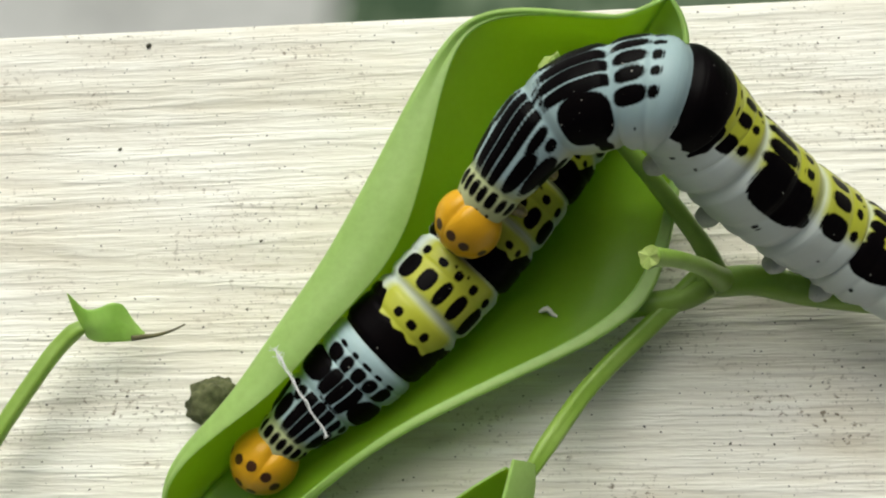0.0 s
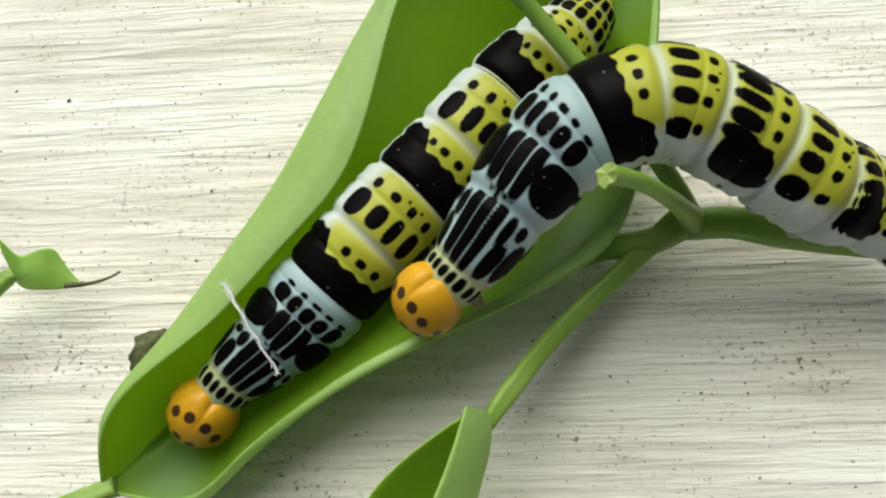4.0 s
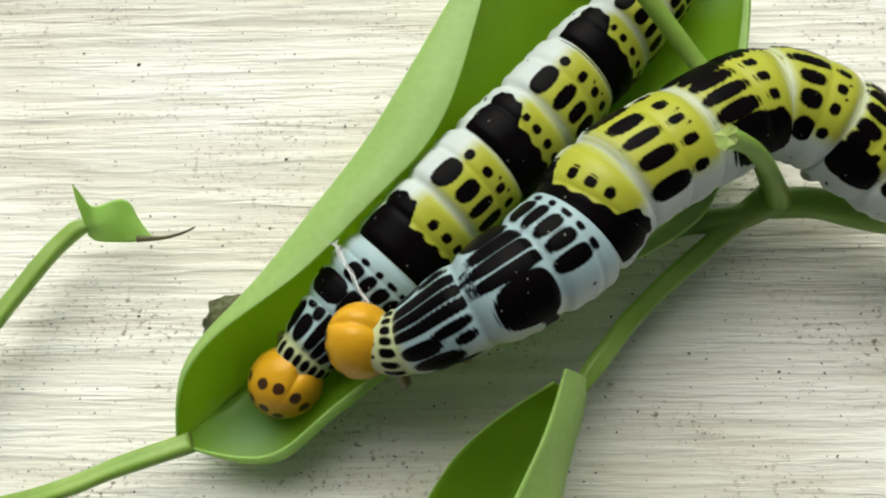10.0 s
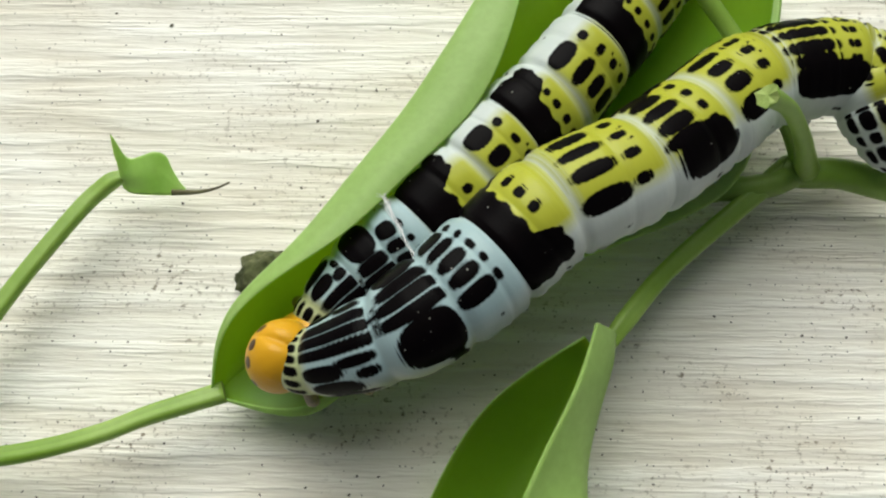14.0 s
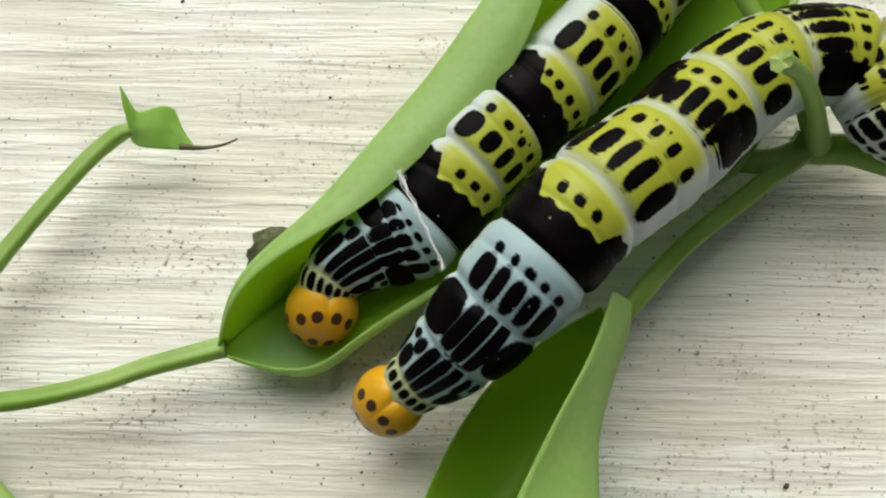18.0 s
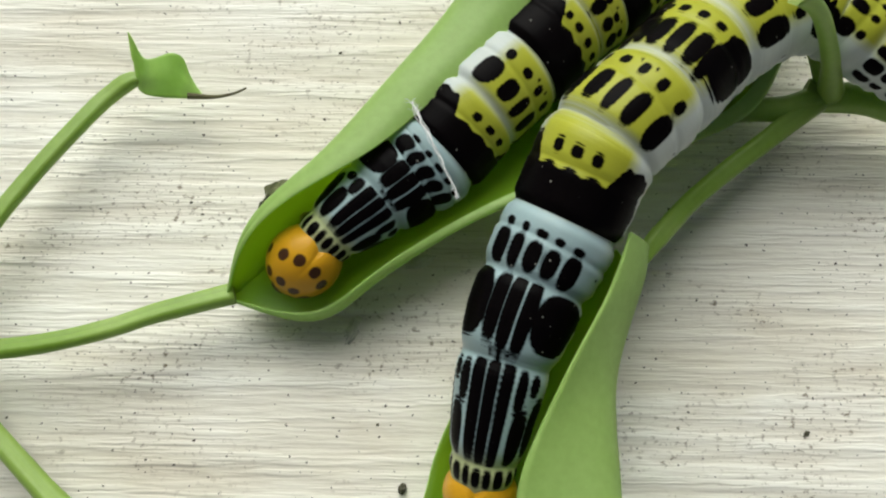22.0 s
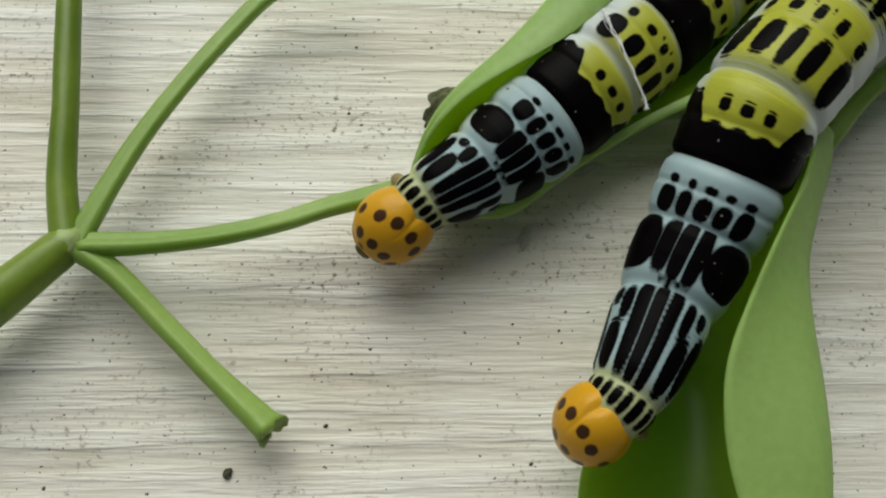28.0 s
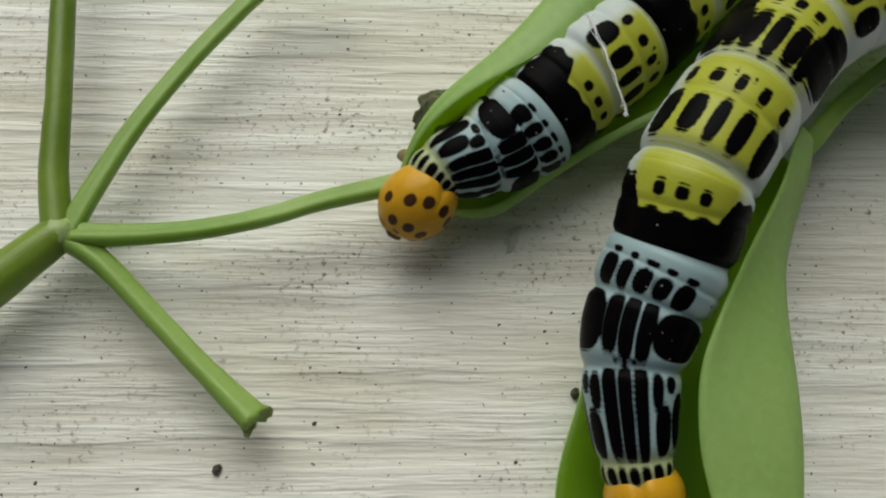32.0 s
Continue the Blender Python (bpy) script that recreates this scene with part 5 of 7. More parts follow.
    crawl(caterpillar_a, 17.5, -26, -39, [(-18.8, 7.6, 4.8), (-17.4, 10.0, 6.0), (-14.6, 12.2, 6.0), (-12.2, 13.7, 6.2), (-9.8, 15.5, 6.5), (-6.5, 19.7, 7.0), (-3.2, 23.4, 7.0), (0.5, 27.0, 7.0), (4.6, 31.8, 7.0), (7.6, 35.2, 7.0), (10.0, 38.1, 7.0), (12.0, 40.5, 7.0), (14.3, 43.4, 7.0)])
    crawl(caterpillar_a, 18.0, -24, -42, [(-17.3, 8.8, 4.5), (-16.5, 11.2, 6.0), (-13.7, 13.4, 6.0), (-11.7, 14.4, 6.2), (-9.8, 15.6, 6.5), (-6.7, 19.8, 7.0), (-3.4, 23.4, 7.0), (0.4, 27.0, 7.0), (4.4, 31.5, 7.0), (7.4, 34.9, 7.0), (9.9, 37.7, 7.0), (12.0, 40.1, 7.0), (14.4, 42.9, 7.0)])
    crawl(caterpillar_a, 18.5, -22, -46, [(-18.1, 8.0, 4.5), (-16.8, 10.5, 6.0), (-14.1, 13.0, 6.0), (-11.9, 14.3, 6.2), (-9.8, 15.5, 6.5), (-6.8, 19.8, 7.0), (-3.6, 23.3, 7.0), (0.2, 26.9, 7.0), (4.1, 31.2, 7.0), (7.3, 34.5, 7.0), (9.8, 37.4, 7.0), (12.0, 39.7, 7.0), (14.4, 42.4, 7.0)])
    crawl(caterpillar_a, 19.0, -20, -49, [(-18.9, 7.4, 4.5), (-17.2, 9.9, 6.0), (-14.5, 12.7, 6.0), (-12.0, 14.2, 6.2), (-9.7, 15.6, 6.5), (-7.0, 19.8, 7.0), (-3.8, 23.5, 7.0), (0.1, 26.9, 7.0), (4.0, 31.0, 7.0), (7.2, 34.2, 7.0), (9.8, 37.0, 7.0), (12.0, 39.3, 7.0), (14.5, 42.1, 7.0)])
    crawl(caterpillar_a, 19.5, -18, -52, [(-19.0, 7.8, 4.8), (-17.0, 9.9, 6.0), (-14.3, 12.6, 6.0), (-11.7, 14.2, 6.2), (-9.6, 15.8, 6.5), (-7.1, 20.0, 7.0), (-4.0, 23.6, 7.0), (-0.1, 26.9, 7.0), (3.7, 30.8, 7.0), (7.0, 34.0, 7.0), (9.7, 36.8, 7.0), (12.0, 39.1, 7.0), (14.6, 41.7, 7.0)])
    crawl(caterpillar_a, 20.0, -16, -56, [(-19.1, 8.1, 5.0), (-16.7, 9.9, 6.0), (-14.1, 12.3, 6.0), (-11.6, 14.0, 6.2), (-9.6, 15.9, 6.5), (-7.3, 20.0, 7.0), (-4.2, 23.6, 7.0), (-0.2, 26.9, 7.0), (3.5, 30.5, 7.0), (6.9, 33.8, 7.0), (9.7, 36.4, 7.0), (12.0, 38.7, 7.0), (14.7, 41.2, 7.0)])
    crawl(caterpillar_a, 20.5, -20, -55, [(-19.5, 8.2, 5.0), (-17.2, 10.0, 6.0), (-14.4, 12.7, 6.0), (-11.8, 14.4, 6.2), (-9.6, 16.2, 6.5), (-7.3, 20.1, 7.0), (-4.0, 23.7, 7.0), (-0.1, 27.2, 7.0), (3.3, 30.4, 7.0), (6.7, 33.5, 7.0), (9.5, 36.1, 7.0), (11.9, 38.4, 7.0), (14.6, 40.8, 7.0)])
    crawl(caterpillar_a, 21.0, -23, -54, [(-19.9, 8.2, 5.0), (-17.7, 10.1, 6.0), (-14.7, 13.0, 6.0), (-11.9, 14.8, 6.2), (-9.7, 16.5, 6.5), (-7.1, 20.2, 7.0), (-3.9, 23.7, 7.0), (-0.0, 27.4, 7.0), (3.1, 30.3, 7.0), (6.6, 33.3, 7.0), (9.4, 35.9, 7.0), (11.9, 38.0, 7.0), (14.6, 40.4, 7.0)])
    crawl(caterpillar_a, 21.5, -26, -54, [(-19.8, 8.4, 5.0), (-17.7, 10.4, 6.0), (-14.6, 13.2, 6.0), (-12.0, 15.1, 6.2), (-9.8, 16.7, 6.5), (-7.1, 20.2, 7.0), (-3.7, 23.8, 7.0), (-0.0, 27.6, 7.0), (2.8, 30.0, 7.0), (6.4, 33.1, 7.0), (9.3, 35.5, 7.0), (11.8, 37.6, 7.0), (14.6, 39.9, 7.0)])
    crawl(caterpillar_a, 22.0, -29, -53, [(-19.7, 8.6, 5.0), (-17.6, 10.6, 6.0), (-14.5, 13.3, 6.0), (-12.0, 15.3, 6.2), (-9.9, 16.9, 6.5), (-7.1, 20.2, 7.0), (-3.6, 23.8, 7.0), (0.1, 27.7, 7.0), (2.6, 29.8, 7.0), (6.1, 32.7, 7.0), (9.3, 35.1, 7.0), (11.7, 37.1, 7.0), (14.7, 39.3, 7.0)])
    crawl(caterpillar_a, 22.5, -33, -52, [(-19.8, 8.3, 5.0), (-17.9, 10.6, 6.0), (-14.8, 13.5, 6.0), (-12.3, 15.6, 6.2), (-10.1, 17.2, 6.5), (-7.0, 20.3, 7.0), (-3.4, 23.9, 7.0), (0.2, 28.0, 7.0), (2.4, 29.7, 7.0), (6.0, 32.4, 7.0), (9.2, 34.7, 7.0), (11.8, 36.5, 7.0), (14.8, 38.7, 7.0)])
    crawl(caterpillar_a, 23.0, -36, -52, [(-19.9, 8.1, 5.0), (-18.2, 10.7, 6.0), (-15.2, 13.8, 6.0), (-12.7, 16.0, 6.2), (-10.3, 17.6, 6.5), (-7.1, 20.5, 7.0), (-3.4, 24.0, 7.0), (0.2, 28.4, 7.0), (2.1, 29.6, 7.0), (5.9, 32.1, 7.0), (9.2, 34.1, 7.0), (11.9, 35.8, 7.0), (15.0, 37.8, 7.0)])
    crawl(caterpillar_a, 23.5, -39, -51, [(-20.9, 8.0, 5.0), (-18.9, 10.4, 6.0), (-15.7, 13.4, 6.0), (-13.0, 15.6, 6.2), (-10.5, 17.4, 6.5), (-7.5, 20.1, 7.0), (-3.8, 23.8, 7.0), (-0.2, 28.2, 7.0), (1.9, 29.4, 7.0), (5.9, 31.6, 7.0), (9.3, 33.5, 7.0), (12.1, 35.0, 7.0), (15.4, 36.8, 7.0)])
    crawl(caterpillar_a, 24.0, -42, -50, [(-25.6, 8.0, 5.0), (-22.7, 8.8, 6.0), (-16.7, 10.8, 6.0), (-13.5, 13.4, 6.2), (-11.4, 16.1, 6.5), (-7.8, 19.6, 7.0), (-4.1, 23.6, 7.0), (-0.5, 28.0, 7.0), (1.8, 29.2, 7.0), (5.9, 31.3, 7.0), (9.5, 33.0, 7.0), (12.3, 34.2, 7.0), (15.7, 35.8, 7.0)])
    crawl(caterpillar_a, 24.5, -39, -48, [(-24.9, 4.7, 5.0), (-22.4, 6.2, 6.0), (-18.2, 9.0, 6.0), (-15.5, 11.5, 6.2), (-13.3, 13.7, 6.5), (-9.5, 17.5, 7.0), (-6.6, 20.3, 7.0), (-3.4, 24.3, 7.0), (1.6, 29.0, 7.0), (5.0, 32.2, 7.0), (7.9, 34.8, 7.0), (10.3, 36.9, 7.0), (12.9, 39.4, 7.0)])
    crawl(caterpillar_a, 25.0, -36, -45, [(-26.0, 4.9, 5.0), (-23.3, 5.9, 6.0), (-19.0, 8.6, 6.0), (-16.1, 10.9, 6.2), (-13.9, 13.2, 6.5), (-10.1, 17.0, 7.0), (-6.8, 20.0, 7.0), (-3.5, 24.0, 7.0), (1.5, 28.8, 7.0), (4.8, 32.0, 7.0), (7.6, 34.7, 7.0), (9.9, 36.7, 7.0), (12.6, 39.3, 7.0)])
    crawl(caterpillar_a, 25.5, -33, -42, [(-27.2, 5.1, 5.0), (-24.2, 5.8, 6.0), (-19.7, 8.3, 6.0), (-16.8, 10.5, 6.2), (-14.5, 12.7, 6.5), (-10.8, 16.4, 7.0), (-7.1, 19.8, 7.0), (-3.5, 23.8, 7.0), (1.2, 28.6, 7.0), (4.5, 31.7, 7.0), (7.3, 34.4, 7.0), (9.6, 36.6, 7.0), (12.2, 39.2, 7.0)])
    crawl(caterpillar_a, 26.0, -30, -40, [(-28.4, 5.3, 5.0), (-25.2, 5.7, 6.0), (-20.4, 7.9, 6.0), (-17.4, 10.0, 6.2), (-15.1, 12.2, 6.5), (-11.5, 15.8, 7.0), (-7.3, 19.6, 7.0), (-3.7, 23.6, 7.0), (1.1, 28.3, 7.0), (4.3, 31.6, 7.0), (7.0, 34.3, 7.0), (9.2, 36.5, 7.0), (11.8, 39.1, 7.0)])
    crawl(caterpillar_a, 26.5, -27, -37, [(-29.4, 5.5, 5.0), (-26.0, 5.6, 6.0), (-21.0, 7.5, 6.0), (-18.0, 9.4, 6.2), (-15.7, 11.7, 6.5), (-12.1, 15.2, 7.0), (-7.5, 19.2, 7.0), (-3.7, 23.3, 7.0), (1.0, 28.1, 7.0), (4.1, 31.3, 7.0), (6.8, 34.1, 7.0), (9.0, 36.4, 7.0), (11.5, 39.0, 7.0)])
    crawl(caterpillar_a, 27.0, -24, -34, [(-28.5, 4.1, 5.0), (-25.4, 5.5, 6.0), (-20.7, 7.7, 6.0), (-17.6, 9.5, 6.2), (-15.2, 11.3, 6.5), (-11.7, 15.1, 7.0), (-7.8, 18.9, 7.0), (-3.6, 23.0, 7.0), (-0.1, 26.7, 7.0), (3.1, 29.9, 7.0), (5.8, 32.6, 7.0), (8.0, 34.8, 7.0), (10.6, 37.4, 7.0)])
    crawl(caterpillar_a, 27.5, -30, -37, [(-27.3, 3.8, 5.0), (-24.6, 5.4, 6.0), (-20.4, 7.6, 6.0), (-17.5, 9.5, 6.2), (-15.2, 11.4, 6.5), (-11.6, 14.8, 7.0), (-7.8, 18.4, 7.0), (-3.6, 22.4, 7.0), (-0.0, 26.0, 7.0), (3.3, 29.1, 7.0), (6.1, 31.8, 7.0), (8.3, 34.0, 7.0), (10.9, 36.5, 7.0)])
    crawl(caterpillar_a, 28.0, -35, -40, [(-26.3, 3.6, 5.0), (-23.9, 5.3, 6.0), (-20.2, 7.6, 6.0), (-17.6, 9.5, 6.2), (-15.1, 11.4, 6.5), (-11.5, 14.5, 7.0), (-7.9, 17.7, 7.0), (-3.5, 21.7, 7.0), (0.2, 25.2, 7.0), (3.5, 28.3, 7.0), (6.3, 31.0, 7.0), (8.6, 33.1, 7.0), (11.3, 35.6, 7.0)])
    crawl(caterpillar_a, 28.5, -36, -42, [(-25.7, 3.7, 5.0), (-23.5, 5.6, 6.0), (-20.1, 7.7, 6.0), (-17.5, 9.5, 6.2), (-15.2, 11.3, 6.5), (-11.4, 14.3, 7.0), (-7.7, 17.7, 7.0), (-3.5, 21.7, 7.0), (0.3, 25.2, 7.0), (3.6, 28.3, 7.0), (6.3, 31.0, 7.0), (8.7, 33.2, 7.0), (11.4, 35.7, 7.0)])
    crawl(caterpillar_a, 29.0, -38, -44, [(-25.3, 4.0, 5.0), (-23.3, 5.9, 6.0), (-20.1, 8.0, 6.0), (-17.6, 9.7, 6.2), (-15.4, 11.4, 6.5), (-11.5, 14.3, 7.0), (-7.7, 17.7, 7.0), (-3.5, 21.6, 7.0), (0.2, 25.3, 7.0), (3.5, 28.4, 7.0), (6.3, 31.2, 7.0), (8.6, 33.5, 7.0), (11.3, 36.0, 7.0)])
    crawl(caterpillar_a, 29.5, -39, -46, [(-25.0, 4.2, 5.0), (-23.1, 6.3, 6.0), (-20.1, 8.3, 6.0), (-17.8, 9.9, 6.2), (-15.7, 11.4, 6.5), (-11.6, 14.4, 7.0), (-7.8, 17.8, 7.0), (-3.8, 21.7, 7.0), (-0.0, 25.3, 7.0), (3.2, 28.6, 7.0), (6.1, 31.4, 7.0), (8.4, 33.7, 7.0), (11.1, 36.3, 7.0)])
    crawl(caterpillar_a, 30.0, -41, -47, [(-24.6, 4.4, 5.0), (-22.9, 6.7, 6.0), (-20.1, 8.6, 6.0), (-17.9, 10.1, 6.2), (-15.8, 11.5, 6.5), (-11.7, 14.3, 7.0), (-7.9, 17.9, 7.0), (-3.9, 21.8, 7.0), (-0.1, 25.4, 7.0), (3.2, 28.8, 7.0), (6.0, 31.7, 7.0), (8.3, 34.0, 7.0), (11.0, 36.6, 7.0)])
    crawl(caterpillar_a, 30.5, -42, -49, [(-24.3, 4.6, 5.0), (-22.6, 6.8, 6.0), (-19.7, 8.7, 6.0), (-17.6, 10.1, 6.2), (-15.5, 11.4, 6.5), (-11.7, 14.3, 7.0), (-7.9, 17.8, 7.0), (-3.8, 21.8, 7.0), (-0.1, 25.5, 7.0), (3.2, 28.9, 7.0), (6.0, 31.7, 7.0), (8.4, 34.1, 7.0), (11.1, 36.8, 7.0)])
    crawl(caterpillar_a, 31.0, -44, -51, [(-24.3, 5.1, 5.0), (-22.6, 7.3, 6.0), (-19.7, 8.9, 6.0), (-17.5, 10.3, 6.2), (-15.6, 11.7, 6.5), (-12.0, 14.6, 7.0), (-8.1, 18.0, 7.0), (-4.1, 22.0, 7.0), (-0.4, 25.8, 7.0), (2.9, 29.2, 7.0), (5.8, 32.1, 7.0), (8.2, 34.6, 7.0), (10.9, 37.3, 7.0)])
    crawl(caterpillar_a, 31.5, -44, -51, [(-24.1, 5.4, 5.0), (-22.4, 7.5, 6.0), (-19.5, 9.0, 6.0), (-17.3, 10.4, 6.2), (-15.4, 11.8, 6.5), (-12.0, 14.7, 7.0), (-8.1, 18.1, 7.0), (-4.1, 22.2, 7.0), (-0.4, 26.0, 7.0), (2.9, 29.4, 7.0), (5.8, 32.4, 7.0), (8.2, 34.8, 7.0), (10.8, 37.5, 7.0)])
    crawl(caterpillar_a, 32.0, -44, -51, [(-23.8, 5.5, 5.0), (-22.1, 7.6, 6.0), (-19.1, 9.0, 6.0), (-16.9, 10.3, 6.2), (-15.1, 11.8, 6.5), (-11.9, 14.7, 7.0), (-7.9, 18.2, 7.0), (-3.9, 22.3, 7.0), (-0.2, 26.1, 7.0), (3.0, 29.5, 7.0), (5.9, 32.5, 7.0), (8.3, 34.9, 7.0), (10.9, 37.7, 7.0)])
    crawl(caterpillar_b, 0.0, 16, 40, [(1.1, 26.5, 13.0), (3.4, 29.1, 15.0), (7.4, 33.0, 17.0), (12.0, 34.0, 18.6), (15.4, 33.6, 19.0), (17.4, 32.6, 17.0), (19.6, 30.7, 15.0), (24.6, 27.8, 11.0), (29.2, 25.7, 8.0), (33.0, 23.2, 7.0), (37.5, 20.8, 6.5), (41.8, 18.5, 6.3), (46.8, 16.0, 6.0)])
    crawl(caterpillar_b, 0.5, 13, 39, [(0.1, 29.4, 16.0), (2.4, 30.3, 17.0), (6.4, 32.5, 18.0), (10.6, 33.0, 18.9), (14.0, 32.9, 19.0), (16.8, 32.7, 17.5), (19.3, 30.9, 15.0), (24.3, 28.1, 11.0), (29.1, 26.1, 8.0), (32.9, 23.7, 7.0), (37.5, 21.2, 6.5), (41.9, 18.8, 6.3), (47.0, 16.2, 6.0)])
    crawl(caterpillar_b, 1.0, 10, 38, [(-3.4, 29.0, 13.0), (0.4, 30.8, 14.0), (6.6, 32.0, 17.0), (11.0, 32.8, 18.6), (13.7, 33.2, 19.0), (16.3, 32.9, 18.0), (19.0, 31.3, 15.0), (24.0, 28.5, 11.0), (28.9, 26.5, 8.0), (32.7, 24.2, 7.0), (37.5, 21.7, 6.5), (42.0, 19.2, 6.3), (47.3, 16.4, 6.0)])
    crawl(caterpillar_b, 1.5, 3, 26, [(-3.7, 26.5, 13.0), (-0.1, 27.8, 14.0), (5.6, 29.7, 16.0), (10.1, 31.2, 17.5), (13.5, 32.0, 18.0), (17.3, 31.4, 17.0), (20.1, 30.0, 15.0), (25.1, 27.8, 11.0), (29.8, 26.0, 8.0), (33.4, 23.7, 7.0), (38.0, 21.3, 6.5), (42.3, 19.1, 6.3), (47.4, 16.6, 6.0)])
    crawl(caterpillar_b, 2.0, -3, 14, [(-2.5, 18.8, 12.0), (0.8, 20.7, 13.0), (5.9, 24.6, 14.0), (10.0, 27.5, 15.2), (13.6, 29.2, 16.0), (18.3, 29.8, 16.0), (21.2, 28.8, 15.0), (26.3, 27.2, 11.0), (30.7, 25.4, 8.0), (34.1, 23.2, 7.0), (38.4, 21.0, 6.5), (42.7, 19.0, 6.3), (47.6, 16.7, 6.0)])
    crawl(caterpillar_b, 2.5, 0, 14, [(7.2, 12.6, 14.0), (7.9, 16.5, 14.0), (9.7, 23.0, 15.0), (12.1, 26.2, 15.8), (15.0, 27.4, 16.0), (19.4, 28.8, 15.0), (22.0, 28.5, 14.0), (26.4, 26.8, 11.0), (30.9, 25.3, 8.0), (34.5, 23.0, 7.0), (38.8, 20.9, 6.5), (42.9, 19.0, 6.3), (47.8, 16.8, 6.0)])
    crawl(caterpillar_b, 3.0, 3, 13, [(5.4, 13.8, 13.0), (6.8, 17.1, 13.2), (9.0, 22.7, 14.2), (11.6, 25.9, 15.0), (14.5, 27.5, 15.2), (18.9, 28.8, 14.6), (21.7, 28.5, 13.7), (26.3, 26.6, 11.0), (30.7, 24.8, 8.4), (33.8, 23.2, 7.2), (37.8, 21.1, 6.6), (41.8, 18.9, 6.3), (46.3, 16.4, 6.0)])
    crawl(caterpillar_b, 3.5, 6, 12, [(3.5, 15.0, 12.0), (5.4, 17.6, 12.5), (8.2, 22.4, 13.5), (10.9, 25.7, 14.2), (13.9, 27.6, 14.5), (18.4, 28.9, 14.2), (21.4, 28.3, 13.4), (26.1, 26.4, 11.0), (30.2, 24.3, 8.8), (33.1, 23.3, 7.3), (36.9, 21.2, 6.6), (40.5, 18.8, 6.3), (44.7, 16.0, 6.0)])
    crawl(caterpillar_b, 4.0, 9, 11, [(1.6, 16.2, 11.0), (4.1, 18.2, 11.8), (7.4, 22.1, 12.8), (10.3, 25.5, 13.4), (13.4, 27.7, 13.8), (17.8, 28.9, 13.9), (21.2, 28.3, 13.1), (25.9, 26.2, 11.0), (29.9, 23.8, 9.2), (32.5, 23.5, 7.5), (35.9, 21.4, 6.7), (39.2, 18.7, 6.4), (43.2, 15.7, 6.0)])
    crawl(caterpillar_b, 4.5, 12, 10, [(-0.2, 17.5, 10.0), (2.9, 18.7, 11.0), (6.6, 21.9, 12.0), (9.8, 25.3, 12.6), (12.7, 27.9, 13.0), (17.2, 29.0, 13.5), (20.9, 28.2, 12.8), (25.6, 26.1, 11.0), (29.5, 23.4, 9.6), (31.8, 23.7, 7.6), (34.9, 21.6, 6.7), (38.1, 18.7, 6.4), (41.8, 15.3, 6.0)])
    crawl(caterpillar_b, 5.0, 15, 9, [(-2.3, 16.2, 9.0), (1.1, 17.6, 10.0), (4.7, 20.1, 12.0), (8.2, 23.0, 12.8), (11.8, 25.7, 13.0), (16.5, 27.9, 13.5), (20.8, 28.3, 12.5), (25.6, 26.0, 11.0), (29.4, 23.0, 10.0), (31.3, 23.9, 7.8), (34.1, 21.9, 6.8), (37.1, 18.7, 6.4), (40.4, 15.1, 6.0)])
    crawl(caterpillar_b, 5.5, 14, 9, [(-2.1, 18.9, 13.0), (0.6, 18.5, 13.0), (4.4, 19.7, 13.0), (8.0, 22.4, 12.9), (11.5, 25.4, 13.0), (15.8, 27.7, 13.5), (20.3, 28.3, 12.5), (25.2, 26.3, 11.0), (28.9, 23.0, 10.0), (30.9, 24.2, 7.9), (33.8, 22.2, 6.9), (36.7, 19.2, 6.5), (40.1, 15.7, 6.1)])
    crawl(caterpillar_b, 6.0, 13, 8, [(-3.9, 16.4, 11.0), (-0.6, 17.4, 12.0), (4.2, 19.6, 13.0), (7.6, 22.3, 13.1), (10.6, 24.9, 13.0), (15.1, 27.5, 13.5), (19.8, 28.5, 12.5), (24.8, 26.6, 11.0), (28.5, 23.1, 10.0), (30.5, 24.4, 8.1), (33.4, 22.5, 7.1), (36.3, 19.6, 6.7), (39.6, 16.2, 6.1)])
    crawl(caterpillar_b, 6.5, 15, 7, [(-1.9, 16.1, 11.0), (0.8, 16.8, 12.0), (5.0, 19.1, 13.0), (8.1, 21.7, 13.1), (10.8, 24.4, 13.0), (14.9, 27.4, 13.5), (19.5, 28.6, 12.5), (24.6, 26.6, 11.0), (28.3, 23.1, 10.0), (30.2, 24.7, 8.2), (33.0, 22.9, 7.3), (36.0, 20.1, 6.8), (39.3, 16.8, 6.2)])
    crawl(caterpillar_b, 7.0, 16, 6, [(-2.3, 15.7, 11.0), (0.8, 16.5, 12.0), (5.4, 19.2, 13.0), (8.4, 21.9, 13.1), (10.7, 24.4, 13.0), (14.8, 27.3, 13.5), (19.3, 28.5, 12.5), (24.4, 26.5, 11.0), (28.2, 23.1, 10.0), (29.9, 24.8, 8.4), (32.6, 23.2, 7.4), (35.5, 20.4, 6.9), (38.9, 17.2, 6.2)])
    crawl(caterpillar_b, 7.5, 21, 11, [(-4.8, 14.9, 12.0), (-1.6, 15.7, 13.0), (3.2, 18.8, 13.0), (7.2, 21.4, 12.9), (10.4, 23.6, 13.0), (13.1, 26.5, 13.5), (18.0, 28.2, 12.5), (23.6, 27.3, 11.0), (27.4, 24.5, 10.0), (29.2, 25.1, 8.5), (32.0, 23.4, 7.6), (35.0, 20.9, 7.0), (38.3, 17.9, 6.3)])
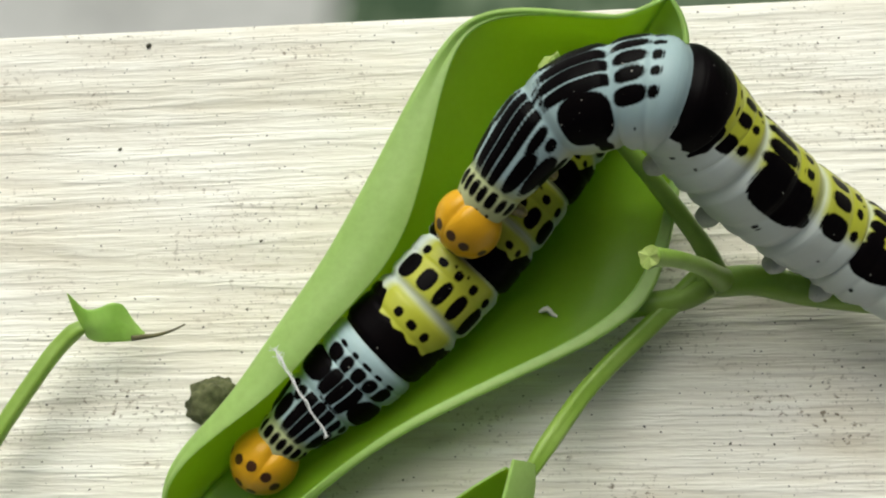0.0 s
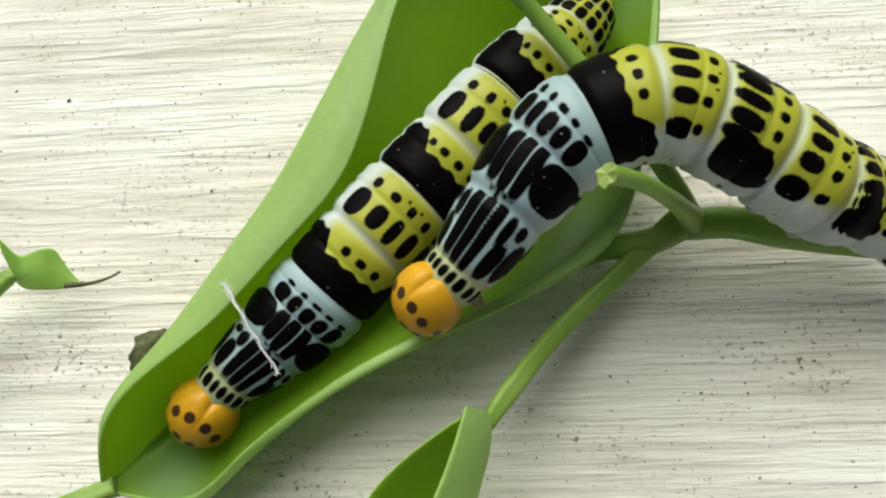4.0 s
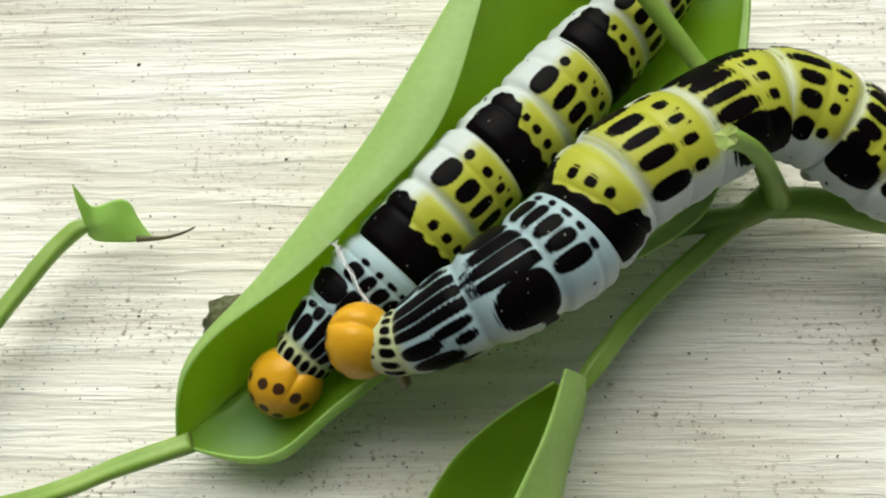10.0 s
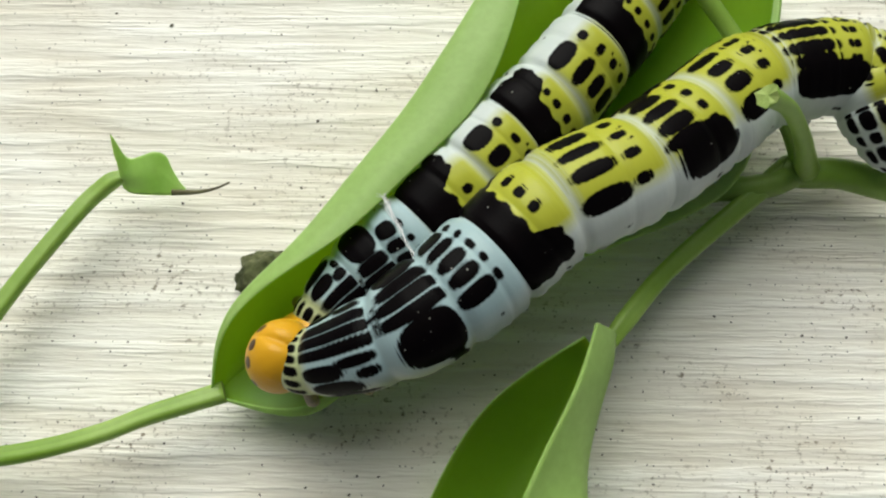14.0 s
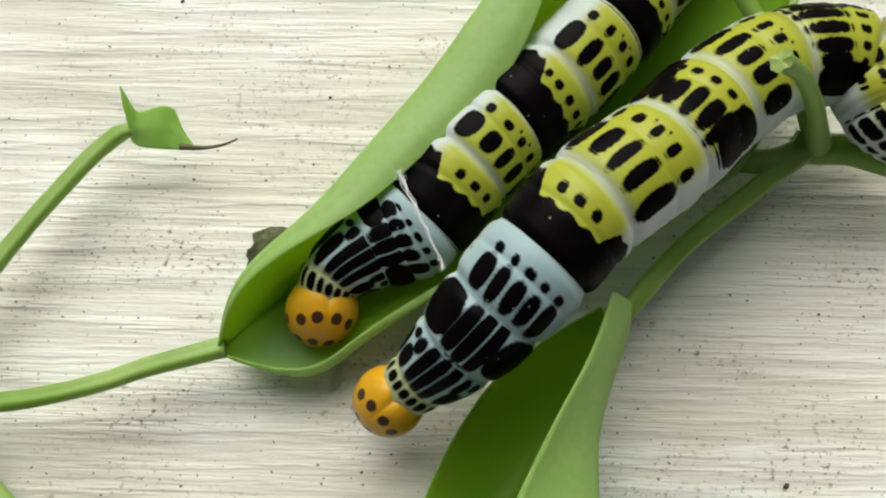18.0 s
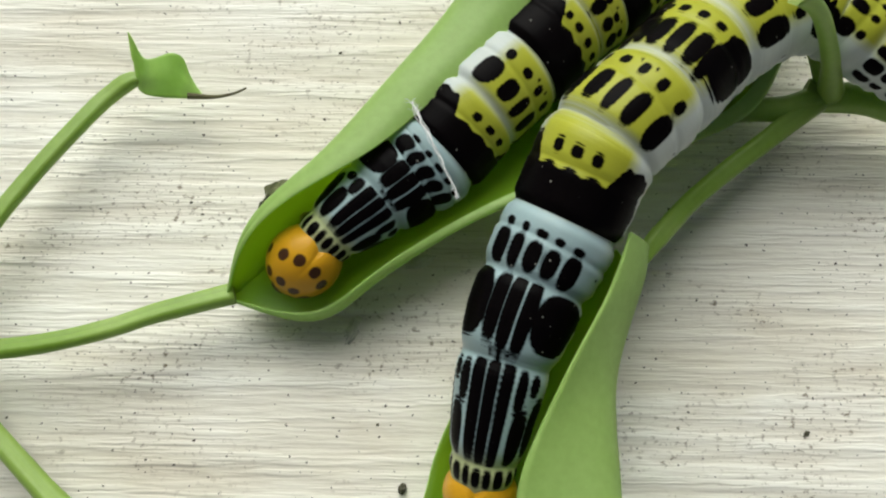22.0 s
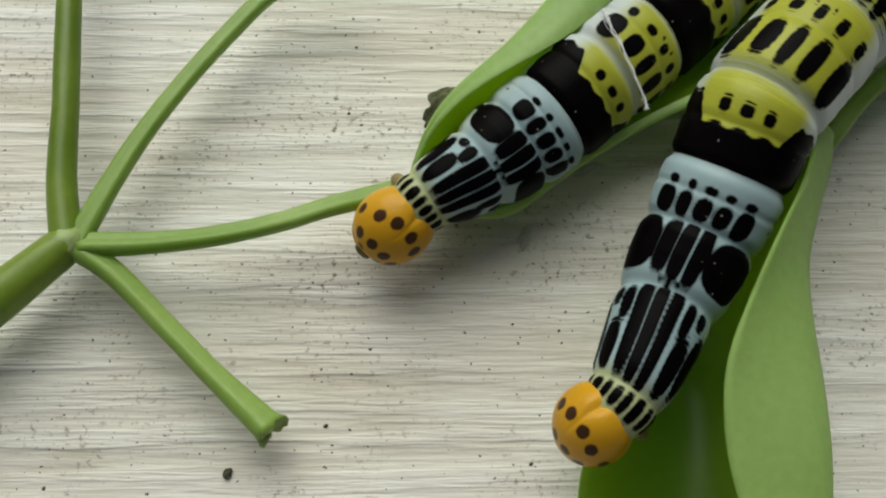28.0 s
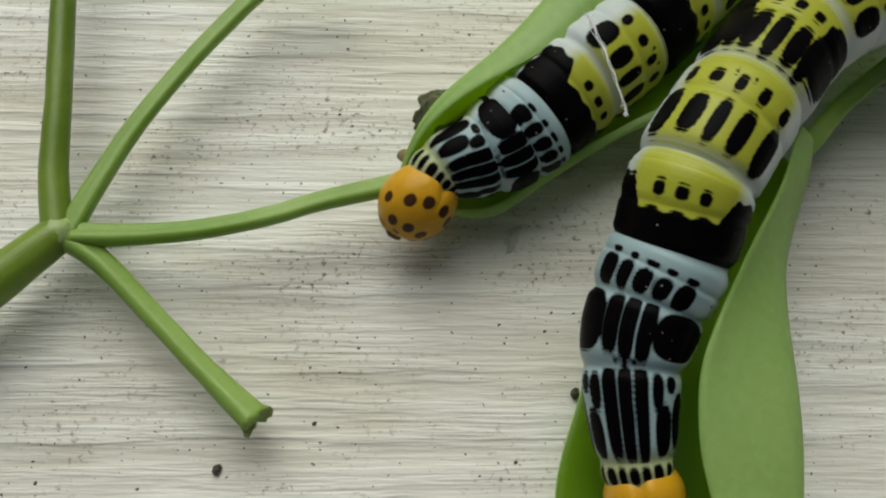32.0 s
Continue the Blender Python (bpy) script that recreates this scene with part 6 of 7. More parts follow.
    crawl(caterpillar_b, 8.0, 25, 16, [(-4.1, 10.7, 12.0), (-1.0, 12.4, 13.0), (2.9, 16.6, 14.0), (5.9, 19.7, 13.6), (8.3, 22.0, 13.0), (11.5, 25.6, 13.5), (16.5, 27.9, 12.5), (22.8, 28.2, 11.0), (26.7, 25.8, 10.0), (28.5, 25.5, 8.7), (31.3, 23.6, 7.8), (34.3, 21.3, 7.1), (37.7, 18.7, 6.4)])
    crawl(caterpillar_b, 8.5, 29, 11, [(-7.0, 14.7, 13.0), (-3.6, 15.0, 13.0), (1.4, 16.9, 14.0), (5.4, 19.1, 13.6), (8.1, 21.3, 13.0), (10.1, 24.6, 13.5), (14.9, 27.9, 12.5), (20.8, 28.6, 11.0), (25.0, 27.3, 10.0), (28.1, 25.8, 8.8), (31.2, 23.6, 7.9), (33.9, 21.6, 7.2), (37.2, 19.2, 6.4)])
    crawl(caterpillar_b, 9.0, 34, 7, [(-7.1, 10.1, 11.0), (-4.2, 12.3, 12.0), (-0.3, 15.4, 14.0), (3.3, 17.8, 13.8), (6.2, 19.9, 13.0), (8.6, 23.7, 13.5), (13.3, 27.9, 12.5), (19.0, 29.1, 11.0), (23.3, 29.0, 10.0), (27.7, 26.0, 9.0), (31.1, 23.7, 8.1), (33.7, 21.8, 7.4), (36.7, 19.8, 6.5)])
    crawl(caterpillar_b, 9.5, 25, 9, [(-5.4, 7.5, 9.0), (-4.3, 9.1, 11.0), (-0.8, 11.6, 13.0), (2.3, 14.3, 13.3), (5.0, 17.3, 13.0), (7.6, 21.4, 13.5), (12.7, 25.8, 12.5), (18.7, 28.7, 11.0), (23.2, 27.9, 10.0), (27.4, 25.6, 9.0), (30.5, 23.6, 8.1), (32.9, 21.8, 7.4), (35.8, 19.8, 6.6)])
    crawl(caterpillar_b, 10.0, 17, 10, [(-10.0, 10.8, 11.0), (-6.7, 10.6, 12.0), (-2.1, 12.7, 14.0), (1.8, 15.1, 13.8), (5.1, 17.8, 13.0), (7.5, 21.1, 13.5), (13.0, 24.8, 12.5), (19.1, 28.3, 11.0), (24.3, 27.0, 10.0), (27.6, 24.3, 9.0), (30.3, 22.6, 8.1), (32.4, 21.4, 7.4), (34.8, 20.0, 6.6)])
    crawl(caterpillar_b, 10.5, 25, 12, [(-10.8, 13.0, 12.0), (-8.4, 12.2, 13.0), (-4.3, 12.7, 14.0), (-0.3, 14.4, 13.6), (3.4, 17.1, 13.0), (6.7, 20.7, 13.5), (11.5, 24.0, 12.5), (17.6, 27.8, 11.0), (23.2, 27.5, 10.0), (26.8, 25.3, 9.0), (29.5, 23.5, 8.2), (31.4, 22.0, 7.5), (33.8, 20.2, 6.7)])
    crawl(caterpillar_b, 11.0, 34, 15, [(-12.3, 11.5, 11.0), (-9.7, 12.4, 12.0), (-5.2, 13.6, 14.0), (-0.8, 15.0, 13.8), (3.1, 16.8, 13.0), (5.9, 20.2, 13.5), (10.1, 23.1, 12.5), (16.2, 27.3, 11.0), (22.2, 28.0, 10.0), (26.0, 26.4, 9.0), (28.7, 24.5, 8.2), (30.5, 22.5, 7.5), (32.7, 20.4, 6.8)])
    crawl(caterpillar_b, 11.5, 24, 18, [(-12.2, 8.0, 10.0), (-9.8, 9.0, 12.0), (-6.3, 11.2, 14.0), (-2.0, 13.5, 13.8), (2.2, 15.9, 13.0), (5.4, 19.3, 13.5), (10.1, 22.5, 12.5), (15.7, 27.0, 11.0), (22.1, 28.4, 10.0), (25.5, 27.4, 9.0), (27.9, 25.3, 8.2), (29.7, 23.1, 7.6), (31.7, 20.5, 6.8)])
    crawl(caterpillar_b, 12.0, 13, 20, [(-13.6, 6.6, 9.0), (-11.0, 7.5, 11.0), (-6.4, 10.0, 14.0), (-2.7, 12.4, 14.0), (0.7, 14.9, 13.0), (5.1, 18.4, 13.5), (10.1, 22.1, 12.5), (15.3, 26.9, 11.0), (22.2, 28.8, 10.0), (24.9, 28.2, 9.0), (27.2, 26.2, 8.2), (28.9, 23.6, 7.6), (30.9, 20.7, 6.9)])
    crawl(caterpillar_b, 12.5, 12, 21, [(-15.6, 6.5, 9.0), (-12.2, 6.8, 11.0), (-7.2, 9.2, 14.0), (-3.1, 11.8, 14.0), (0.3, 14.8, 13.0), (3.7, 18.1, 13.5), (8.9, 22.0, 12.5), (13.6, 25.8, 11.0), (20.2, 28.7, 10.0), (24.4, 29.2, 9.0), (26.9, 27.1, 8.2), (28.4, 24.2, 7.6), (30.0, 20.7, 6.9)])
    crawl(caterpillar_b, 13.0, 11, 21, [(-12.4, 2.7, 7.0), (-12.1, 4.3, 10.0), (-8.6, 8.3, 13.0), (-4.9, 11.4, 13.5), (-1.4, 14.4, 13.0), (2.3, 18.0, 13.5), (7.6, 22.1, 12.5), (12.0, 24.7, 11.0), (18.2, 28.7, 10.0), (23.9, 30.2, 9.0), (26.6, 28.1, 8.2), (27.7, 24.7, 7.7), (29.1, 20.8, 7.0)])
    crawl(caterpillar_b, 13.5, 14, 22, [(-15.4, 3.6, 8.0), (-13.2, 5.1, 11.0), (-9.2, 7.9, 13.0), (-5.5, 10.6, 13.3), (-2.0, 13.7, 13.0), (1.5, 17.1, 13.5), (7.2, 20.9, 12.5), (11.8, 24.2, 11.0), (17.6, 28.2, 10.0), (24.2, 29.8, 9.0), (26.9, 27.9, 8.2), (27.6, 24.9, 7.7), (28.5, 21.4, 7.0)])
    crawl(caterpillar_b, 14.0, 16, 24, [(-18.3, 6.2, 10.0), (-15.8, 5.7, 11.0), (-10.8, 7.0, 13.0), (-6.9, 9.5, 13.3), (-3.4, 12.6, 13.0), (0.6, 16.2, 13.5), (6.8, 19.7, 12.5), (11.7, 23.7, 11.0), (17.0, 27.9, 10.0), (24.5, 29.4, 9.0), (25.7, 26.3, 9.0), (26.7, 24.3, 8.2), (28.0, 22.0, 7.0)])
    crawl(caterpillar_b, 14.5, 10, 20, [(-18.3, 3.0, 9.0), (-16.3, 4.0, 10.0), (-10.8, 6.6, 13.0), (-6.8, 9.2, 13.5), (-3.5, 12.0, 13.0), (0.5, 15.9, 13.5), (6.5, 19.3, 12.5), (11.6, 23.4, 11.0), (17.2, 28.0, 10.0), (24.7, 29.1, 9.0), (25.9, 26.3, 9.0), (26.9, 24.3, 8.2), (28.1, 22.0, 7.0)])
    crawl(caterpillar_b, 15.0, 4, 17, [(-15.1, 3.6, 7.5), (-13.6, 4.6, 8.8), (-9.3, 6.8, 11.8), (-5.8, 9.3, 12.8), (-2.7, 12.1, 13.0), (1.1, 15.9, 13.5), (6.7, 19.2, 12.5), (11.5, 23.4, 11.0), (17.3, 28.0, 10.0), (24.5, 29.1, 9.0), (25.9, 26.1, 9.0), (26.9, 24.1, 8.2), (28.1, 22.0, 7.0)])
    crawl(caterpillar_b, 15.5, -2, 14, [(-11.9, 4.2, 6.0), (-10.9, 5.0, 7.5), (-7.8, 7.1, 10.5), (-4.7, 9.4, 12.2), (-1.7, 12.1, 13.0), (1.8, 15.7, 13.5), (6.8, 19.2, 12.5), (11.4, 23.1, 11.0), (17.3, 27.9, 10.0), (24.4, 29.1, 9.0), (25.8, 25.9, 9.0), (26.9, 23.9, 8.2), (28.2, 21.9, 7.0)])
    crawl(caterpillar_b, 16.0, -8, 11, [(-8.7, 4.8, 4.5), (-8.2, 5.5, 6.2), (-6.3, 7.3, 9.2), (-3.6, 9.5, 11.6), (-0.9, 12.1, 13.0), (2.4, 15.7, 13.5), (7.0, 19.1, 12.5), (11.4, 22.9, 11.0), (17.3, 27.8, 10.0), (24.3, 29.1, 9.0), (25.8, 25.8, 9.0), (27.0, 23.7, 8.2), (28.4, 21.8, 7.0)])
    crawl(caterpillar_b, 16.5, -14, 8, [(-5.7, 5.3, 3.0), (-5.6, 6.0, 5.0), (-5.0, 7.5, 8.0), (-2.6, 9.7, 10.9), (-0.0, 12.2, 13.0), (2.9, 15.6, 13.5), (7.1, 19.1, 12.5), (11.2, 22.9, 11.0), (17.3, 27.7, 10.0), (24.1, 29.1, 9.0), (25.7, 25.6, 9.0), (26.9, 23.6, 8.2), (28.5, 21.7, 7.0)])
    crawl(caterpillar_b, 17.0, -20, 4, [(-5.4, 5.4, 2.0), (-5.2, 5.9, 4.0), (-4.3, 7.3, 7.0), (-3.0, 9.4, 11.0), (-0.9, 11.9, 13.0), (2.2, 15.7, 13.5), (6.9, 18.8, 12.5), (10.9, 22.7, 11.0), (17.0, 27.8, 10.0), (23.6, 29.1, 9.0), (25.4, 25.5, 9.0), (26.8, 23.5, 8.2), (28.3, 21.7, 7.0)])
    crawl(caterpillar_b, 17.5, -18, 6, [(-5.4, 2.7, 4.0), (-5.4, 3.5, 6.0), (-5.0, 4.8, 8.0), (-3.9, 7.9, 11.0), (-1.6, 11.2, 13.0), (2.1, 15.2, 13.5), (7.0, 19.0, 12.5), (11.1, 23.0, 11.0), (17.1, 27.6, 10.0), (23.4, 28.6, 9.0), (24.9, 24.8, 9.0), (26.2, 23.0, 8.2), (28.0, 21.5, 7.0)])
    crawl(caterpillar_b, 18.0, -15, 8, [(-11.9, 1.9, 6.0), (-9.5, 3.4, 8.0), (-6.9, 5.3, 10.0), (-4.4, 7.7, 12.0), (-1.4, 10.9, 13.0), (2.0, 14.6, 13.5), (7.3, 18.9, 12.5), (11.4, 23.2, 11.0), (17.1, 27.3, 10.0), (23.3, 28.0, 9.0), (24.4, 24.2, 9.0), (25.8, 22.6, 8.2), (27.7, 21.4, 7.0)])
    crawl(caterpillar_b, 18.5, -8, 8, [(-12.6, -1.9, 6.0), (-10.9, 0.4, 8.0), (-7.5, 3.9, 10.0), (-4.3, 7.3, 11.8), (-1.6, 10.7, 13.0), (1.7, 14.3, 13.5), (6.6, 18.5, 12.5), (10.7, 23.0, 11.0), (16.7, 27.1, 10.0), (20.7, 26.5, 9.5), (23.4, 24.6, 9.0), (25.3, 23.2, 8.1), (27.5, 21.4, 7.0)])
    crawl(caterpillar_b, 19.0, -1, 7, [(-9.0, -1.7, 9.0), (-7.7, 1.8, 10.0), (-6.5, 5.5, 11.0), (-4.5, 8.2, 12.1), (-2.2, 10.6, 13.0), (1.3, 14.1, 13.5), (5.9, 18.3, 12.5), (10.0, 22.7, 11.0), (16.3, 26.8, 10.0), (19.9, 26.6, 9.5), (22.3, 24.9, 9.0), (24.7, 23.4, 8.1), (27.3, 21.4, 7.0)])
    crawl(caterpillar_b, 19.5, 2, 12, [(-3.7, 1.0, 16.0), (-4.1, 4.4, 16.5), (-3.3, 9.2, 16.5), (-2.5, 11.9, 15.4), (-1.4, 13.5, 14.5), (1.4, 15.6, 14.2), (5.3, 18.8, 12.7), (10.3, 22.5, 11.0), (16.4, 26.6, 10.0), (19.9, 26.6, 9.5), (22.2, 25.1, 9.0), (24.7, 23.6, 8.1), (27.5, 21.5, 7.0)])
    crawl(caterpillar_b, 20.0, 5, 18, [(-2.1, 2.6, 23.5), (-2.1, 5.2, 23.0), (-2.7, 9.2, 20.0), (-2.5, 12.1, 16.6), (-1.5, 13.9, 14.8), (1.3, 16.5, 14.2), (5.0, 19.5, 12.5), (10.4, 22.3, 11.0), (16.5, 26.3, 10.0), (19.9, 26.6, 9.5), (22.2, 25.2, 9.0), (24.6, 23.6, 8.1), (27.5, 21.5, 7.0)])
    crawl(caterpillar_b, 20.5, 11, 18, [(-8.8, 8.1, 19.5), (-5.8, 9.5, 19.5), (-2.7, 12.4, 18.0), (-0.5, 14.4, 16.0), (1.0, 15.5, 14.8), (2.7, 17.3, 14.2), (6.2, 20.2, 12.7), (11.7, 22.9, 11.0), (17.6, 26.4, 10.0), (20.4, 26.5, 9.5), (22.2, 25.2, 9.0), (24.6, 23.6, 8.1), (27.5, 21.5, 7.0)])
    crawl(caterpillar_b, 21.0, 17, 19, [(-7.0, -2.5, 8.0), (-5.4, 0.7, 9.0), (-3.8, 7.2, 8.0), (-2.0, 11.9, 8.8), (-0.1, 14.9, 10.5), (2.6, 17.7, 12.5), (6.2, 19.8, 12.5), (10.7, 23.5, 11.0), (16.2, 27.1, 10.0), (19.7, 26.8, 9.5), (22.3, 25.1, 9.0), (24.7, 23.5, 8.1), (27.5, 21.3, 7.0)])
    crawl(caterpillar_b, 21.5, 14, 16, [(-6.0, -6.3, 5.0), (-5.8, -3.9, 7.0), (-4.4, 3.2, 8.0), (-2.7, 8.1, 9.2), (-0.7, 11.7, 10.5), (2.0, 16.3, 12.5), (5.8, 19.3, 12.5), (10.3, 23.4, 11.0), (16.0, 27.3, 10.0), (19.7, 26.9, 9.5), (22.4, 25.1, 9.0), (24.7, 23.4, 8.1), (27.5, 21.2, 7.0)])
    crawl(caterpillar_b, 22.0, 11, 14, [(-6.6, -7.9, 4.0), (-6.3, -5.5, 6.0), (-4.9, 0.8, 8.0), (-3.0, 5.8, 9.3), (-0.9, 9.9, 10.5), (1.7, 15.0, 12.5), (5.5, 18.7, 12.5), (9.8, 23.4, 11.0), (15.9, 27.5, 10.0), (19.7, 27.0, 9.5), (22.4, 24.9, 9.0), (24.8, 23.2, 8.1), (27.5, 21.0, 7.0)])
    crawl(caterpillar_b, 22.5, 11, 14, [(-5.8, -9.0, 3.5), (-5.8, -6.5, 5.5), (-4.8, -0.5, 8.0), (-3.3, 4.5, 9.4), (-1.3, 8.8, 10.5), (1.5, 13.9, 12.5), (5.2, 18.2, 12.5), (9.8, 23.0, 11.0), (15.8, 27.2, 10.0), (19.6, 26.8, 9.5), (22.4, 25.1, 9.0), (24.7, 23.3, 8.1), (27.5, 21.0, 7.0)])
    crawl(caterpillar_b, 23.0, 10, 13, [(-5.1, -10.0, 3.0), (-5.5, -7.3, 5.0), (-5.0, -1.7, 8.0), (-3.6, 3.4, 9.5), (-1.8, 7.9, 10.5), (1.1, 12.8, 12.5), (4.7, 17.8, 12.5), (9.7, 22.8, 11.0), (15.6, 26.8, 10.0), (19.5, 26.7, 9.5), (22.3, 25.1, 9.0), (24.6, 23.4, 8.1), (27.3, 21.0, 7.0)])
    crawl(caterpillar_b, 23.5, 9, 13, [(-5.3, -10.3, 3.0), (-5.7, -7.6, 5.0), (-5.1, -1.9, 8.0), (-3.7, 3.2, 9.5), (-1.9, 7.6, 10.5), (0.9, 12.6, 12.5), (4.7, 17.4, 12.5), (9.6, 22.7, 11.0), (15.6, 26.7, 10.0), (19.3, 26.5, 9.5), (22.1, 24.7, 9.0), (24.4, 22.9, 8.1), (27.1, 20.5, 7.0)])
    crawl(caterpillar_b, 24.0, 9, 12, [(-5.3, -10.5, 3.0), (-5.7, -7.8, 5.0), (-5.0, -2.1, 8.0), (-3.6, 2.9, 9.5), (-1.9, 7.4, 10.5), (0.9, 12.2, 12.5), (4.6, 17.1, 12.5), (9.6, 22.4, 11.0), (15.6, 26.6, 10.0), (19.3, 26.3, 9.5), (21.9, 24.5, 9.0), (24.3, 22.6, 8.1), (27.0, 20.1, 7.0)])
    crawl(caterpillar_b, 24.5, 12, 12, [(-4.7, -5.6, 5.0), (-5.5, -4.3, 6.0), (-4.9, 0.4, 8.0), (-3.5, 4.3, 9.3), (-1.7, 7.5, 10.5), (1.0, 11.6, 12.5), (4.3, 16.6, 12.5), (9.4, 21.6, 11.0), (15.5, 26.3, 10.0), (19.1, 26.0, 9.5), (21.6, 24.1, 9.0), (24.0, 22.3, 8.1), (26.7, 19.7, 7.0)])
    crawl(caterpillar_b, 25.0, 15, 12, [(-5.0, -7.2, 5.0), (-5.6, -5.7, 6.0), (-5.1, -0.6, 8.0), (-3.8, 3.7, 9.3), (-2.0, 7.2, 10.5), (0.5, 11.4, 12.5), (4.0, 16.5, 12.5), (9.1, 21.7, 11.0), (15.2, 26.4, 10.0), (18.8, 26.0, 9.5), (21.3, 23.8, 9.0), (23.6, 22.0, 8.1), (26.3, 19.4, 7.0)])
    crawl(caterpillar_b, 25.5, 18, 12, [(-5.4, -8.8, 5.0), (-5.8, -7.1, 6.0), (-5.4, -1.6, 8.0), (-4.0, 3.0, 9.3), (-2.2, 6.8, 10.5), (0.1, 11.3, 12.5), (3.7, 16.3, 12.5), (8.6, 21.9, 11.0), (14.9, 26.6, 10.0), (18.4, 26.0, 9.5), (20.9, 23.6, 9.0), (23.2, 21.7, 8.1), (25.9, 19.1, 7.0)])
    crawl(caterpillar_b, 26.0, 21, 11, [(-5.7, -10.3, 5.0), (-5.9, -8.5, 6.0), (-5.6, -2.6, 8.0), (-4.2, 2.4, 9.3), (-2.4, 6.5, 10.5), (-0.4, 11.0, 12.5), (3.4, 16.3, 12.5), (8.3, 21.9, 11.0), (14.6, 26.7, 10.0), (18.1, 26.0, 9.5), (20.5, 23.4, 9.0), (22.7, 21.4, 8.1), (25.4, 18.8, 7.0)])
    crawl(caterpillar_b, 26.5, 24, 11, [(-6.0, -11.9, 5.0), (-5.9, -9.9, 6.0), (-5.7, -3.6, 8.0), (-4.3, 1.7, 9.3), (-2.5, 6.1, 10.5), (-0.7, 10.8, 12.5), (3.2, 16.0, 12.5), (8.0, 22.0, 11.0), (14.5, 26.9, 10.0), (17.9, 25.9, 9.5), (20.2, 23.1, 9.0), (22.4, 21.0, 8.1), (25.1, 18.4, 7.0)])
    crawl(caterpillar_b, 27.0, 27, 11, [(-13.1, -9.7, 7.0), (-10.8, -7.6, 8.0), (-6.8, -2.5, 8.0), (-4.6, 2.0, 9.0), (-3.2, 6.1, 10.5), (-1.2, 10.7, 12.5), (3.5, 16.5, 12.5), (8.8, 22.2, 11.0), (15.2, 27.1, 10.0), (18.2, 25.8, 9.5), (20.2, 22.8, 9.0), (22.4, 20.6, 8.1), (25.2, 18.0, 7.0)])
    crawl(caterpillar_b, 27.5, 21, 10, [(-10.9, -11.7, 6.0), (-10.2, -9.7, 7.0), (-7.7, -3.5, 8.0), (-5.5, 1.5, 9.2), (-3.8, 5.5, 10.5), (-1.7, 10.3, 12.5), (3.1, 16.1, 12.5), (8.4, 21.3, 11.0), (13.3, 23.9, 10.1), (17.1, 23.9, 9.7), (20.2, 22.6, 9.0), (22.5, 20.6, 8.1), (25.2, 17.7, 7.0)])
    crawl(caterpillar_b, 28.0, 15, 10, [(-13.7, -10.9, 8.0), (-11.7, -9.2, 9.0), (-8.4, -3.3, 8.0), (-5.9, 1.3, 8.8), (-4.1, 5.0, 10.5), (-2.0, 9.2, 12.5), (2.8, 14.5, 12.5), (7.9, 20.2, 11.0), (13.0, 23.3, 10.1), (16.9, 23.5, 9.7), (20.1, 22.3, 9.0), (22.5, 20.2, 8.1), (25.1, 17.3, 7.0)])
    crawl(caterpillar_b, 28.5, 20, 10, [(-10.9, -3.4, 7.0), (-9.4, -2.4, 8.0), (-6.7, 1.1, 8.0), (-4.2, 4.1, 9.0), (-2.5, 6.7, 10.5), (-1.3, 10.0, 12.5), (2.9, 14.8, 12.5), (8.1, 20.4, 11.0), (13.1, 23.2, 10.1), (17.0, 23.1, 9.7), (20.1, 21.7, 9.0), (22.5, 19.6, 8.1), (25.1, 16.6, 7.0)])
    crawl(caterpillar_b, 29.0, 25, 10, [(-11.2, -0.3, 5.0), (-10.7, 0.3, 8.0), (-7.4, 3.2, 8.0), (-4.2, 5.8, 9.0), (-2.0, 8.0, 10.5), (-0.7, 10.9, 12.5), (3.0, 15.3, 12.5), (8.1, 20.7, 11.0), (13.1, 23.2, 10.1), (17.0, 22.8, 9.7), (20.1, 21.2, 9.0), (22.3, 19.1, 8.1), (25.0, 16.0, 7.0)])
    crawl(caterpillar_b, 29.5, 24, 10, [(-12.4, -7.9, 8.0), (-11.2, -5.1, 9.0), (-8.1, -0.2, 8.0), (-5.2, 3.7, 8.8), (-3.0, 6.8, 10.5), (-1.2, 10.6, 12.5), (2.6, 15.1, 12.5), (7.8, 20.8, 11.0), (12.8, 23.2, 10.1), (16.7, 22.6, 9.7), (19.7, 21.0, 9.0), (22.1, 18.7, 8.1), (24.8, 15.6, 7.0)])
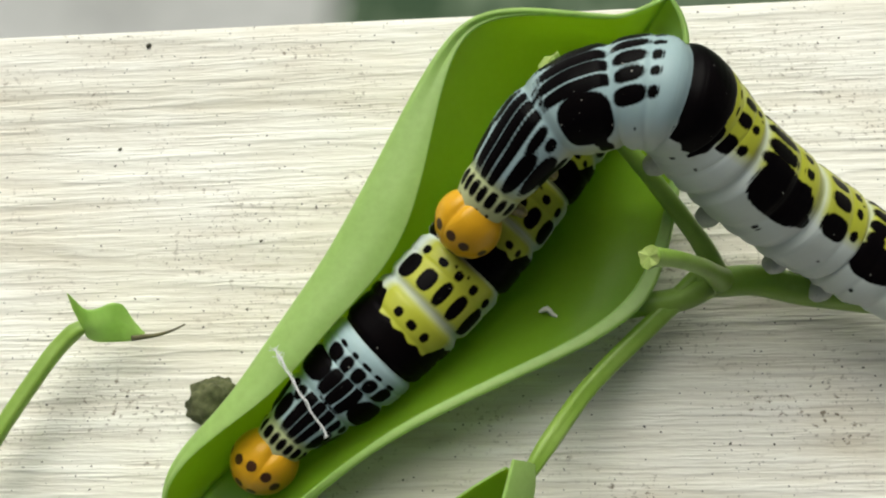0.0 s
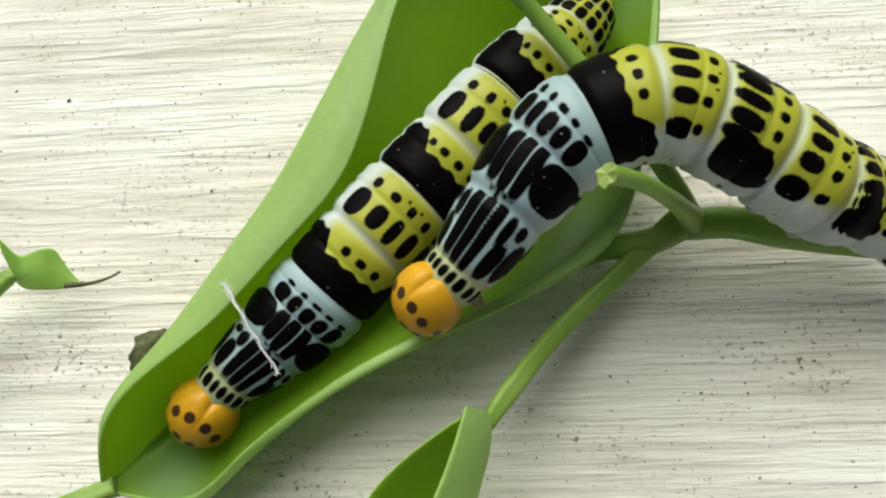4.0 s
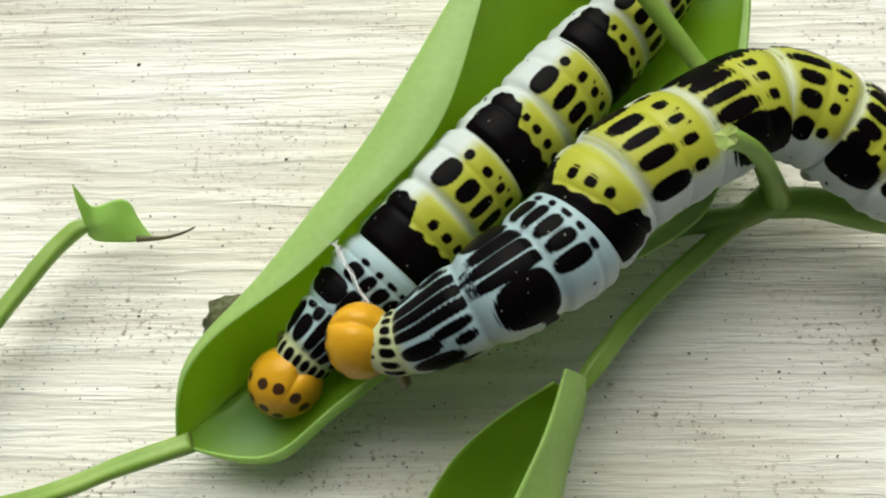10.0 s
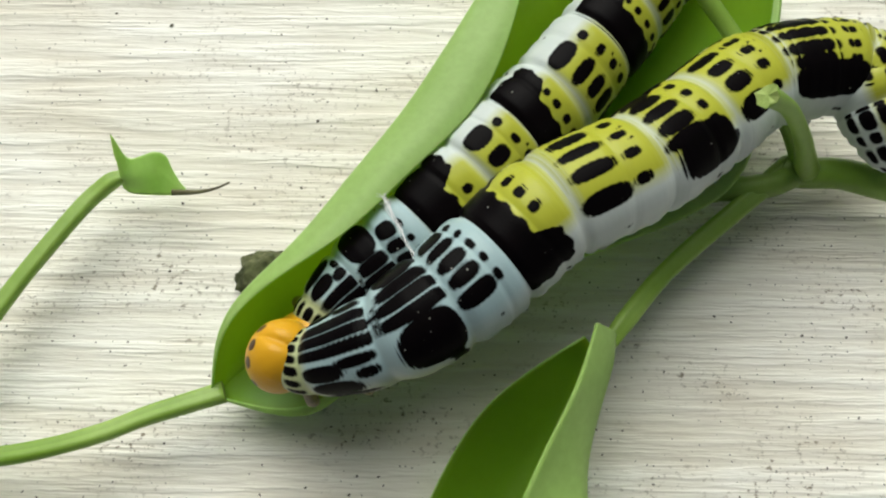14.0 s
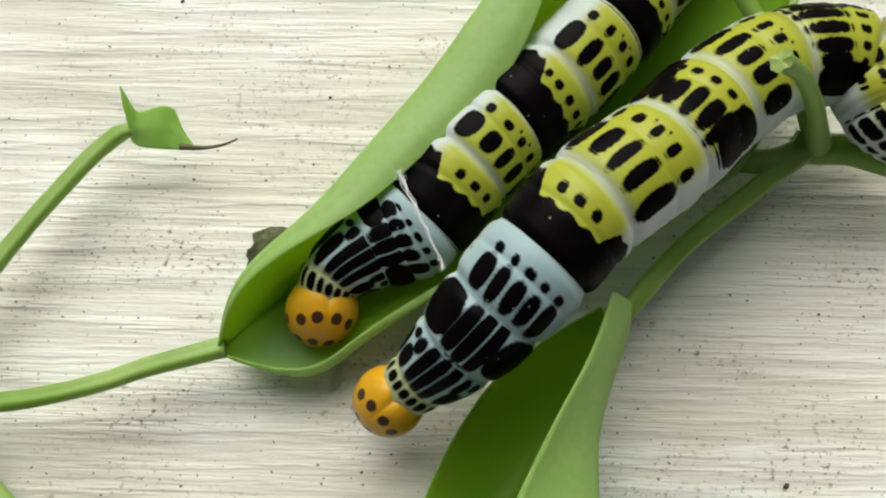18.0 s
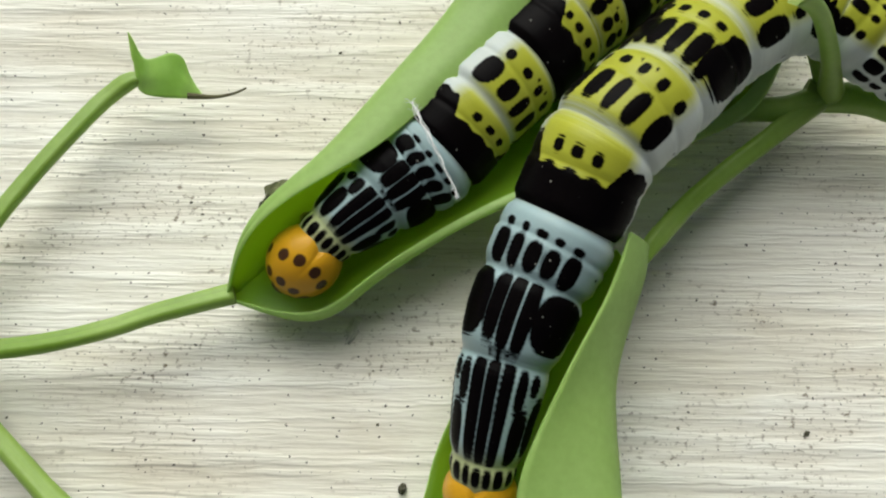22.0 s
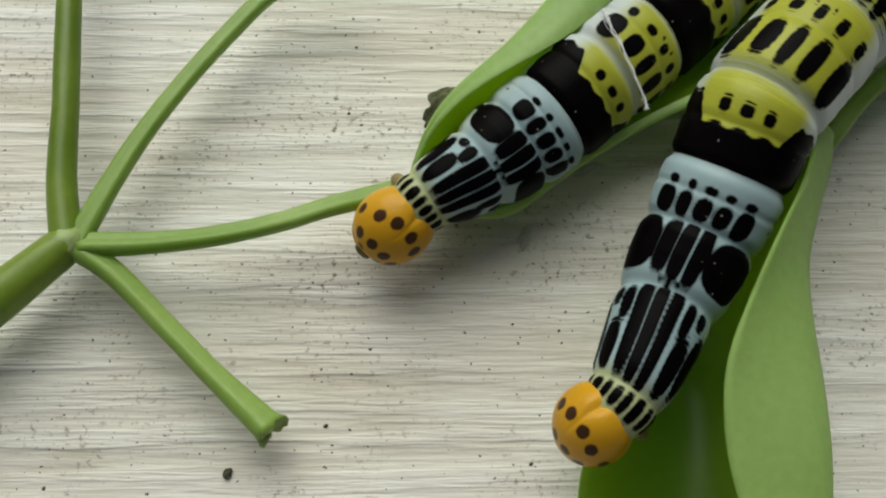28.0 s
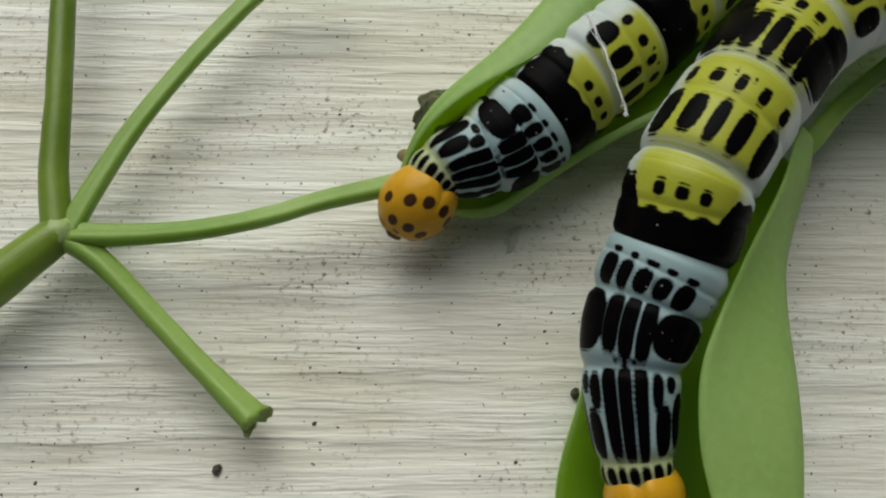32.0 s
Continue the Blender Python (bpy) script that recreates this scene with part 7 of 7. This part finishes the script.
    crawl(caterpillar_b, 30.0, 23, 10, [(-16.0, -7.0, 8.0), (-13.5, -5.7, 9.0), (-9.1, -1.1, 8.0), (-6.0, 2.7, 8.8), (-4.0, 5.9, 10.5), (-1.8, 10.2, 12.5), (2.3, 15.0, 12.5), (7.7, 20.7, 11.0), (12.7, 23.2, 10.1), (16.5, 22.4, 9.7), (19.5, 20.6, 9.0), (21.9, 18.4, 8.1), (24.6, 15.2, 7.0)])
    crawl(caterpillar_b, 30.5, 21, 10, [(-14.0, -10.5, 7.0), (-12.6, -7.7, 8.0), (-9.9, -2.4, 8.0), (-7.6, 1.5, 9.0), (-5.6, 4.5, 10.5), (-3.3, 8.5, 12.5), (0.4, 13.1, 12.5), (5.7, 18.9, 11.0), (11.3, 21.9, 10.1), (15.8, 21.8, 9.7), (19.2, 20.3, 9.0), (21.6, 18.1, 8.1), (24.3, 14.9, 7.0)])
    crawl(caterpillar_b, 31.0, 20, 10, [(-13.7, -12.2, 7.0), (-12.4, -9.4, 8.0), (-10.3, -3.3, 8.0), (-8.4, 0.5, 9.0), (-6.9, 3.2, 10.5), (-5.2, 7.1, 12.5), (-1.9, 11.6, 12.5), (3.4, 17.3, 11.0), (9.5, 20.8, 10.1), (14.8, 21.4, 9.7), (18.7, 20.4, 9.0), (21.1, 18.2, 8.1), (23.7, 14.9, 7.0)])
    crawl(caterpillar_b, 31.5, 20, 10, [(-13.6, -14.1, 6.0), (-11.8, -11.5, 7.0), (-9.9, -5.1, 8.0), (-8.1, -1.1, 9.2), (-6.8, 1.6, 10.5), (-5.6, 5.9, 12.5), (-2.0, 11.0, 12.5), (3.1, 16.8, 11.0), (9.1, 20.5, 10.1), (14.4, 21.2, 9.7), (18.3, 20.2, 9.0), (20.8, 18.0, 8.1), (23.3, 14.6, 7.0)])
    crawl(caterpillar_b, 32.0, 20, 10, [(-9.1, -15.2, 6.0), (-9.7, -12.9, 7.0), (-9.8, -7.3, 8.0), (-8.7, -3.2, 9.2), (-7.2, 0.0, 10.5), (-5.8, 4.5, 12.5), (-1.9, 10.2, 12.5), (3.0, 16.2, 11.0), (8.9, 20.0, 10.1), (14.2, 20.9, 9.7), (18.1, 19.9, 9.0), (20.5, 17.7, 8.1), (23.1, 14.2, 7.0)])
    release(caterpillar_a)
    release(caterpillar_b)


motions()
